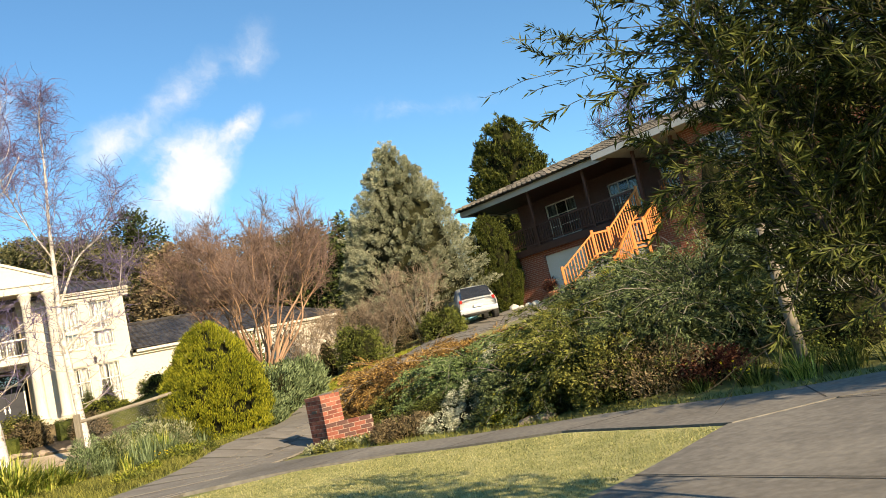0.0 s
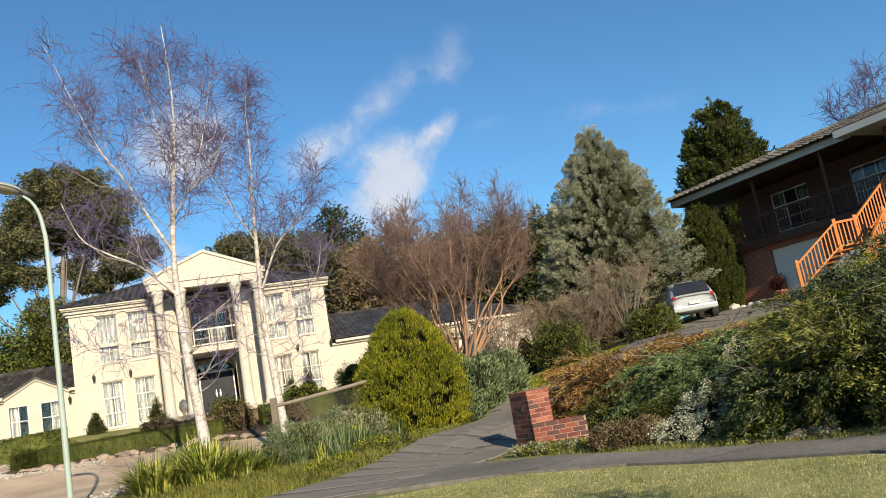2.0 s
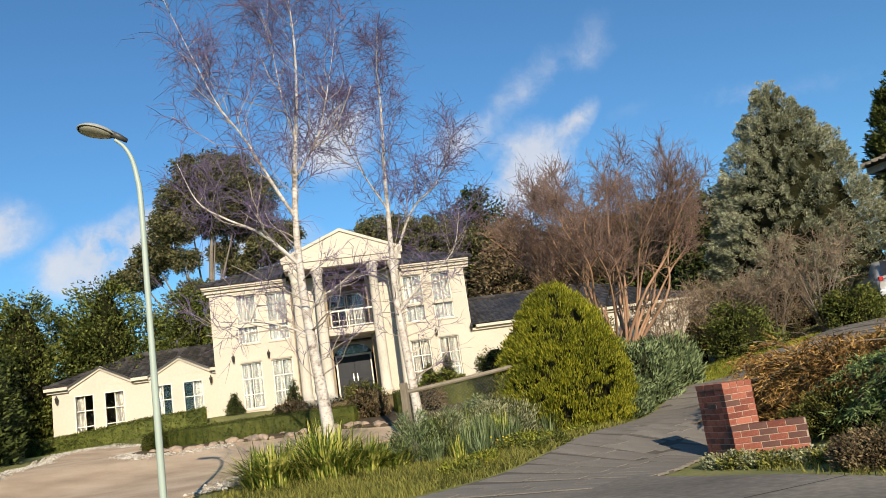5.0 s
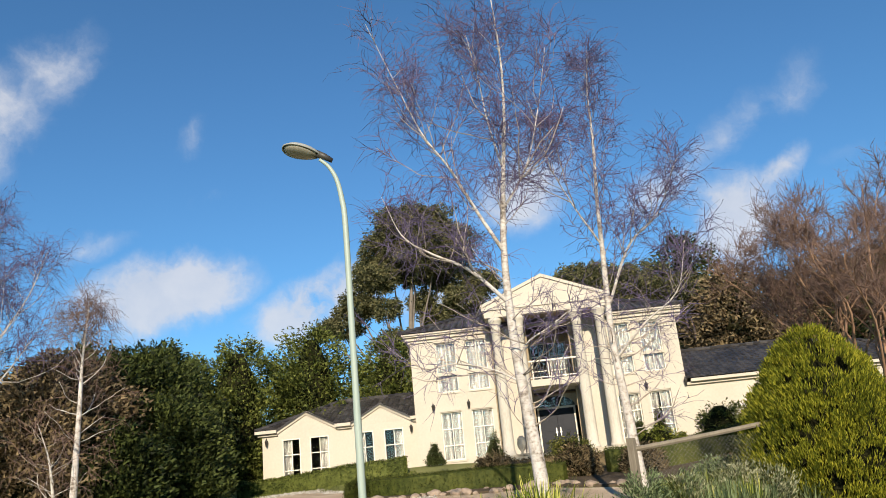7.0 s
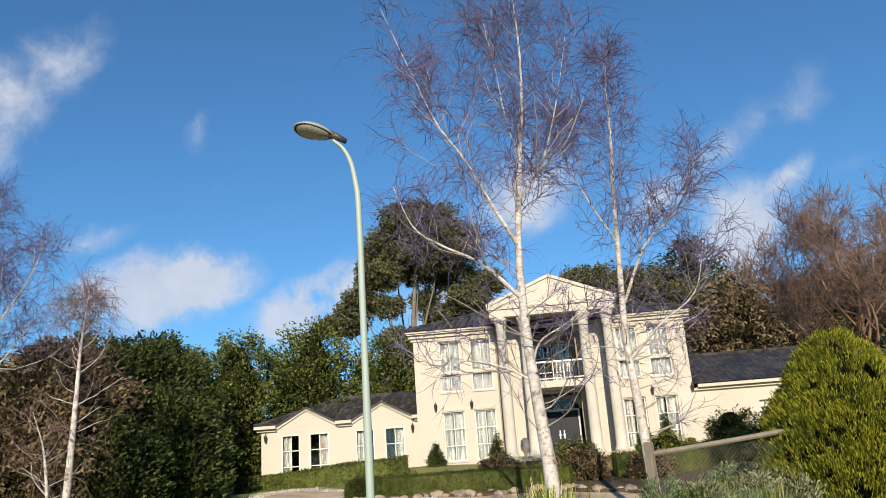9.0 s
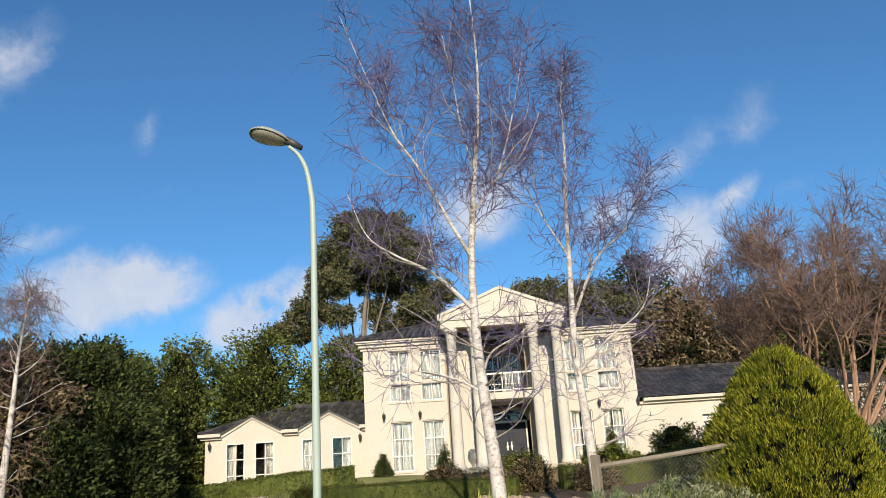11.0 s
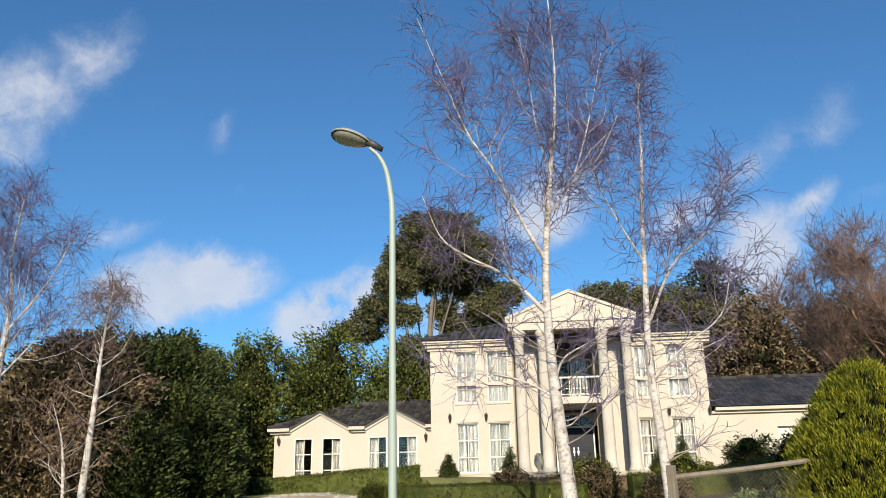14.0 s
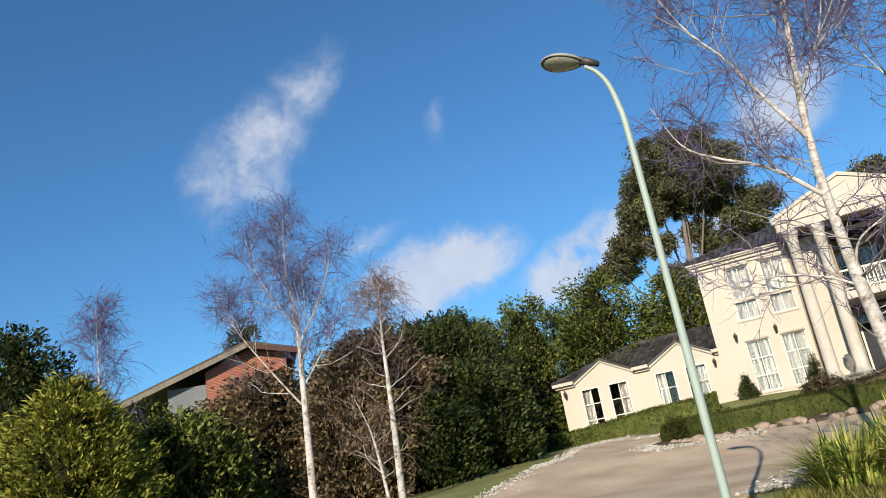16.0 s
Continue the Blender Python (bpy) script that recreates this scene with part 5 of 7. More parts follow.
A, B = np.array([0.05, 0.05, 0.0]), np.array([1.85, 2.45, 0.1])
ln = np.linalg.norm(B - A)
n = int(ln / 0.085)
for i in range(-18, n):
    for s in (1, -1):
        pts = []
        for j in range(19):
            k = (i + s * j + (0 if s == 1 else 18)) / n
            if 0 <= k <= 1:
                pts.append(A + (B - A) * k + np.array([0, 0, 0.05 + j * 0.078]))
        if len(pts) > 1:
            wires.append(tube(pts, [0.0013] * len(pts), 3))
tagged(part("chicken_wire", mesh_of("chicken_wire", *join(*wires), M["wire"]), None, fence), kind="stuff")
fp = thing("leaning_post", on_ground(4.9, 11.2), "pale weathered timber post with wire netting beside shrubs", "fence post")
part("post", mesh_of("post", *tube([(0.08, 0, -0.2), (0.04, 0.02, 1.0), (0.0, 0.05, 2.1)], [0.085, 0.08, 0.07], 8), M["grey_timber"], True), None, fp)
wires = []
for i in range(14):
    for s in (1, -1):
        pts = [np.array([(i + s * j * 0.5) * 0.09, 0.05, 0.9 + j * 0.08]) for j in range(15) if 0 <= (i + s * j * 0.5) * 0.09 <= 1.2]
        if len(pts) > 1:
            wires.append(tube(pts, [0.0025] * len(pts), 3))
part("wire_netting", mesh_of("wire_netting", *join(*wires), M["wire"]), None, fp)

# ---------------------------------------------------------------- parked car
car = thing("parked_car", pose(1.12, 31.9, gz(1.12, 32.8) - 0.02, 2.5, 1, 9), "silver hatchback car parked on the driveway, seen from behind", "car")


# stations from the rear (0) to the front: place, half width, sill, waist and roof heights
sec = [(0.0, 0.74, 0.42, 0.78, 0.9), (0.08, 0.82, 0.3, 0.86, 1.02), (0.35, 0.85, 0.26, 0.92, 1.28), (0.8, 0.86, 0.24, 0.93, 1.44), (1.6, 0.86, 0.22, 0.93, 1.48), (2.4, 0.86, 0.22, 0.92, 1.42), (3.0, 0.85, 0.22, 0.9, 1.1), (3.7, 0.82, 0.26, 0.85, 0.92), (4.05, 0.7, 0.36, 0.68, 0.72)]
v, f = [], []
for y, hw, zb, zs, zt in sec:
    rw = hw * (0.72 if zt > 1.0 else 0.9)
    v += [(-hw * 0.9, y, zb), (-hw, y, (zb + zs) / 2), (-hw * 0.98, y, zs), (-rw, y, zt - 0.06), (-rw * 0.7, y, zt), (rw * 0.7, y, zt), (rw, y, zt - 0.06), (hw * 0.98, y, zs), (hw, y, (zb + zs) / 2), (hw * 0.9, y, zb)]
for i in range(len(sec) - 1):
    for j in range(10):
        f.append((i * 10 + j, i * 10 + (j + 1) % 10, (i + 1) * 10 + (j + 1) % 10, (i + 1) * 10 + j))
f += [tuple(range(10)), tuple(len(v) - 10 + j for j in range(9, -1, -1))]
body = part("body", mesh_of("body", v, f, M["car_paint"], True), None, car)
sub = body.modifiers.new("round", "SUBSURF")
sub.levels = sub.render_levels = 2
part("rear_window", mesh_of("rear_window", [(-0.62, 0.02, 0.98), (0.62, 0.02, 0.98), (0.52, 0.42, 1.4), (-0.52, 0.42, 1.4), (-0.52, 0.2, 1.0), (0.52, 0.2, 1.0), (0.44, 0.56, 1.33), (-0.44, 0.56, 1.33)], [(0, 1, 2, 3), (4, 7, 6, 5), (0, 4, 5, 1), (1, 5, 6, 2), (2, 6, 7, 3), (3, 7, 4, 0)], M["car_glass"]), None, car)
for s in (-1, 1):
    part("side_window", mesh_of("side_window", [(s * 0.83, 0.75, 0.98), (s * 0.83, 2.6, 0.98), (s * 0.66, 2.2, 1.36), (s * 0.66, 0.95, 1.38), (s * 0.8, 0.75, 0.98), (s * 0.8, 2.6, 0.98), (s * 0.63, 2.2, 1.36), (s * 0.63, 0.95, 1.38)], [(0, 1, 2, 3), (7, 6, 5, 4), (0, 4, 5, 1), (1, 5, 6, 2), (2, 6, 7, 3), (3, 7, 4, 0)], M["car_glass"]), None, car)
    part("tail_light", boxes((s * 0.66 - 0.06, s * 0.66 + 0.06, 0.0, 0.12, 0.78, 0.94), bevel=0.02), M["red_lens"], car)
    for y in (0.75, 3.2):
        wheel = part("wheel", mesh_of("wheel", *tube([(s * 0.64, 0, 0), (s * 0.68, 0, 0), (s * 0.84, 0, 0), (s * 0.87, 0, 0)], [0.27, 0.31, 0.31, 0.27], 20), M["rubber"]), None, car)
        wheel.location = (0, y, 0.31)
        part("rim", mesh_of("rim", *tube([(s * 0.855, 0, 0), (s * 0.88, 0, 0)], [0.19, 0.17], 16), M["lamp_grey"]), None, wheel)
part("bumper", boxes((-0.78, 0.78, -0.06, 0.1, 0.36, 0.56), bevel=0.05), M["car_paint"], car)
part("number_plate", boxes((-0.19, 0.19, -0.075, -0.062, 0.6, 0.7)), M["white_paint"], car)

# ---------------------------------------------------------------- vegetation
def twigs(starts, heads, length, radius, rng, segs=4, wander=0.25, droop=0.0):
    """Many thin three-sided twigs at once. Returns the mesh and points along them."""
    n = len(starts)
    d = unit(heads)
    p = [np.asarray(starts, float)]
    L = (length * rng.uniform(0.5, 1.25, n))[:, None] / segs
    for i in range(segs):
        d = unit(d + rng.normal(size=(n, 3)) * wander + np.array([0, 0, -droop * (i + 1) / segs]))
        p.append(p[-1] + d * L)
    P = np.stack(p, 1)
    side = unit(np.cross(unit(heads), rng.normal(size=(n, 3))))
    oth = unit(np.cross(unit(heads), side))
    rad = np.linspace(1, 0.4, segs + 1)[None, :, None] * (radius if np.isscalar(radius) else np.asarray(radius)[:, None, None])
    ring = [side * math.cos(a) + oth * math.sin(a) for a in (0, 2.094, 4.189)]
    V = np.stack([P + rad * r[:, None] for r in ring], 2).reshape(-1, 3)
    m = (segs + 1) * 3
    f = []
    for i in range(segs):
        for j in range(3):
            a, b, c, e = i * 3 + j, i * 3 + (j + 1) % 3, (i + 1) * 3 + (j + 1) % 3, (i + 1) * 3 + j
            f += [(a, b, c), (a, c, e)]
    F = (np.arange(n)[:, None, None] * m + np.array(f)[None]).reshape(-1, 3)
    return (V, F), P


def sample_line(line, rng, n, lo=0.0, hi=1.0):
    k = np.sort(rng.uniform(lo, hi, n)) * (len(line) - 1)
    i = np.clip(k.astype(int), 0, len(line) - 2)
    t = (k - i)[:, None]
    return line[i] * (1 - t) + line[i + 1] * t, unit(line[i + 1] - line[i])


def bare_tree(name, base, trunks, rng, limbs, limb_len, twig_len, label, bark, twig_mat, category="tree", twig_n=9, sub_n=7, droop=0.5, spread=0.8, lift=0.7, lo=0.3, twig_r=0.0045, sub_r=0.011, third=0, branch_mat=None):
    """A leafless tree: given leading stems, wandering limbs, branchlets and fine twigs."""
    ob = thing(name, pose(*base), label, category)
    solid, branchlets, fine = [], [], []
    leaders = []
    for pts, r0, r1 in trunks:
        line = smooth_line(np.array(pts) - np.array(base), 22)
        solid.append(tube(line, r1 + (r0 - r1) * np.linspace(1, 0, 22) ** 1.35, 9))
        leaders.append((line, r0, r1))
    for k, piece in enumerate(solid):
        part("trunk" if k == 0 else "bough", mesh_of("trunk", *join(piece), bark, True), None, ob)
    total = sum(np.linalg.norm(np.diff(l, axis=0), axis=1).sum() for l, _, _ in leaders)
    limb_meshes = []
    for line, r0, r1 in leaders:
        ll = np.linalg.norm(np.diff(line, axis=0), axis=1).sum()
        n = max(3, int(limbs * ll / total))
        P, T = sample_line(line, rng, n, lo if r0 > 0.06 or name == "crape_myrtle" else 0.12, 0.97)
        for k, (p, t) in enumerate(zip(P, T)):
            hk = k / n
            a = rng.uniform(0, 2 * math.pi)
            out = np.array([math.cos(a), math.sin(a), 0]) * spread + t * lift + np.array([0, 0, 0.15])
            low = name == "birch_tree" and p[2] < 4.6
            out = out * [1, 1, 0.25] if low else out
            length = limb_len * (1.0 - 0.62 * hk) * rng.uniform(0.6, 1.2)
            rr = max(0.007, 0.018 * (1 - hk) * rng.uniform(0.6, 1.3))
            lp, lr = grow(rng, p, out, length, rr, up=0.1, bend=0.16, n=8)
            limb_meshes.append(tube(lp, lr, 5))
            sp, st = sample_line(lp, rng, sub_n if lp[-1][2] > 5.4 or name != "birch_tree" else 3, 0.3, 1.0)
            branchlets.append((sp, st))
        sp, st = sample_line(line, rng, sub_n * 2 if line[-1][2] > 5.6 else 4, 0.6, 1.0)
        branchlets.append((sp, st))
    if limb_meshes:
        tagged(part("branch_mass", mesh_of("branch_mass", *join(*limb_meshes), branch_mat or bark, True), None, ob), kind="stuff")
    S, T = np.concatenate([b[0] for b in branchlets]), np.concatenate([b[1] for b in branchlets])
    heads = T * 0.7 + rng.normal(size=S.shape) * 0.55 + np.array([0, 0, 0.2])
    mesh, P = twigs(S, heads, twig_len * 1.5, sub_r, rng, 4, 0.25, droop * 0.3)
    sets = [mesh]
    for _ in range(1 + third):
        k = rng.integers(1, P.shape[1], size=len(P) * twig_n)
        who = np.repeat(np.arange(len(P)), twig_n)
        start = P[who, k]
        tdir = unit(P[who, k] - P[who, k - 1])
        mesh, P2 = twigs(start, tdir + rng.normal(size=start.shape) * 0.6, twig_len, twig_r, rng, 2, 0.35, droop)
        sets.append(mesh)
    tagged(part("twig_mass", mesh_of("twig_mass", *join(*sets), twig_mat), None, ob), kind="stuff")
    return ob


def stem(rng, height, radius, lean=0.0, n=8):
    p = np.array([(lean * i / n + rng.normal() * 0.03, rng.normal() * 0.03, height * i / n) for i in range(n + 1)])
    return tube(p, np.linspace(radius, radius * 0.35, n + 1), 8)


def leafy_tree(name, x, y, top, label, profile, radius, mat, rng, clumps=500, per=45, clump=0.5, leaf=0.16, width=0.06, base=0.3, bark="grey_bark", trunk_r=0.18, category="tree", group="", rz=0.0, **kw):
    z = gz(x, y)
    ob = thing(name, pose(x, y, z, 0, 0, rz), label, category, group)
    h = top - z
    part("trunk", mesh_of("trunk", *stem(rng, h * 0.8, trunk_r), M[bark], True), None, ob)
    v, f = crown(rng, profile, radius, h - base, clumps, per, clump, leaf, width, base=base, **kw)
    part("crown", (foliage_mesh if kw.get("inner", 1) else mesh_of)("crown", v, f, M[mat]), None, ob)
    return ob


def shrub(name, x, y, radius, height, mat, label, rng, clumps=160, per=45, clump=0.22, leaf=0.07, width=0.03, profile=None, category="shrub", group="", lift=0.5, squash=1.0, rz=0.0, stems=5, z=None, **kw):
    ob = thing(name, pose(x, y, gz(x, y) if z is None else z, 0, 0, rz), label, category, group)
    st = [tube([(0, 0, -0.05), (RNG.uniform(-0.3, 0.3) * radius, RNG.uniform(-0.3, 0.3) * radius, height * 0.55)], [0.025, 0.012], 6) for _ in range(stems)]
    part("stems", mesh_of("stems", *join(*st), M["grey_bark"]), None, ob)
    profile = profile or (lambda t: math.sqrt(max(0.03, 1 - (2 * t - 0.75) ** 2 / 1.6)))
    v, f = crown(rng, profile, radius, height, clumps, per, clump, leaf, width, lift=lift, squash=squash, **kw)
    part("foliage", (foliage_mesh if kw.get("inner", 1) else mesh_of)("foliage", v, f, M[mat]), None, ob)
    return ob


def juniper(name, x, y, radius, height, mat, label, rng, branches=130, per=46, rz=0.0, z=None, spray=0.12, width=0.022, rise=0.35, arch=0.35, squash=1.0):
    """A spreading juniper: arching branches with feathery sprays along them."""
    ob = thing(name, pose(x, y, gz(x, y) if z is None else z, 0, 0, rz), label, "shrub")
    a = rng.uniform(0, 2 * math.pi, branches)
    el = rng.uniform(0.1, 1.0, branches)
    heads = np.stack([np.cos(a), np.sin(a) * squash, el * rise * 2.2], 1)
    starts = np.stack([np.cos(a) * radius * 0.15, np.sin(a) * radius * 0.15 * squash, np.full(branches, height * 0.15)], 1)
    mesh, P = twigs(starts, heads, radius * 1.0, 0.014, rng, 7, 0.09, arch)
    zc = P[:, :, 2]
    P[:, :, 2] = np.minimum(zc, height * (1 - 0.3 * (np.hypot(P[:, :, 0], P[:, :, 1]) / radius) ** 2)) .clip(0.03)
    tagged(part("branch_mass", mesh_of("branch_mass", *mesh, M["grey_bark"]), None, ob), kind="stuff")
    who = np.repeat(np.arange(branches), 8)
    k = rng.integers(2, P.shape[1] - 1, size=len(who))
    tan = unit(P[who, k + 1] - P[who, k])
    flank = unit(np.cross(tan, [0, 0, 1.0])) * np.where(rng.uniform(0, 1, len(who)) < 0.5, -1, 1)[:, None]
    mesh2, Q = twigs(P[who, k], tan + flank * rng.uniform(0.2, 0.8, len(who))[:, None] + np.array([0, 0, 0.12]), radius * 0.3, 0.005, rng, 4, 0.1, 0.15)
    pts, dirs = [], []
    for line, m in ((P[:, 2:], per), (Q, int(per * 0.72))):
        k = rng.uniform(0, line.shape[1] - 1.001, size=(len(line), m))
        i = k.astype(int)
        t = (k - i)[..., None]
        rows = np.arange(len(line))[:, None]
        pts.append((line[rows, i] * (1 - t) + line[rows, i + 1] * t).reshape(-1, 3))
        dirs.append(unit(line[rows, i + 1] - line[rows, i]).reshape(-1, 3))
    pts, dirs = np.concatenate(pts), np.concatenate(dirs)
    n = len(pts)
    pts = pts + rng.normal(size=(n, 3)) * np.array([0.025, 0.025, 0.018])
    lv = needles(pts, dirs + rng.normal(size=(n, 3)) * 0.42 + np.array([0, 0, 0.12]), spray * 0.85, width * 1.1, rng)
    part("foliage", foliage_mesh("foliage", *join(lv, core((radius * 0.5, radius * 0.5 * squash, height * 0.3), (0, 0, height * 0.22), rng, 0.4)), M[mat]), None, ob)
    return ob


def blade_tuft(name, x, y, radius, height, blades, mat, label, rng, width=0.022, group="", category="plant", z=None, spread=0.9):
    """A tuft of long arching blades."""
    ob = thing(name, pose(x, y, gz(x, y) if z is None else z), label, category, group)
    a = rng.uniform(0, 2 * math.pi, blades)
    r0 = rng.uniform(0, 0.45, blades) ** 0.7 * radius
    lean = rng.uniform(0.1, 1.0, blades) * spread
    h = height * rng.uniform(0.55, 1.15, blades)
    base = np.stack([np.cos(a) * r0, np.sin(a) * r0, np.full(blades, -0.03)], 1)
    out = np.stack([np.cos(a + rng.normal(size=blades) * 0.5), np.sin(a + rng.normal(size=blades) * 0.5), np.zeros(blades)], 1)
    side = np.stack([-out[:, 1], out[:, 0], np.zeros(blades)], 1)
    rows = []
    for k, wdt in ((0, 0.8), (0.35, 1.0), (0.7, 0.8), (1.0, 0.08)):
        reach = (lean * radius * 0.9 * (k ** 1.7))[:, None]
        zz = (h * (k - 0.38 * lean * k ** 2.6))[:, None]
        c = base + out * reach + np.array([0, 0, 1.0]) * zz
        w = width * wdt * 0.5
        rows += [c - side * w, c + side * w]
    V = np.stack(rows, 1).reshape(-1, 3)
    f = np.array([(0, 1, 3), (0, 3, 2), (2, 3, 5), (2, 5, 4), (4, 5, 7), (4, 7, 6)])
    F = (np.arange(blades)[:, None, None] * 8 + f[None]).reshape(-1, 3)
    tagged(part("leaf_mass", mesh_of("leaf_mass", V, F, M[mat]), None, ob), kind="stuff")
    return ob


def hedge(name, line, height, width, mat, label, rng, density=900, leaf=0.06, lw=0.035, core_on=True):
    """A clipped hedge following the ground along a line."""
    p = smooth_line([(*q, 0.0) for q in line], 40)
    p[:, 2] = ground_z(p[:, 0], p[:, 1])
    ob = thing(name, pose(*p[20]), label, "hedge")
    p = p - p[20]
    L = np.linalg.norm(np.diff(p, axis=0), axis=1).sum()
    n = int(density * L)
    k = rng.uniform(0, 38.999, n)
    i = k.astype(int)
    t = (k - i)[:, None]
    c = p[i] * (1 - t) + p[i + 1] * t
    tan = unit(p[i + 1] - p[i])
    side = unit(np.cross(tan, [0, 0, 1.0]))
    face = rng.uniform(0, 1, n)
    s = np.where(face < 0.4, rng.uniform(-1, 1, n), np.where(face < 0.7, 1.0, -1.0)) * width / 2
    z = np.where(face < 0.4, height, rng.uniform(0, 1, n) * height)
    bump = 1 + 0.07 * np.sin(k * 3.1) + 0.06 * rng.normal(size=n)
    pts = c + side * (s * bump)[:, None] + np.array([0, 0, 1.0]) * (z * (1 + 0.04 * rng.normal(size=n)))[:, None]
    dirs = side * np.sign(s)[:, None] * 0.6 + np.array([0, 0, 0.6]) + rng.normal(size=(n, 3)) * 0.5
    body = []
    for q in range(40):
        tq = unit(p[min(q + 1, 39)] - p[max(q - 1, 0)])
        sq = unit(np.cross(tq, [0, 0, 1.0]))
        w = width * 0.46 * (0.6 if q in (0, 39) else 1)
        body += [p[q] + sq * w + [0, 0, -0.1], p[q] + sq * w + [0, 0, height * 0.9], p[q] + sq * w * 0.8 + [0, 0, height * 0.97], p[q] - sq * w * 0.8 + [0, 0, height * 0.97], p[q] - sq * w + [0, 0, height * 0.9], p[q] - sq * w + [0, 0, -0.1]]
    bf = [(q * 6 + j, q * 6 + j + 1, q * 6 + 7 + j, q * 6 + 6 + j) for q in range(39) for j in range(5)] + [(0, 5, 4, 3, 2, 1), tuple(39 * 6 + j for j in range(6))]
    part("inner_growth", mesh_of("inner_growth", np.array(body), bf, M[mat]), None, ob)
    part("foliage", mesh_of("foliage", *leaves(pts, dirs, leaf, lw, rng), M[mat]), None, ob)
    return ob


def rocks(name, spots, size, mat, label, rng, group, flat=0.65):
    """Rounded stones lying on the ground, one thing each."""
    shapes = []
    for k in range(5):
        bm = bmesh.new()
        bmesh.ops.create_icosphere(bm, subdivisions=2, radius=1)
        for v in bm.verts:
            v.co *= 1 + 0.28 * noise.noise(v.co * 1.3 + Vector((k * 7, 0, 0)))
        me = bpy.data.meshes.new("stone")
        bm.to_mesh(me)
        bm.free()
        me.materials.append(M[mat])
        me.polygons.foreach_set("use_smooth", [k % 2 == 0] * len(me.polygons))
        shapes.append(me)
    for x, y in spots:
        s = size * rng.uniform(0.6, 1.3)
        ob = new(name, shapes[rng.integers(5)])
        ob.matrix_world = pose(x, y, gz(x, y) + s * flat * 0.4, 0, 0, rng.uniform(0, 360)) @ Matrix.Diagonal((s, s * rng.uniform(0.7, 1), s * flat, 1))
        tagged(ob, label, "rock", group)


def ico_stones(name, line, width, count, size, mat, label, rng):
    """A scatter of small pale stones, too many to count."""
    p = smooth_line([(*q, 0.0) for q in line], 40)
    k = rng.uniform(0, 38.99, count)
    i = k.astype(int)
    t = (k - i)[:, None]
    c = p[i] * (1 - t) + p[i + 1] * t
    tan = unit(p[i + 1] - p[i])
    c = c + np.cross(tan, [0, 0, 1.0]) * (rng.normal(size=count) * width * 0.4)[:, None]
    c[:, 2] = ground_z(c[:, 0], c[:, 1]) + 0.05
    o = np.array([(1, 0, 0), (-0.5, 0.87, 0), (-0.5, -0.87, 0), (0.1, 0.1, 0.75), (0, 0, -0.6)])
    a = rng.uniform(0, 6.28, count)
    R = np.stack([np.stack([np.cos(a), -np.sin(a), 0 * a], 1), np.stack([np.sin(a), np.cos(a), 0 * a], 1), np.stack([0 * a, 0 * a, 1 + 0 * a], 1)], 1)
    V = (np.einsum("nij,vj->nvi", R, o) * (size * rng.uniform(0.5, 1.3, count))[:, None, None] + c[:, None]).reshape(-1, 3)
    f = np.array([(0, 1, 3), (1, 2, 3), (2, 0, 3), (1, 0, 4), (2, 1, 4), (0, 2, 4)])
    F = (np.arange(count)[:, None, None] * 5 + f[None]).reshape(-1, 3)
    return tagged(new(name, mesh_of(name, V, F, M[mat])), label, "stones", kind="stuff")


cone_p = lambda t: max(0.03, (1 - t) ** 0.62 * min(1.0, 0.62 + t * 2.2))
egg_p = lambda t: max(0.03, math.sin(math.pi * min(1, (t * 0.86 + 0.1)) ** 0.8) ** 0.7)
dome_p = lambda t: math.sqrt(max(0.03, 1 - (t - 0.12) ** 2 / 0.79)) if t > 0.12 else 0.8 + t * 1.6
column_p = lambda t: max(0.05, min(1.0, 0.72 + t) * (1 - t ** 3.2) ** 0.6)
round_p = lambda t: math.sqrt(max(0.04, 1 - (2 * t - 1) ** 2))

R_ = lambda s: np.random.default_rng(s)

# the two birches before the cream house
b1 = (-11.42, 20.1, gz(-11.42, 20.1))
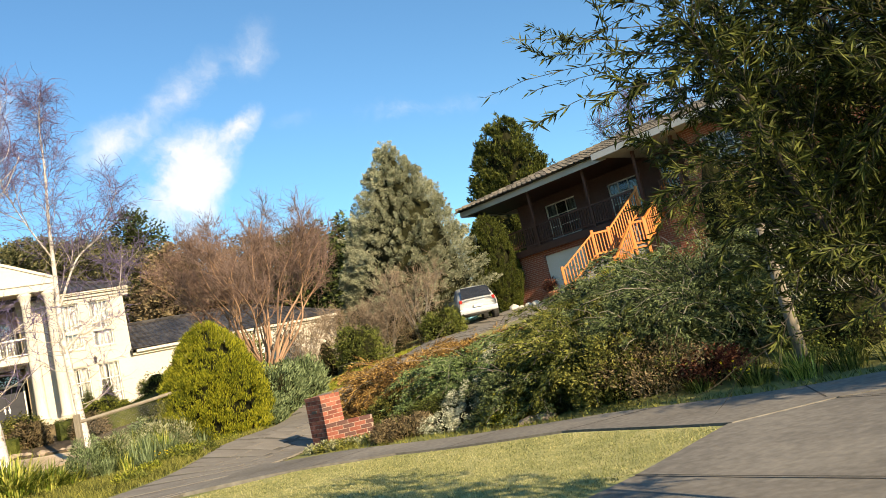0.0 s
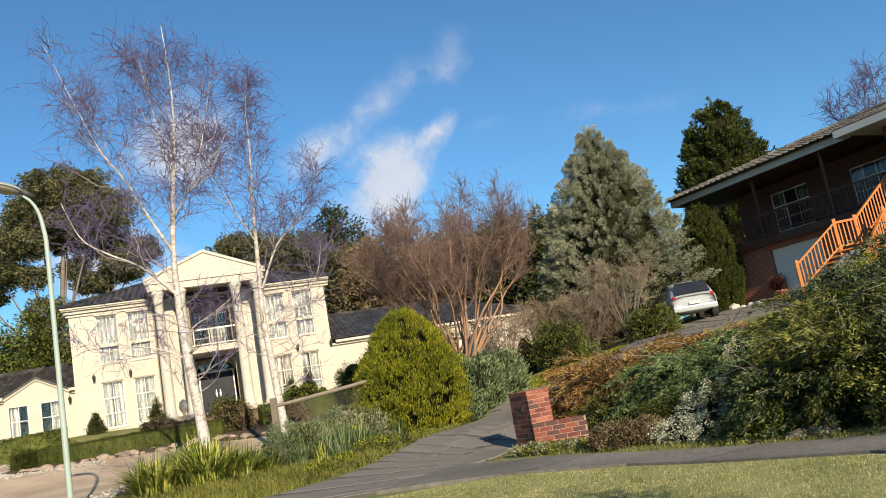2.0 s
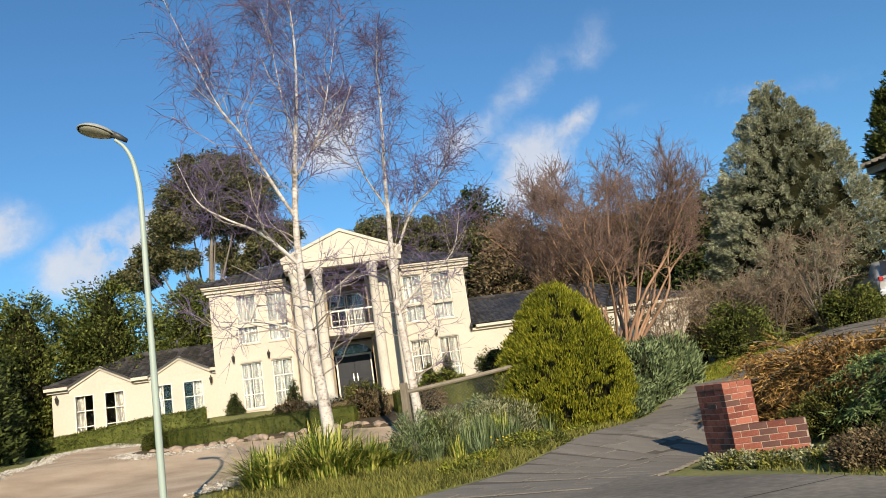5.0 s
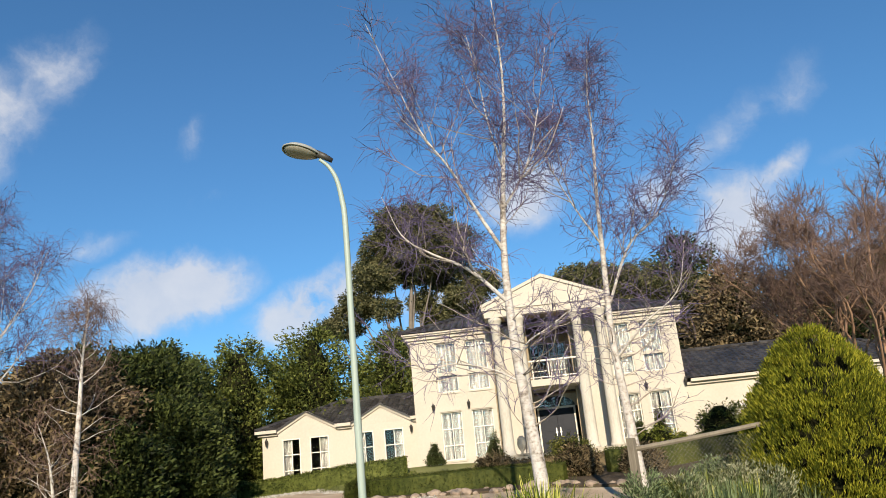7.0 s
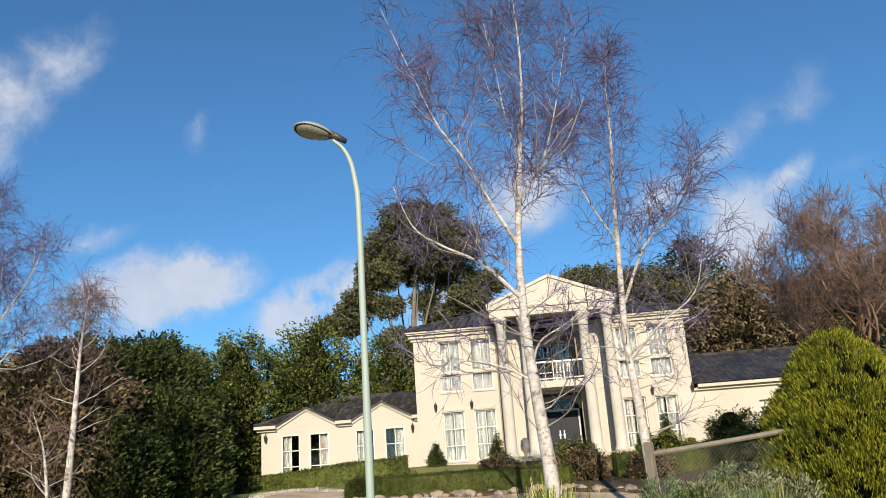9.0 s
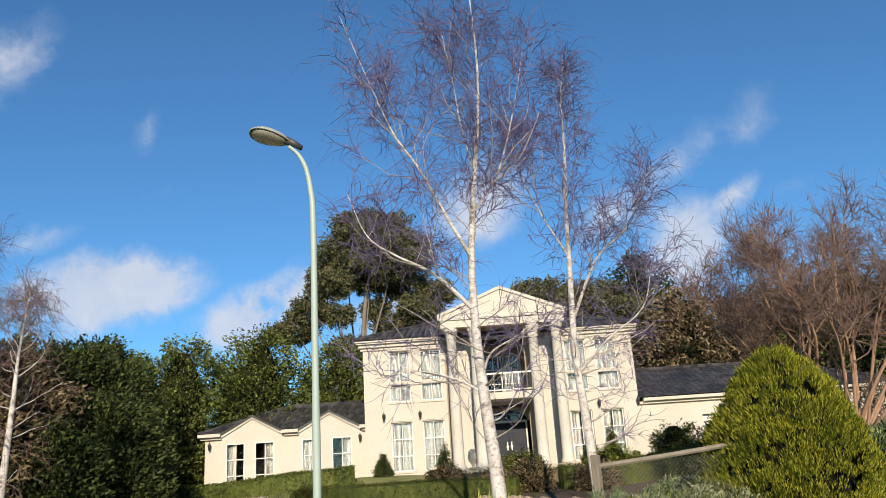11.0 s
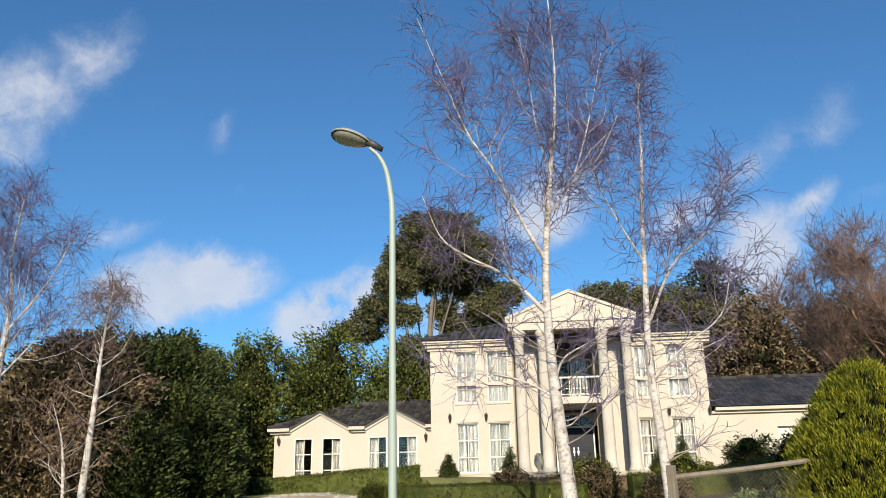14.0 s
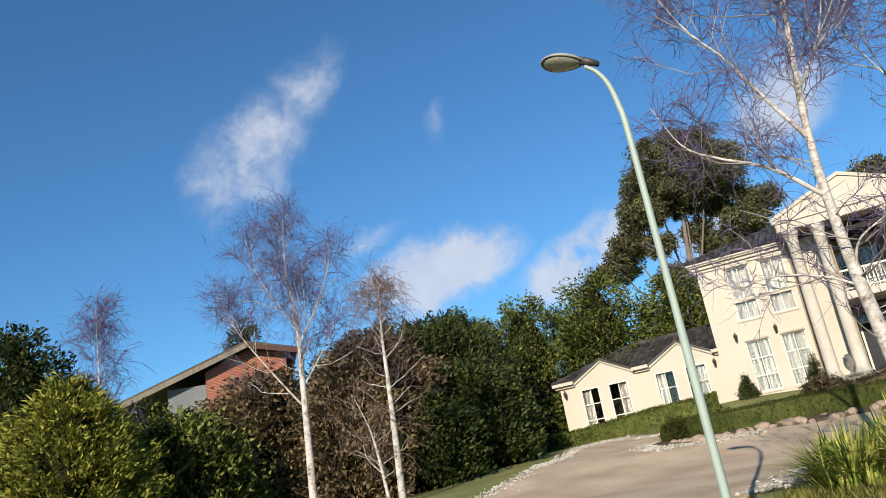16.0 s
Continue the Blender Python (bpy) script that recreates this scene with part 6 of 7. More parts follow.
bare_tree("birch_tree", b1, [
    ([(b1[0], b1[1], b1[2] - 0.2), (-11.46, 20.09, 1.56), (-11.56, 20.03, 3.0), (-11.63, 19.98, 4.38), (-11.62, 19.99, 6.02), (-11.48, 20.07, 7.62), (-11.32, 20.17, 9.05), (-11.24, 20.22, 10.56), (-11.29, 20.19, 12.4)], 0.165, 0.012),
    ([(-11.66, 19.95, 5.0), (-12.26, 19.57, 5.76), (-12.9, 19.1, 6.22), (-13.34, 18.75, 6.66), (-13.65, 18.53, 7.6)], 0.048, 0.008),
    ([(-11.62, 19.97, 6.1), (-12.01, 19.73, 7.03), (-12.41, 19.46, 8.08), (-12.83, 19.15, 8.95), (-13.19, 18.87, 10.12), (-13.7, 18.49, 11.9)], 0.046, 0.007),
    ([(-11.57, 20.02, 3.3), (-12.06, 19.7, 3.63), (-12.69, 19.26, 3.82), (-13.3, 18.78, 3.7)], 0.026, 0.008),
    ([(-11.6, 20.0, 3.5), (-11.29, 19.9, 4.02), (-10.79, 20.1, 4.32), (-10.2, 20.4, 4.75)], 0.03, 0.008),
    ([(-11.55, 20.05, 7.0), (-11.1, 20.5, 8.0), (-10.7, 20.7, 9.4), (-10.45, 20.9, 10.8)], 0.03, 0.006),
    ([(-11.45, 20.05, 8.0), (-11.9, 20.4, 9.3), (-12.1, 20.5, 10.6), (-12.3, 20.5, 11.8)], 0.028, 0.007)],
    R_(11), 130, 2.0, 0.55, "tall bare silver birch with white bark and purple twigs", M["birch_bark"], M["twig"], twig_n=5, sub_n=7, lo=0.17, twig_r=0.0066, droop=0.3, sub_r=0.0095, branch_mat=M["birch_limb"])
b2 = (-11.2, 24.0, gz(-11.2, 24.0))
bare_tree("birch_tree", b2, [
    ([(b2[0], b2[1], b2[2] - 0.2), (-11.26, 24.02, 1.47), (-11.35, 23.98, 3.25), (-11.41, 23.95, 4.58), (-11.33, 23.99, 6.51), (-11.27, 24.01, 7.97), (-11.15, 24.07, 9.64), (-11.1, 24.09, 11.08), (-10.94, 24.16, 12.2)], 0.145, 0.012),
    ([(-11.36, 23.97, 5.3), (-10.7, 24.2, 6.7), (-9.95, 24.5, 7.4), (-9.3, 24.7, 8.71)], 0.042, 0.01),
    ([(-11.38, 23.97, 4.0), (-10.6, 24.2, 4.75), (-9.8, 24.5, 5.4), (-9.45, 24.6, 6.57)], 0.038, 0.01),
    ([(-11.3, 24.0, 6.8), (-11.8, 23.7, 8.0), (-12.2, 23.5, 9.2), (-12.3, 23.4, 10.3)], 0.028, 0.008)],
    R_(12), 105, 1.75, 0.5, "bare silver birch behind a wire fence", M["birch_bark"], M["twig"], twig_n=5, sub_n=7, lo=0.17, twig_r=0.0072, droop=0.3, sub_r=0.0095, branch_mat=M["birch_limb"])
# birches by the tree belt
b3 = (-28.05, 16.2, gz(-28.05, 16.2))
bare_tree("birch_tree", b3, [
    ([(b3[0], b3[1], b3[2] - 0.2), (-28.02, 16.35, 4.81), (-27.99, 16.43, 7.19), (-28.04, 16.3, 8.94), (-27.99, 16.42, 10.9)], 0.14, 0.014),
    ([(-28.0, 16.4, 6.4), (-27.5, 17.3, 8.2), (-27.3, 17.8, 9.8)], 0.034, 0.01),
    ([(-28.0, 16.4, 7.0), (-28.4, 15.5, 8.8), (-28.5, 15.2, 10.2)], 0.032, 0.01),
    ([(-28.02, 16.33, 4.4), (-28.3, 15.4, 5.8), (-28.6, 14.6, 7.2), (-28.7, 14.2, 8.3)], 0.036, 0.01),
    ([(-28.02, 16.33, 5.0), (-27.8, 17.0, 6.0), (-27.6, 17.6, 7.0)], 0.034, 0.01)],
    R_(13), 95, 2.0, 0.6, "bare white birch standing before dark shrubs", M["birch_bark"], M["twig"], twig_n=6, sub_n=7, lo=0.3, twig_r=0.006, sub_r=0.009)
b4 = (-25.2, 17.75, gz(-25.2, 17.75))
bare_tree("birch_tree", b4, [
    ([(b4[0], b4[1], b4[2] - 0.2), (-25.13, 17.85, 4.12), (-25.11, 17.9, 5.99), (-25.05, 18.02, 7.6)], 0.12, 0.012),
    ([(b4[0] - 0.3, b4[1] - 0.25, b4[2]), (-25.55, 17.3, 3.0), (-25.75, 17.0, 4.2)], 0.06, 0.01)],
    R_(14), 60, 1.5, 0.6, "slender bare birch with weeping brown twigs", M["birch_bark"], M["mauve_twig"], twig_n=5, sub_n=6, lo=0.25, droop=1.0, twig_r=0.006, sub_r=0.009)
b5 = (-33.5, 11.2, gz(-33.5, 11.2))
bare_tree("birch_tree", b5, [([(b5[0], b5[1], b5[2] - 0.2), (-33.5, 11.2, 5.0), (-33.45, 11.25, 9.4)], 0.1, 0.012)],
          R_(15), 34, 1.4, 0.6, "small bare birch above dark shrubs", M["birch_bark"], M["twig"], twig_n=8, sub_n=7, lo=0.35, twig_r=0.007)

# crape myrtle with many stems
cb = (-6.3, 27.2, gz(-6.3, 27.2))
rc = R_(21)
stems = []
for k in range(24):
    a = 2 * math.pi * k / 24 * 5 + rc.uniform(-0.2, 0.2)
    reach = 0.5 + 3.1 * math.sqrt((k + 0.5) / 24)
    hgt = 6.7 * math.sqrt(1 - (reach / 5.0) ** 2) * rc.uniform(0.93, 1.04)
    c_, s_ = math.cos(a), math.sin(a)
    knee = [rc.normal(size=2) * 0.2 * q for q in (0.4, 1.0, 1.2)]
    stems.append(([(cb[0] + c_ * 0.15, cb[1] + s_ * 0.15, cb[2] - 0.1), (cb[0] + c_ * 0.28 + knee[0][0], cb[1] + s_ * 0.28 + knee[0][1], cb[2] + 1.0), (cb[0] + c_ * reach * 0.4 + knee[1][0], cb[1] + s_ * reach * 0.4 + knee[1][1], cb[2] + hgt * 0.45), (cb[0] + c_ * reach * 0.62 - knee[1][0], cb[1] + s_ * reach * 0.62 - knee[1][1], cb[2] + hgt * 0.66), (cb[0] + c_ * reach * 0.86 + knee[2][0], cb[1] + s_ * reach * 0.86 + knee[2][1], cb[2] + hgt * 0.85), (cb[0] + c_ * reach, cb[1] + s_ * reach, cb[2] + hgt)], rc.uniform(0.042, 0.072), 0.008))
bare_tree("crape_myrtle", cb, stems, R_(22), 360, 1.3, 0.36, "wide leafless many-stemmed tree with smooth orange-brown bark", M["brown_bark"], M["mauve_twig"], twig_n=5, sub_n=7, lo=0.46, droop=-0.2, twig_r=0.0062, sub_r=0.009, spread=1.0, lift=0.6, branch_mat=M["rust_twig"])

# clipped golden cypress and the conifers
leafy_tree("golden_cypress", -6.75, 22.63, 3.72, "dense clipped golden-green cypress bush", lambda t: max(0.04, min(1.0, 0.84 + 0.6 * t) * (1 - max(0, (t - 0.22) / 0.78) ** 1.75) ** 0.72), 1.45, "leaf_gold", R_(31), 1500, 44, 0.12, 0.095, 0.022, base=0.08, lift=2.0, uneven=0.07, depth=0.1, inner=0.76, trunk_r=0.1)
conifer("silver_conifer", -1.4, 37.2, 11.75, "broad silvery grey-green conifer of conical shape", lambda t: max(0.04, (1 - t ** 1.6) ** 0.82 * min(1.0, 0.82 + t * 1.2)), 3.5, "leaf_silver", R_(32), base=0.35, sprays=1500, per=125, length=0.8, girth=0.14, leaf=0.095, width=0.033, lift=0.2, uneven=0.12, inner=0.75)
conifer("column_cypress", 2.35, 37.3, 7.2, "dark olive columnar cypress beside the garage", column_p, 1.14, "leaf_cypress", R_(33), base=0.1, trunk_r=0.1, sprays=800, per=70, length=0.5, girth=0.07, leaf=0.1, width=0.03, lift=2.2, uneven=0.07, inner=0.72)
conifer("dark_cypress", 5.5, 51.6, 15.6, "tall dark green conifer behind the roof", column_p, 2.7, "leaf_cypress", R_(34), base=0.5, sprays=750, per=60, length=1.3, girth=0.26, leaf=0.22, width=0.085, lift=0.9, uneven=0.16, inner=0.72)
bt = (15.2, 54.5, gz(15.2, 54.5))
bare_tree("bare_tree", bt, [([(bt[0], bt[1], bt[2] - 0.2), (15.2, 54.5, bt[2] + 5), (15.3, 54.5, bt[2] + 8), (15.2, 54.6, 16.0)], 0.22, 0.02)] + [([(15.2, 54.5, bt[2] + 5.5), (15.2 + dx * 0.5, 54.5 + dy * 0.5, bt[2] + 8), (15.2 + dx, 54.5 + dy, 14.5)], 0.09, 0.015) for dx, dy in ((-3, 0.5), (3, -0.5), (-1.5, -1.5), (1.5, 1.5))], R_(35), 60, 1.9, 0.7, "rounded bare tree behind the brick house", M["grey_bark"], M["twig"], twig_n=5, sub_n=6, lo=0.45, droop=0.0, twig_r=0.012, sub_r=0.02)

# eucalypts and belts beyond the houses
re = R_(41)


def eucalypt(x, y, top, spots, label, rng):
    """A tall gum: pale stems that fork, and separate rounded leaf masses."""
    z = gz(x, y)
    ob = thing("eucalyptus", pose(x, y, z), label, "tree")
    st, lv = [], []
    for dx, dy, dz, r, hh in spots:
        tip = np.array([dx, dy, dz - z])
        thick = 0.32 if not st else 0.13
        st.append(tube(smooth_line([(0, 0, -0.2), (dx * 0.2, dy * 0.2, tip[2] * 0.45), (dx * 0.75, dy * 0.75, tip[2] * 0.8), tip], 12), np.linspace(thick, 0.04, 12), 7))
        v, f = crown(rng, round_p, r, hh, int(34 * r * r + 26 * r), 42, 0.5, 0.27, 0.075, lift=-0.15, base=0, uneven=0.3, depth=0.5, outward=0.6, inner=0.4 if r > 2.2 else 0)
        lv.append((v + tip - [0, 0, hh * 0.5], f))
    for k, piece in enumerate(st):
        part("trunk" if k == 0 else "bough", mesh_of("trunk", *join(piece), M["grey_bark"], True), None, ob)
    part("crown", mesh_of("crown", *join(*lv), M["leaf_eucalypt"]), None, ob)


side = np.array([0.759, 0.651])
GUM = [(1.2, 24.0, 3.4, 4.4), (-0.9, 21.8, 2.9, 4.2), (3.2, 21.9, 3.0, 4.4), (1.2, 20.6, 2.9, 3.4), (4.7, 19.6, 1.9, 2.8), (-2.4, 19.4, 1.7, 2.4), (-4.1, 17.4, 1.6, 2.2), (-5.4, 15.9, 1.5, 2.0), (-6.8, 15.2, 0.9, 1.2), (5.4, 17.2, 1.9, 2.4), (3.0, 16.0, 1.4, 1.7), (-0.9, 13.8, 1.3, 1.6), (7.2, 18.6, 1.3, 1.6), (1.6, 17.6, 1.2, 1.8), (-1.6, 16.6, 1.0, 1.6)]
eucalypt(-48.0, 58.8, 26.5, [(*(side * u + np.array([-side[1], side[0]]) * 1.3 * math.sin(2.1 * k)), zc, r, hh) for k, (u, zc, r, hh) in enumerate(GUM)], "tall eucalyptus with open rounded leaf masses", R_(42))
eucalypt(-31.5, 65, 18, [(-1.5, -0.6, 15.6, 3.0, 4.5), (2.2, 1.2, 15.0, 3.0, 4.4), (5.5, 2.4, 13.6, 2.6, 4.0), (-4.6, -2.0, 14.0, 2.4, 3.8)], "domed eucalyptus behind the cream house", R_(43))
belt = [(-41.5, 35.8, 10.7, 3.2, "leaf_green"), (-39.0, 39.5, 11.4, 3.0, "leaf_green"), (-36.0, 43.0, 10.6, 2.8, "leaf_green"), (-33.0, 46.5, 10.2, 2.6, "leaf_green"), (-38.8, 29.0, 9.3, 2.7, "leaf_dark"), (-36.0, 26.2, 8.4, 2.5, "leaf_dark"), (-34.4, 23.3, 8.2, 2.3, "leaf_dark"), (-32.6, 20.9, 7.4, 2.3, "leaf_brown"),
        (-42.5, 31.5, 10.4, 3.0, "leaf_green"), (-40.0, 24.5, 8.8, 2.8, "leaf_dark"), (-31.4, 24.6, 5.6, 1.9, "leaf_dark"), (-35.2, 27.0, 6.4, 1.8, "leaf_green")]
for i, (x, y, top, r, mt) in enumerate(belt):
    leafy_tree("belt_tree", x, y, top, "dense dark evergreen tree in the belt beside the drive" if mt == "leaf_dark" else ("brown drooping shrub tree in the belt" if mt == "leaf_brown" else "leafy green tree in the belt beside the house"), dome_p, r, mt, R_(50 + i), 430, 62, 0.62, 0.2, 0.07, base=0.1, lift=0.5, uneven=0.42, depth=0.42, inner=0.48, group="trees of the belt")
back = [(-20.5, 53.4, 15.2, 2.2, "leaf_dark", column_p), (-16.5, 50.0, 11.4, 3.2, "leaf_brown", dome_p), (-12.0, 49.5, 10.6, 3.4, "leaf_brown", dome_p), (-8.0, 47.0, 10.2, 3.2, "leaf_dark", dome_p), (-4.6, 44.0, 9.6, 2.6, "leaf_dark", dome_p), (-22.5, 56.5, 12.0, 2.8, "leaf_eucalypt", dome_p)]
for i, (x, y, top, r, mt, pf) in enumerate(back):
    x, y, top, r = -2 + (x + 2) * 1.32, 5 + (y - 5) * 1.32, 1.4 + (top - 1.4) * 1.32, r * 1.3
    leafy_tree("background_tree", x, y, top, "dark tree behind the garage wing" if mt != "leaf_brown" else "brownish tree behind the garage wing", pf, r, mt, R_(70 + i), 420, 46, 0.8, 0.34, 0.1, base=0.2, lift=0.3, uneven=0.32, depth=0.42, inner=0.5, group="trees behind the houses")

# thicket by the red-roofed house
leafy_tree("golden_shrub", -27.6, 9.5, 5.8, "tall yellow-green bamboo-like shrub", egg_p, 1.75, "leaf_lime", R_(81), 620, 46, 0.3, 0.17, 0.036, base=0.05, lift=0.6, uneven=0.25, depth=0.4, inner=0.6, trunk_r=0.06)
for i, (x, y, top, r, mt, lb) in enumerate([(-35.8, 9.0, 9.2, 2.6, "leaf_dark", "dark evergreen tree at the edge of the garden"), (-30.2, 12.9, 4.9, 2.1, "leaf_green", "glossy green laurel shrub"), (-32.6, 16.6, 6.5, 2.3, "leaf_brown", "tangled brown shrub beside a birch"), (-30.0, 18.8, 6.0, 1.9, "leaf_brown", "tangled brown shrub beside a birch"), (-38.5, 13.5, 6.4, 2.2, "leaf_green", "green shrub before the brick house"), (-33.4, 14.2, 4.6, 1.9, "leaf_green", "glossy green laurel shrub"), (-58.0, 24.5, 14.6, 1.9, "leaf_dark", "dark conifer behind the gabled house"), (-29.5, 21.3, 4.4, 1.7, "leaf_dark", "dark low shrub under the trees"), (-31.5, 6.0, 5.0, 2.2, "leaf_dark", "dark evergreen shrub beside the lawn")]):
    leafy_tree("thicket_shrub", x, y, top, lb, dome_p, r, mt, R_(90 + i), 380, 46, 0.48, 0.18, 0.065, base=0.05, lift=0.5, uneven=0.34, depth=0.4, inner=0.5, group="thicket", trunk_r=0.08, category="shrub")

# garden before the cream house
hedge("box_hedge", [(-20.9, 25.3), (-19.6, 25.5), (-18.3, 26.3), (-17.2, 27.2), (-16.0, 28.6)], 0.56, 1.0, "leaf_cypress", "dark clipped box hedge along the garden bed", R_(101), 1500, 0.045, 0.026)
hedge("box_hedge", [(-21.4, 26.4), (-21.6, 28.0), (-20.9, 29.6), (-19.6, 30.8)], 0.42, 1.0, "leaf_cypress", "dark clipped box hedge curving up behind the first", R_(108), 1200, 0.05, 0.028)
hedge("box_hedge", [(-15.6, 30.6), (-14.2, 31.4), (-12.8, 32.4), (-11.6, 33.6)], 0.75, 1.2, "leaf_cypress", "dark clipped box hedge towards the garage", R_(109), 1200, 0.05, 0.028)
hedge("red_hedge", [(-20.6, 31.4), (-19.0, 31.6), (-17.4, 32.0), (-15.8, 32.9)], 0.6, 1.3, "leaf_brown", "reddish-brown low hedge behind the box hedge", R_(102), 1200, 0.06, 0.025)
hedge("laurel_hedge", [(-34.8, 30.7), (-33.0, 31.5), (-31.2, 32.2), (-29.5, 33.4), (-28.0, 34.9)], 0.75, 0.95, "leaf_green", "light green leafy hedge under the windows", R_(103), 1100, 0.09, 0.05)
shrub("box_ball", -21.15, 24.85, 0.42, 0.62, "leaf_cypress", "clipped box ball at the end of the hedge", R_(129), 260, 30, 0.09, 0.045, 0.025, uneven=0.04, depth=0.06, inner=0.85)
rr = R_(104)
rocks("garden_stone", [(x + rr.normal() * 0.12, y + rr.normal() * 0.12) for x, y, _ in smooth_line([(-20.8, 24.2, 0), (-19.7, 24.3, 0), (-18.7, 25.3, 0), (-17.5, 25.9, 0), (-16.4, 27.0, 0), (-15.4, 27.9, 0), (-13.8, 28.5, 0)], 46)], 0.17, "rock", "rounded brown garden stone edging the bed", rr, "stones edging the bed")
ico_stones("pebbles", [(-22.3, 25.0), (-21.7, 24.0), (-20.6, 23.5), (-19.3, 24.2), (-18.2, 25.0)], 0.5, 1300, 0.035, "pebble", "pale pebbles along the edge of the bed", R_(105))
ico_stones("pebbles", [(-12.4, 17.2), (-12.9, 19.0), (-13.4, 20.6), (-13.2, 22.6)], 0.5, 600, 0.05, "pebble", "pale pebbles along the forecourt edge", R_(106))
ico_stones("pebbles", [(-21.3, 16.2), (-23.9, 21.2), (-26.6, 24.6), (-29.8, 28.4), (-29.0, 30.4), (-26.0, 30.1)], 0.5, 2400, 0.042, "pebble", "pale stones edging the forecourt", R_(107))
for i, (x, y, r, h, mt, lb) in enumerate([(-17.6, 31.9, 0.8, 1.2, "leaf_olive", "yellow-green shrub in the garden bed"), (-14.6, 32.6, 0.9, 1.2, "leaf_bright", "yellow-green shrub in the garden bed"), (-13.2, 35.0, 0.8, 1.5, "leaf_green", "green shrub in the garden bed"), (-20.5, 31.2, 0.7, 0.9, "leaf_brown", "brown seed-headed plant in the garden bed"), (-16.0, 29.4, 0.6, 0.9, "leaf_brown", "brown seed-headed plant in the garden bed"), (-14.2, 30.4, 0.6, 0.8, "leaf_brown", "brown seed-headed plant in the garden bed"), (-11.0, 33.0, 0.9, 1.2, "leaf_green", "green shrub in the garden bed"), (-9.4, 35.5, 0.9, 1.9, "leaf_green", "leafy green shrub by the garage")]):
    shrub("garden_shrub", x, y, r, h, mt, lb, R_(110 + i), 110, 36, 0.2, 0.11, 0.045)
for i, (x, y, h) in enumerate([(-25.3, 38.2, 1.5), (-27.7, 36.6, 1.1), (-18.6, 42.0, 1.6), (-19.4, 41.4, 1.2)]):
    leafy_tree("potted_conifer", x, y, gz(x, y) + h, "small dark conifer against the house wall", lambda t: max(0.05, 1 - t), 0.42, "leaf_dark", R_(120 + i), 120, 30, 0.12, 0.09, 0.03, base=0.05, trunk_r=0.03, inner=0.6, category="shrub")
st = thing("garden_urn", pose(-22.6, 36.4, gz(-22.6, 36.4)) @ Matrix.Scale(0.62, 4), "pale weathered stone urn on a pedestal", "urn")
part("pedestal", boxes((-0.32, 0.32, -0.32, 0.32, -0.1, 0.12), (-0.24, 0.24, -0.24, 0.24, 0.12, 0.9), (-0.34, 0.34, -0.34, 0.34, 0.9, 1.02), bevel=0.02), M["statue"], st)
part("urn", revolve([(0.16, 1.02), (0.1, 1.1), (0.12, 1.2), (0.3, 1.45), (0.34, 1.75), (0.27, 1.95), (0.31, 2.05), (0.2, 2.12), (0.12, 2.25)], 16), M["statue"], st)

# verge by the drive and the fence
rt = R_(130)
for i, (x, y, r, h, n) in enumerate([(-11.1, 17.6, 1.0, 1.1, 300), (-10.2, 18.1, 1.05, 1.25, 340), (-9.6, 18.5, 0.8, 0.9, 220), (-10.9, 18.9, 0.9, 1.3, 240), (-9.2, 18.8, 0.6, 0.7, 160), (-11.9, 18.4, 0.7, 0.9, 160)]):
    blade_tuft("strap_plant", x, y, r, h * 0.86, int(n * 1.6), "strap",  "clump of arching yellow-green strap leaves", R_(131 + i), 0.028, "strap plants at the fence", spread=1.5)
for i in range(26):
    k = i / 26
    x, y = -8.7 + 1.7 * rt.uniform(0, 1) - 0.2 * k, 18.9 + 2.8 * rt.uniform(0, 1)
    blade_tuft("grass_tuft", x, y, 0.35, rt.uniform(0.35, 0.95), 190, "leaf_bluegreen" if i % 5 else "strap", "tall blue-green grass tuft along the wire fence", R_(150 + i), 0.016, "grass tufts along the fence")
for i in range(8):
    x, y = -8.2 + 2.2 * i / 8 + rt.normal() * 0.2, 23.2 + rt.normal() * 0.5
    shrub("verge_shrub", x - 1.2, y + 1.2, 0.6, 0.8, "leaf_green" if i % 2 else "leaf_bluegreen", "leafy green shrub behind the fence", R_(180 + i), 80, 34, 0.18, 0.1, 0.04)
for i in range(22):
    x, y = -8.9 + 2.0 * rt.uniform(0, 1), 20.3 + 2.6 * rt.uniform(0, 1)
    blade_tuft("grass_tuft", x, y, 0.4, rt.uniform(0.6, 1.15), 170, ("leaf_bluegreen", "leaf_green", "leaf_bluegreen", "leaf_olive", "strap")[i % 5], "tall blue-green grass tuft behind the wire fence", R_(600 + i), 0.018, "grass tufts along the fence", spread=1.2)
for i in range(16):
    x, y = -7.7 + 1.6 * rt.uniform(0, 1), 17.6 + 4.2 * rt.uniform(0, 1)
    if x < -6.6 + (y - 17.6) * 0.2:
        shrub("verge_weed", x, y, rt.uniform(0.15, 0.32), rt.uniform(0.12, 0.3), "leaf_bright" if i % 2 else "leaf_green", "low leafy weeds beside the driveway", R_(640 + i), 40, 18, 0.08, 0.06, 0.03, group="weeds beside the driveway", inner=0, stems=2)
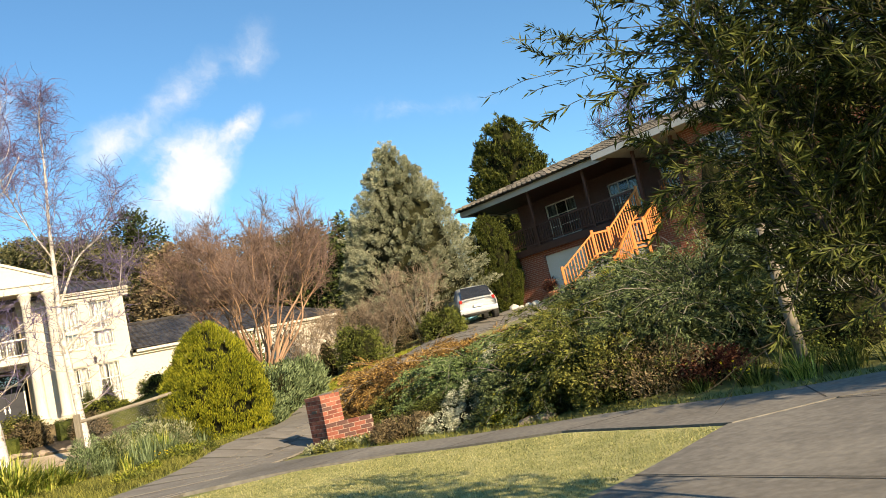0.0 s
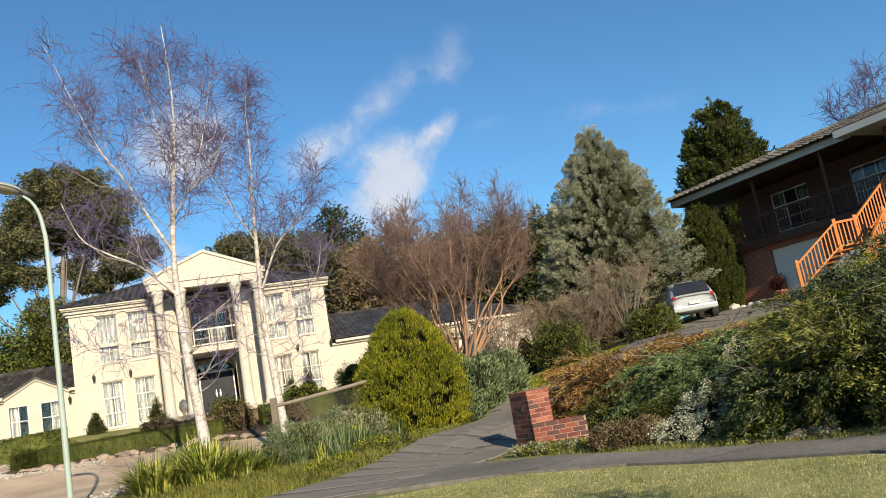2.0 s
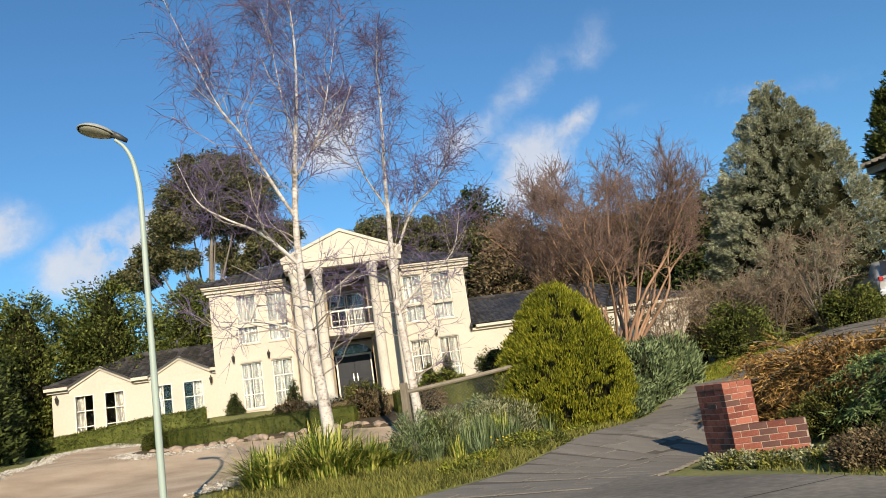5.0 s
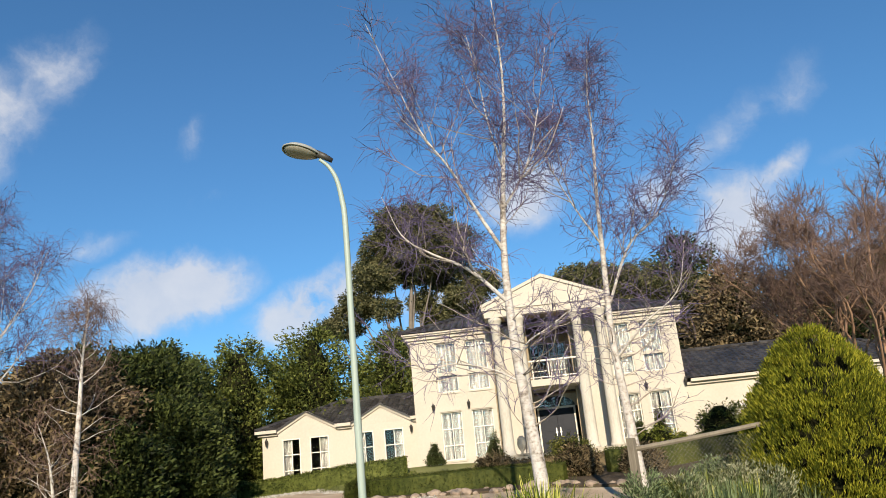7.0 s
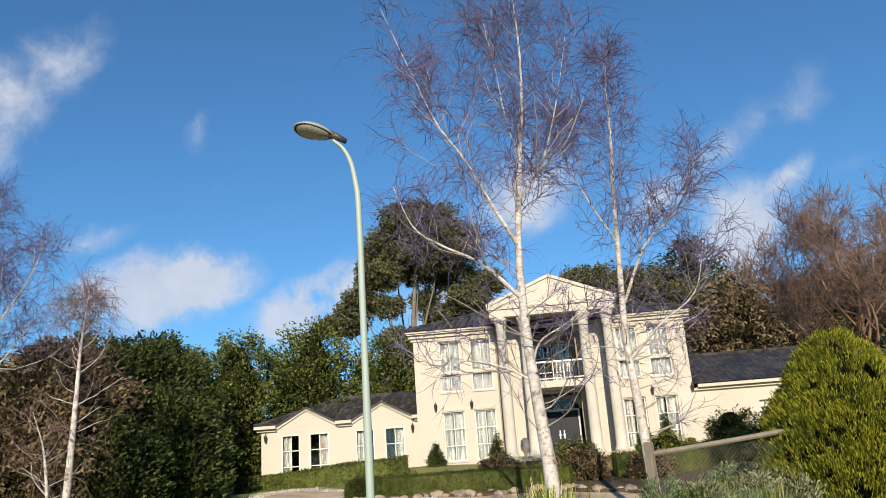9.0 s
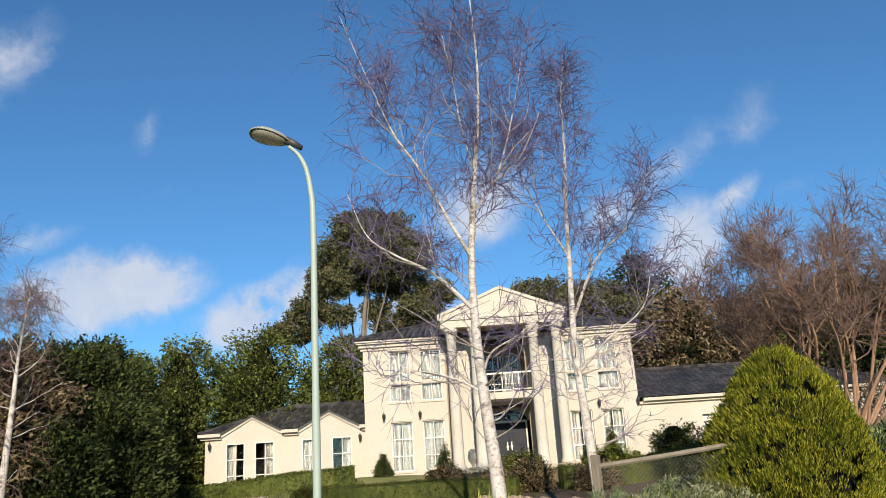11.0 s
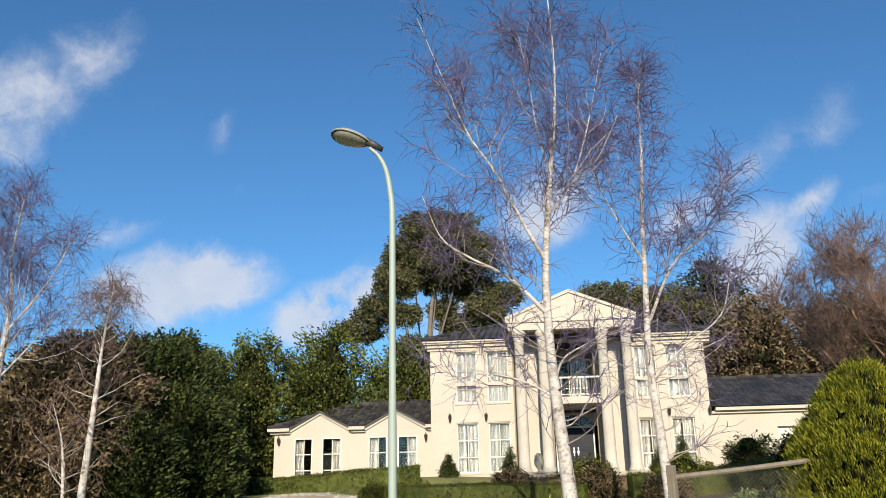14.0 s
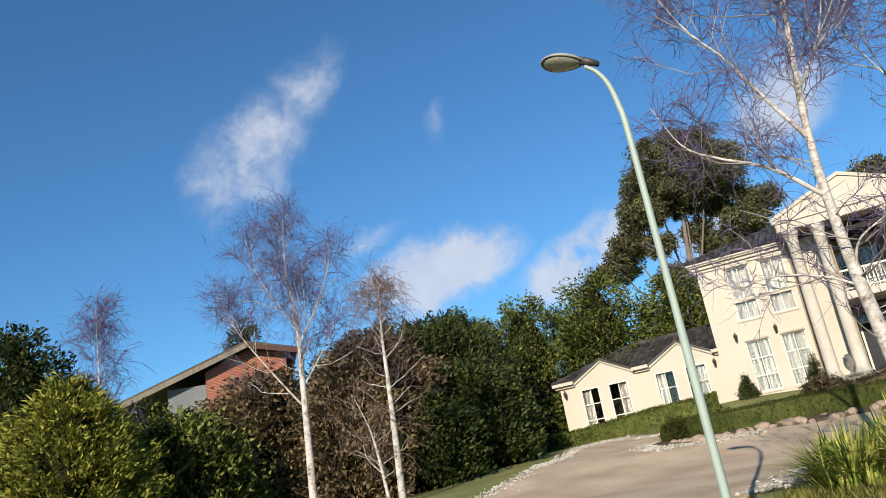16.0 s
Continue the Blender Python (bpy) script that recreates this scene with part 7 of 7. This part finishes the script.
for i in range(18):
    x, y = -11.6 + 3.6 * rt.uniform(0, 1), 25.4 + 6.4 * rt.uniform(0, 1)
    shrub("bed_shrub", x, y, rt.uniform(0.4, 0.75), rt.uniform(0.4, 0.85), ("leaf_green", "leaf_cypress", "leaf_brown", "leaf_olive")[i % 4], ("low green shrub in the bed behind the fence", "low dark shrub in the bed behind the fence", "brown winter shrub in the bed behind the fence", "low olive shrub in the bed behind the fence")[i % 4], R_(700 + i), 70, 30, 0.16, 0.08, 0.035, group="low shrubs behind the fence")
for i in range(20):
    k = rt.uniform(0, 1)
    x, y = -9.0 + 1.75 * k + rt.normal() * 0.2 + 0.15, 19.7 + 2.5 * k + rt.normal() * 0.25 - 0.1
    shrub("fence_weed", x, y, rt.uniform(0.25, 0.45), rt.uniform(0.5, 1.0), ("leaf_bluegreen", "leaf_green", "leaf_pale", "leaf_bluegreen")[i % 4], ("grey-green leafy weed growing through the wire fence", "green leafy weed growing through the wire fence", "pale dry weed growing through the wire fence", "grey-green leafy weed growing through the wire fence")[i % 4], R_(730 + i), 60, 26, 0.14, 0.09, 0.022, lift=1.4, uneven=0.4, depth=0.5, inner=0, stems=4, group="weeds in the wire fence")
for i in range(22):
    x, y = -21.5 + 10.5 * rt.uniform(0, 1), 33.2 + 2.2 * rt.uniform(0, 1)
    y += (x + 21.5) * 0.28
    shrub("bed_shrub", x, y, rt.uniform(0.4, 0.7), rt.uniform(0.35, 0.7), ("leaf_olive", "leaf_cypress", "leaf_brown", "leaf_green")[i % 4], ("low olive shrub in the bed before the house", "low dark shrub in the bed before the house", "brown winter shrub in the bed before the house", "low green shrub in the bed before the house")[i % 4], R_(760 + i), 60, 28, 0.17, 0.09, 0.035, group="low shrubs before the house")
shrub("twiggy_shrub", -7.9, 21.5, 0.55, 0.9, "leaf_olive", "straggly olive shrub at the foot of the cypress", R_(190), 70, 20, 0.22, 0.08, 0.03, inner=0)
for i, (x, y, r, h) in enumerate([(-5.6, 24.6, 0.95, 1.3), (-5.2, 26.0, 0.9, 1.2), (-6.5, 25.2, 0.9, 1.5), (-5.9, 23.6, 0.7, 0.8), (-7.6, 26.3, 1.0, 1.6)]):
    shrub("leafy_shrub", x, y, r, h, "leaf_bluegreen" if i != 2 else "leaf_bright", "leafy blue-green shrub beside the driveway", R_(195 + i), 150, 38, 0.22, 0.16, 0.045, group="shrubs beside the driveway", lift=1.2)
for i, (x, y, r, h, mt, lb) in enumerate([(-3.5, 29.8, 0.95, 1.5, "leaf_green", "rounded green shrub above the driveway"), (-0.45, 31.8, 0.85, 1.0, "leaf_green", "rounded green shrub near the parked car"), (-4.9, 30.6, 0.9, 1.4, "leaf_brown", "brown winter shrub above the driveway"), (-2.4, 32.2, 1.1, 1.5, "leaf_brown", "brown winter shrub above the driveway"), (-3.9, 34.0, 1.5, 2.2, "leaf_brown", "brown winter shrub under the conifer")]):
    shrub("winter_shrub" if mt == "leaf_brown" else "round_shrub", x, y, r, h, mt, lb, R_(205 + i), 150, 34, 0.22, 0.1, 0.045 if mt == "leaf_green" else 0.02, inner=0.6 if mt == "leaf_green" else 0.35)
for i, (x, y, h) in enumerate([(-1.3, 31.9, 2.8), (-2.6, 31.6, 2.0), (-5.6, 29.6, 2.2), (-4.2, 31.8, 2.0)]):
    z = gz(x, y)
    bare_tree("bare_shrub", (x, y, z), [([(x, y, z - 0.1), (x + math.cos(a) * h * 0.2, y + math.sin(a) * h * 0.2, z + h * 0.5), (x + math.cos(a) * h * 0.4, y + math.sin(a) * h * 0.4, z + h * 0.95)], 0.035, 0.008) for a in np.linspace(0, 5.6, 9)], R_(215 + i), 50, 0.8, 0.4, "leafless grey-brown twiggy shrub", M["grey_bark"], M["grey_twig"], "shrub", 4, 4, 0.0, 0.5, 0.9, 0.15, 0.009, 0.012)

# Dark shrubs added to close a sky gap where the conifer's shade lies.
for i, (x, y, r, h) in enumerate([(-1.9, 39.5, 1.1, 1.0), (-2.4, 38.4, 1.1, 1.0), (-1.2, 41.0, 1.1, 1.0)]):
    shrub("shade_shrub", x, y, r, h, "leaf_dark", "added dark shrub standing in for shade under the conifer", R_(660 + i), 110, 30, 0.22, 0.1, 0.045, group="shrubs under the conifer")

# bank of shrubs above the footpath
juniper("rust_juniper", -0.95, 20.6, 2.0, 1.35, "juniper_rust", "spreading juniper with rusty brown foliage", R_(221), 280, 36, rise=0.55)
juniper("rust_juniper", 0.6, 21.4, 1.8, 0.95, "juniper_rust", "spreading juniper with rusty brown foliage", R_(222), 220, 34, rise=0.55)
shrub("moss_shrub", -1.35, 18.6, 0.7, 0.62, "leaf_olive", "low mossy olive shrub behind the brick wall", R_(223), 160, 50, 0.12, 0.05, 0.025, lift=0.9)
shrub("moss_shrub", -0.3, 18.2, 0.6, 0.6, "leaf_bright", "low bright green shrub behind the brick wall", R_(224), 140, 46, 0.12, 0.06, 0.025, lift=0.9)
juniper("blue_juniper", 0.75, 17.8, 1.75, 1.05, "juniper_blue", "low blue-green spreading juniper", R_(225), 220, 38, spray=0.085, rise=0.6)
juniper("blue_juniper", 1.7, 16.3, 1.35, 0.95, "juniper_blue", "low blue-green spreading juniper", R_(226), 140, 42, spray=0.085)
juniper("blue_juniper", 2.2, 19.4, 1.7, 0.75, "juniper_blue", "low blue-green spreading juniper", R_(227), 160, 42, spray=0.12)
shrub("heath_shrub", -0.95, 14.9, 0.55, 0.3, "leaf_brown", "dark brown-green mat of heath beside the footpath", R_(228), 200, 46, 0.12, 0.05, 0.02)
shrub("heath_shrub", -0.25, 15.9, 0.7, 0.42, "leaf_cypress", "dark brown-green mat of heath beside the footpath", R_(229), 180, 46, 0.12, 0.05, 0.02)
for i, (x, y, r, h) in enumerate([(-0.1, 14.5, 0.45, 0.32), (0.35, 14.3, 0.5, 0.36), (0.45, 15.0, 0.36, 0.66), (0.15, 15.3, 0.3, 0.5), (1.05, 16.6, 0.34, 0.9)]):
    shrub("white_flowering_plant", x, y, r, h, "leaf_white", "grey-white flowering ground cover among junipers", R_(230 + i), 110, 34, 0.07, 0.03, 0.02, inner=0.5, uneven=0.3, group="white flowering plants")
juniper("green_juniper", 3.2, 17.2, 1.8, 1.45, "juniper_olive", "arching olive-green juniper on the bank", R_(240), 170, 38, rise=0.6)
juniper("green_juniper", 2.5, 14.7, 1.5, 1.25, "juniper_olive", "arching olive-green juniper on the bank", R_(241), 170, 38, rise=0.55, spray=0.085)
juniper("dark_juniper", 5.4, 16.0, 2.5, 2.1, "juniper_dark", "large dark juniper with silvery feathery sprays", R_(242), 230, 38, rise=0.7, spray=0.12)
juniper("dark_juniper", 5.0, 13.6, 1.9, 1.4, "juniper_dark", "large dark juniper with silvery feathery sprays", R_(243), 200, 38, rise=0.55, spray=0.11)
juniper("dark_juniper", 7.6, 14.2, 2.3, 2.3, "juniper_dark", "large dark juniper with silvery feathery sprays", R_(244), 200, 36, rise=0.8, spray=0.12)
juniper("green_juniper", 1.6, 14.0, 1.15, 0.85, "juniper_dark", "arching dark green juniper beside the footpath", R_(236), 170, 34, rise=0.7, spray=0.08)
juniper("green_juniper", 2.6, 13.5, 1.25, 1.3, "juniper_olive", "arching olive-green juniper beside the footpath", R_(237), 190, 34, rise=0.9, spray=0.09)
juniper("dark_juniper", 3.6, 13.2, 1.3, 1.3, "juniper_dark", "dark green juniper on the bank", R_(238), 180, 34, rise=0.8, spray=0.09)
juniper("dark_juniper", 4.6, 19.5, 2.0, 1.1, "juniper_dark", "arching dark juniper high on the bank", R_(245), 160, 46, rise=0.6)
juniper("dark_juniper", 6.3, 22.0, 1.7, 0.9, "juniper_dark", "arching dark juniper high on the bank", R_(246), 140, 42, rise=0.6)
for i, (x, y, r, h, mt, lb) in enumerate([(2.75, 12.5, 0.75, 0.95, "leaf_olive", "small-leaved olive shrub beside the footpath"), (3.2, 12.2, 0.7, 0.8, "leaf_brown", "brown twiggy shrub beside the footpath"), (3.95, 11.9, 0.4, 0.36, "leaf_red", "dark reddish shrub beside the footpath"), (5.9, 11.6, 1.0, 1.2, "leaf_green", "leafy green shrub beside the post"), (1.0, 13.9, 0.5, 0.4, "leaf_bright", "bright green low plant beside the footpath"), (8.75, 24.0, 1.25, 3.5, "leaf_olive", "yellow-green shrub below the balcony"), (9.9, 22.6, 1.4, 3.3, "leaf_olive", "yellow-green shrub below the balcony"), (10.0, 26.5, 1.5, 2.8, "leaf_brown", "brown twiggy shrub beside the stairs"), (6.2, 26.4, 1.2, 0.6, "leaf_bright", "bright green shrub below the stairs"), (8.6, 17.6, 1.7, 2.0, "leaf_green", "green shrub high on the bank")]):
    shrub("bank_shrub", x, y, r, h, mt, lb, R_(250 + i), int(150 * max(1, r)), 40, 0.17 * max(1, r * 0.9), 0.06, 0.026, depth=0.4, uneven=0.4, inner=0.4)
for i, (x, y, r, h, n) in enumerate([(4.25, 11.2, 0.4, 0.38, 200), (4.75, 10.85, 0.45, 0.5, 200), (3.6, 11.5, 0.35, 0.3, 160), (5.3, 10.7, 0.45, 0.45, 180), (5.9, 10.5, 0.45, 0.45, 160)]):
    blade_tuft("grass_tuft", x, y, r, h, n, "strap" if i == 1 else "leaf_green", "tuft of green and straw grass at the path edge", R_(270 + i), 0.014, "grass tufts at the path edge")
rf = R_(280)
for i, (x, y, n) in enumerate([(4.2, 10.95, 5), (4.0, 11.1, 4), (3.75, 11.2, 3), (-7.2, 18.9, 5), (-6.95, 19.2, 3)]):
    ob = thing("yellow_flower", on_ground(x, y), "small yellow daisies on thin stems", "flower", "yellow flowers")
    sp = np.stack([rf.normal(size=n) * 0.12, rf.normal(size=n) * 0.12, np.zeros(n)], 1)
    tops = sp + np.stack([rf.normal(size=n) * 0.04, rf.normal(size=n) * 0.04, rf.uniform(0.2, 0.4, n)], 1)
    tagged(part("stems", mesh_of("stems", *join(*[tube([a, b], [0.004, 0.003], 3) for a, b in zip(sp, tops)]), M["leaf_green"]), None, ob), kind="stuff")
    pts = np.repeat(tops, 10, 0)
    part("petals", mesh_of("petals", *leaves(pts, rf.normal(size=(n * 10, 3)) * [1, 1, 0.35], 0.024, 0.013, rf), M["yellow"]), None, ob)
rocks("bank_rock", [(3.0, 35.2), (3.3, 35.0), (2.7, 35.4), (3.6, 34.7)], 0.24, "pebble", "pale rock at the planted edge", R_(285), "pale rocks")
for i in range(7):
    a = i / 7
    shrub("ground_cover", -2.9 + 1.9 * a + rf.normal() * 0.08, 16.55 - 1.15 * a + rf.normal() * 0.1, 0.28, 0.13, "leaf_olive" if i % 2 else "leaf_pale", "pale green creeping ground cover beside the brick wall", R_(290 + i), 70, 22, 0.09, 0.05, 0.03, group="creeping ground cover", inner=0.3, stems=2)
rocks("edge_rock", [(1.25, 13.15), (1.5, 13.05)], 0.2, "rock", "flat grey-brown rock at the planted edge", R_(286), "edge rocks", 0.4)
pot = thing("flower_pot", on_ground(4.6, 36.2), "terracotta pot with a red-leaved plant by the garage", "flower pot")
part("pot", revolve([(0.17, 0), (0.24, 0.32), (0.27, 0.33), (0.27, 0.4), (0.23, 0.4), (0.2, 0.3)], 16), M["terracotta"], pot)
part("plant", mesh_of("plant", *leaves(ball(500, rf) * 0.35 + [0, 0, 0.65], rf.normal(size=(500, 3)) + [0, 0, 0.8], 0.14, 0.05, rf), M["leaf_red"]), None, pot)

# overhanging tree close to the path: narrow leaves on thin canes
rn = R_(300)
nt_ = thing("willow_myrtle", pose(3.03, 2.99, 0.57) @ Matrix.Scale(0.6, 4), "dark narrow-leaved tree overhanging the path", "tree")
canes, tips = [], []
lead = [[(-0.3, 0.1, -0.95), (-1.18, 0.25, 0.81), (-1.38, 0.34, 1.32), (-1.58, 0.42, 1.97), (-1.75, 0.47, 2.64), (-2.0, 0.5, 3.3)],
        [(0, 0, -0.95), (-0.5, 0.3, 1.0), (-0.7, 0.5, 2.0), (-0.9, 0.8, 3.2)], [(0.1, 0, -0.95), (-0.2, -0.2, 1.2), (-0.6, 0.0, 2.4), (-1.1, 0.2, 3.5)], [(0.2, 0.2, -0.95), (0.4, 0.6, 1.3), (0.2, 1.1, 2.5), (-0.1, 1.5, 3.5)], [(0.1, -0.1, -0.95), (0.6, 0.1, 1.5), (0.5, 0.4, 3.0), (0.2, 0.6, 4.0)],
        [(0.3, 0.6, -0.95), (-0.2, 1.4, 1.2), (-0.6, 1.9, 2.4), (-0.9, 2.2, 3.8)], [(0.4, 0.5, -0.95), (0.7, 1.6, 1.4), (0.5, 2.2, 2.8), (0.2, 2.6, 4.2)], [(-0.1, 0.3, -0.95), (-0.9, 0.9, 1.5), (-1.2, 1.2, 2.8), (-1.5, 1.5, 4.0)], [(0.0, 0.2, -0.95), (-0.3, 0.7, 0.7), (-0.6, 0.9, 1.3), (-0.9, 1.1, 2.0)]]
for pts in lead:
    line = smooth_line(pts, 18)
    canes.append(tube(line, np.linspace(0.045, 0.012, 18), 7))
    tips.append(line)
for k, piece in enumerate(canes):
    part("stem", mesh_of("stem", *join(piece), M["dark_bark"], True), None, nt_)
S, T = [], []
for line in tips:
    p, t = sample_line(line, rn, 60, 0.24, 1.0)
    S.append(p)
    T.append(t)
S, T = np.concatenate(S), np.concatenate(T)
heads = T * 0.5 + rn.normal(size=S.shape) * 0.6 + np.array([-0.15, 0.1, 0.25])
m1, P1 = twigs(S, heads, 1.0, 0.005, rn, 6, 0.16, 0.1)
# long sprays reaching over the view
far = np.array([(-1.45, 1.36, 2.95), (-1.3, 1.3, 2.98), (-1.5, 1.4, 3.15), (-1.3, 1.25, 3.2), (-1.4, 1.3, 3.3), (-1.2, 1.1, 3.3)])
m2, P2 = twigs(far, np.array([(-1, 0.12, 0.1), (-1, 0.1, 0.16), (-1, 0.1, 0.22), (-1, 0.1, 0.26), (-0.9, 0.1, 0.3), (-0.9, 0.2, 0.3)]), 1.9, 0.006, rn, 6, 0.06, 0.08)
keep = P1[:, :, 2].min(1) > 0.95
S, heads = S[keep], heads[keep]
m1, P1 = twigs(S, heads, 1.0, 0.005, rn, 6, 0.14, 0.02)
k = rn.integers(2, 7, size=len(P1) * 3)
who = np.repeat(np.arange(len(P1)), 3)
m3, P3 = twigs(P1[who, k], unit(P1[who, k] - P1[who, k - 1]) + rn.normal(size=(len(who), 3)) * 0.5, 0.4, 0.003, rn, 6, 0.2, 0.06)
part("twig_mass", mesh_of("twig_mass", *join(m1, m2, m3), M["dark_bark"]), None, nt_)
P = np.concatenate([P1, P3])
kk = rn.uniform(0.8, 5.99, size=(len(P), 44))
ii = kk.astype(int)
tt = (kk - ii)[..., None]
rows = np.arange(len(P))[:, None]
lp = (P[rows, ii] * (1 - tt) + P[rows, ii + 1] * tt).reshape(-1, 3)
lt = unit(P[rows, ii + 1] - P[rows, ii]).reshape(-1, 3)
kk = np.linspace(1.0, 5.99, 34)[None].repeat(len(P2), 0)
ii = kk.astype(int)
tt = (kk - ii)[..., None]
rows = np.arange(len(P2))[:, None]
lp2 = (P2[rows, ii] * (1 - tt) + P2[rows, ii + 1] * tt).reshape(-1, 3)
lt2 = unit(P2[rows, ii + 1] - P2[rows, ii]).reshape(-1, 3)
lp, lt = np.concatenate([lp, lp2]), np.concatenate([lt, lt2])
ok = lp[:, 2] > 1.0
lp, lt = lp[ok], lt[ok]
lv = leaves(lp, lt * 0.8 + rn.normal(size=lp.shape) * 0.5 + np.array([0, 0, -0.15]), 0.1, 0.016, rn)
part("crown", mesh_of("crown", *lv, M["leaf_bamboo"]), None, nt_)

# Copy of the tree, added mostly out of view to shade the bank.
added_shade_tree = copy_thing(nt_, pose(8.3, 6.2, 0.9, 0, 0, 130) @ Matrix.Scale(1.05, 4))
tagged(added_shade_tree, "tree copy added mostly out of view to shade the planted bank", "tree")

# loose grass on the verge, the lawn and beside the drive
def grass_patch(name, poly, count, height, mat, label, rng, lift=0.0, blade=0.0):
    xs, ys = [p[0] for p in poly], [p[1] for p in poly]
    x, y = rng.uniform(min(xs), max(xs), count * 3), rng.uniform(min(ys), max(ys), count * 3)
    ok = inside(x, y, poly)
    x, y = x[ok][:count], y[ok][:count]
    n = len(x)
    p = np.stack([x, y, ground_z(x, y) + lift], 1)
    d = np.stack([rng.normal(size=n) * 0.5, rng.normal(size=n) * 0.5, np.ones(n)], 1)
    v, f = needles(p, d, height, blade or 0.011 + height * 0.05, rng)
    return tagged(new(name, mesh_of(name, v, f, M[mat])), label, "grass", kind="stuff")


grass_patch("lawn_blades", [(-4.6, 12.4), (-2.6, 12.9), (-0.9, 12.4), (1.5, 10.5), (3.0, 8.45), (1.7, 7.15), (0.0, 5.6), (-4.0, 8.0)], 90000, 0.026, "grass_blade", "short dry lawn grass", R_(400), 0.03, 0.007)
grass_patch("verge_grass", [(-8.9, 13.6), (-6.5, 17.6), (-5.9, 20.0), (-5.4, 22.6), (-6.2, 22.6), (-7.4, 20.6), (-9.0, 19.2), (-12.0, 17.0), (-11.0, 13.5)], 20000, 0.15, "leaf_olive", "rough weedy grass on the verge", R_(401))
grass_patch("strip_grass", [(-4.7, 25.3), (-3.5, 28.3), (-1.4, 31.3), (-2.2, 31.8), (-4.6, 29.0), (-5.6, 26.0)], 16000, 0.12, "leaf_bright", "green grass strip beside the driveway", R_(402))
grass_patch("garden_grass", [(-36.5, 29.8), (-30.4, 29.2), (-28.6, 30.7), (-26.2, 30.4), (-25.2, 33.0), (-28.0, 35.4), (-34.5, 31.4)], 14000, 0.1, "leaf_green", "green lawn strip before the wing", R_(403))
grass_patch("path_edge_grass", [(-2.9, 16.4), (-1.4, 14.15), (0.9, 12.75), (2.8, 11.0), (4.5, 10.05), (7.5, 9.0), (7.6, 9.4), (4.7, 10.5), (3.0, 11.4), (1.1, 13.1), (-1.0, 14.6), (-2.5, 16.7)], 5000, 0.1, "leaf_olive", "ragged grass at the footpath edge", R_(404), 0.0)

# setts of the driveway, laid in courses across it
DL, DR = smooth_line([(*p, 0) for p in DRIVE_L], 120), smooth_line([(*p, 0) for p in DRIVE_R], 120)
drive_ob = bpy.data.objects["driveway_base"]
rp = R_(410)
mid = (DL + DR) / 2
arc = np.concatenate([[0], np.cumsum(np.linalg.norm(np.diff(mid, axis=0), axis=1))])
course_len, paver_cache, made, row, s = 0.3, {}, 0, 0, 0.2
while made < 300 and s < arc[-1] - 0.5:
    i = min(int(np.searchsorted(arc, s)), 118)
    a, b = DL[i], DR[i]
    wide = np.linalg.norm(b - a)
    ax = (b - a) / wide
    n = max(3, int(wide / 0.8))
    edge_ = np.linspace(0, wide, n + 1) + (0.16 if row % 2 else -0.1) * np.array([0] + [1] * (n - 1) + [0])
    for x0, x1 in zip(edge_[:-1], edge_[1:]):
        key = round(x1 - x0, 1)
        if key not in paver_cache:
            bm = boxes((-key / 2 + 0.008, key / 2 - 0.008, -course_len / 2 + 0.01, course_len / 2 - 0.01, -0.03, 0.0))
            me = bpy.data.meshes.new("paver")
            bm.to_mesh(me)
            bm.free()
            me.materials.append(M["paving"])
            paver_cache[key] = me
        c = a + ax * (x0 + x1) / 2
        h = 0.3
        z0 = gz(c[0], c[1])
        ty = np.array([-ax[1], ax[0]])
        nx_ = (gz(c[0] + ax[0] * h, c[1] + ax[1] * h) - z0) / h
        ny_ = (gz(c[0] + ty[0] * h, c[1] + ty[1] * h) - z0) / h
        ob = new("paver", paver_cache[key])
        X = Vector((ax[0], ax[1], nx_)).normalized()
        Y = Vector((ty[0], ty[1], ny_)).normalized()
        Z = X.cross(Y).normalized()
        Y = Z.cross(X)
        ob.matrix_world = Matrix(((X.x, Y.x, Z.x, c[0]), (X.y, Y.y, Z.y, c[1]), (X.z, Y.z, Z.z, z0 + 0.052 + rp.uniform(-0.0015, 0.0015)), (0, 0, 0, 1)))
        ob.parent = drive_ob
        made += 1
    s += course_len
    row += 1
    if made >= 285:
        break
# the far stretch of the drive, past the setts
far_l, far_r = [tuple(p[:2]) for p in DL[i:]], [tuple(p[:2]) for p in DR[i:]]
drape("driveway_top", far_l[::4] + [(2.5, 36.0), (6.5, 33.5)] + far_r[::-4], 0.055, M["paving"], "grey driveway climbing towards the garage", "driveway")
# joints across the concrete
for j, (a, b) in enumerate([((1.72, 7.05), (5.2, 1.8)), ((4.2, 8.6), (7.6, 2.0)), ((3.2, 5.0), (10.5, 3.4)), ((2.75, 10.8), (1.55, 10.6)), ((0.85, 12.6), (-0.1, 11.9)), ((4.4, 9.9), (4.15, 8.75)), ((-1.4, 13.95), (-2.3, 13.0))]):
    a, b = np.array(a), np.array(b)
    d = (b - a) / np.linalg.norm(b - a)
    sd = np.array([-d[1], d[0]]) * 0.012
    n = 12
    v = []
    for q in range(n + 1):
        p = a + (b - a) * q / n
        for sg in (-1, 1):
            v.append((*(p + sd * sg), gz(*p) + 0.0625))
    f = [(2 * q, 2 * q + 1, 2 * q + 3, 2 * q + 2) for q in range(n)]
    tagged(new("joint", mesh_of("joint", v, f, M["joint"])), "dark joint between concrete slabs", "joint", kind="structure")
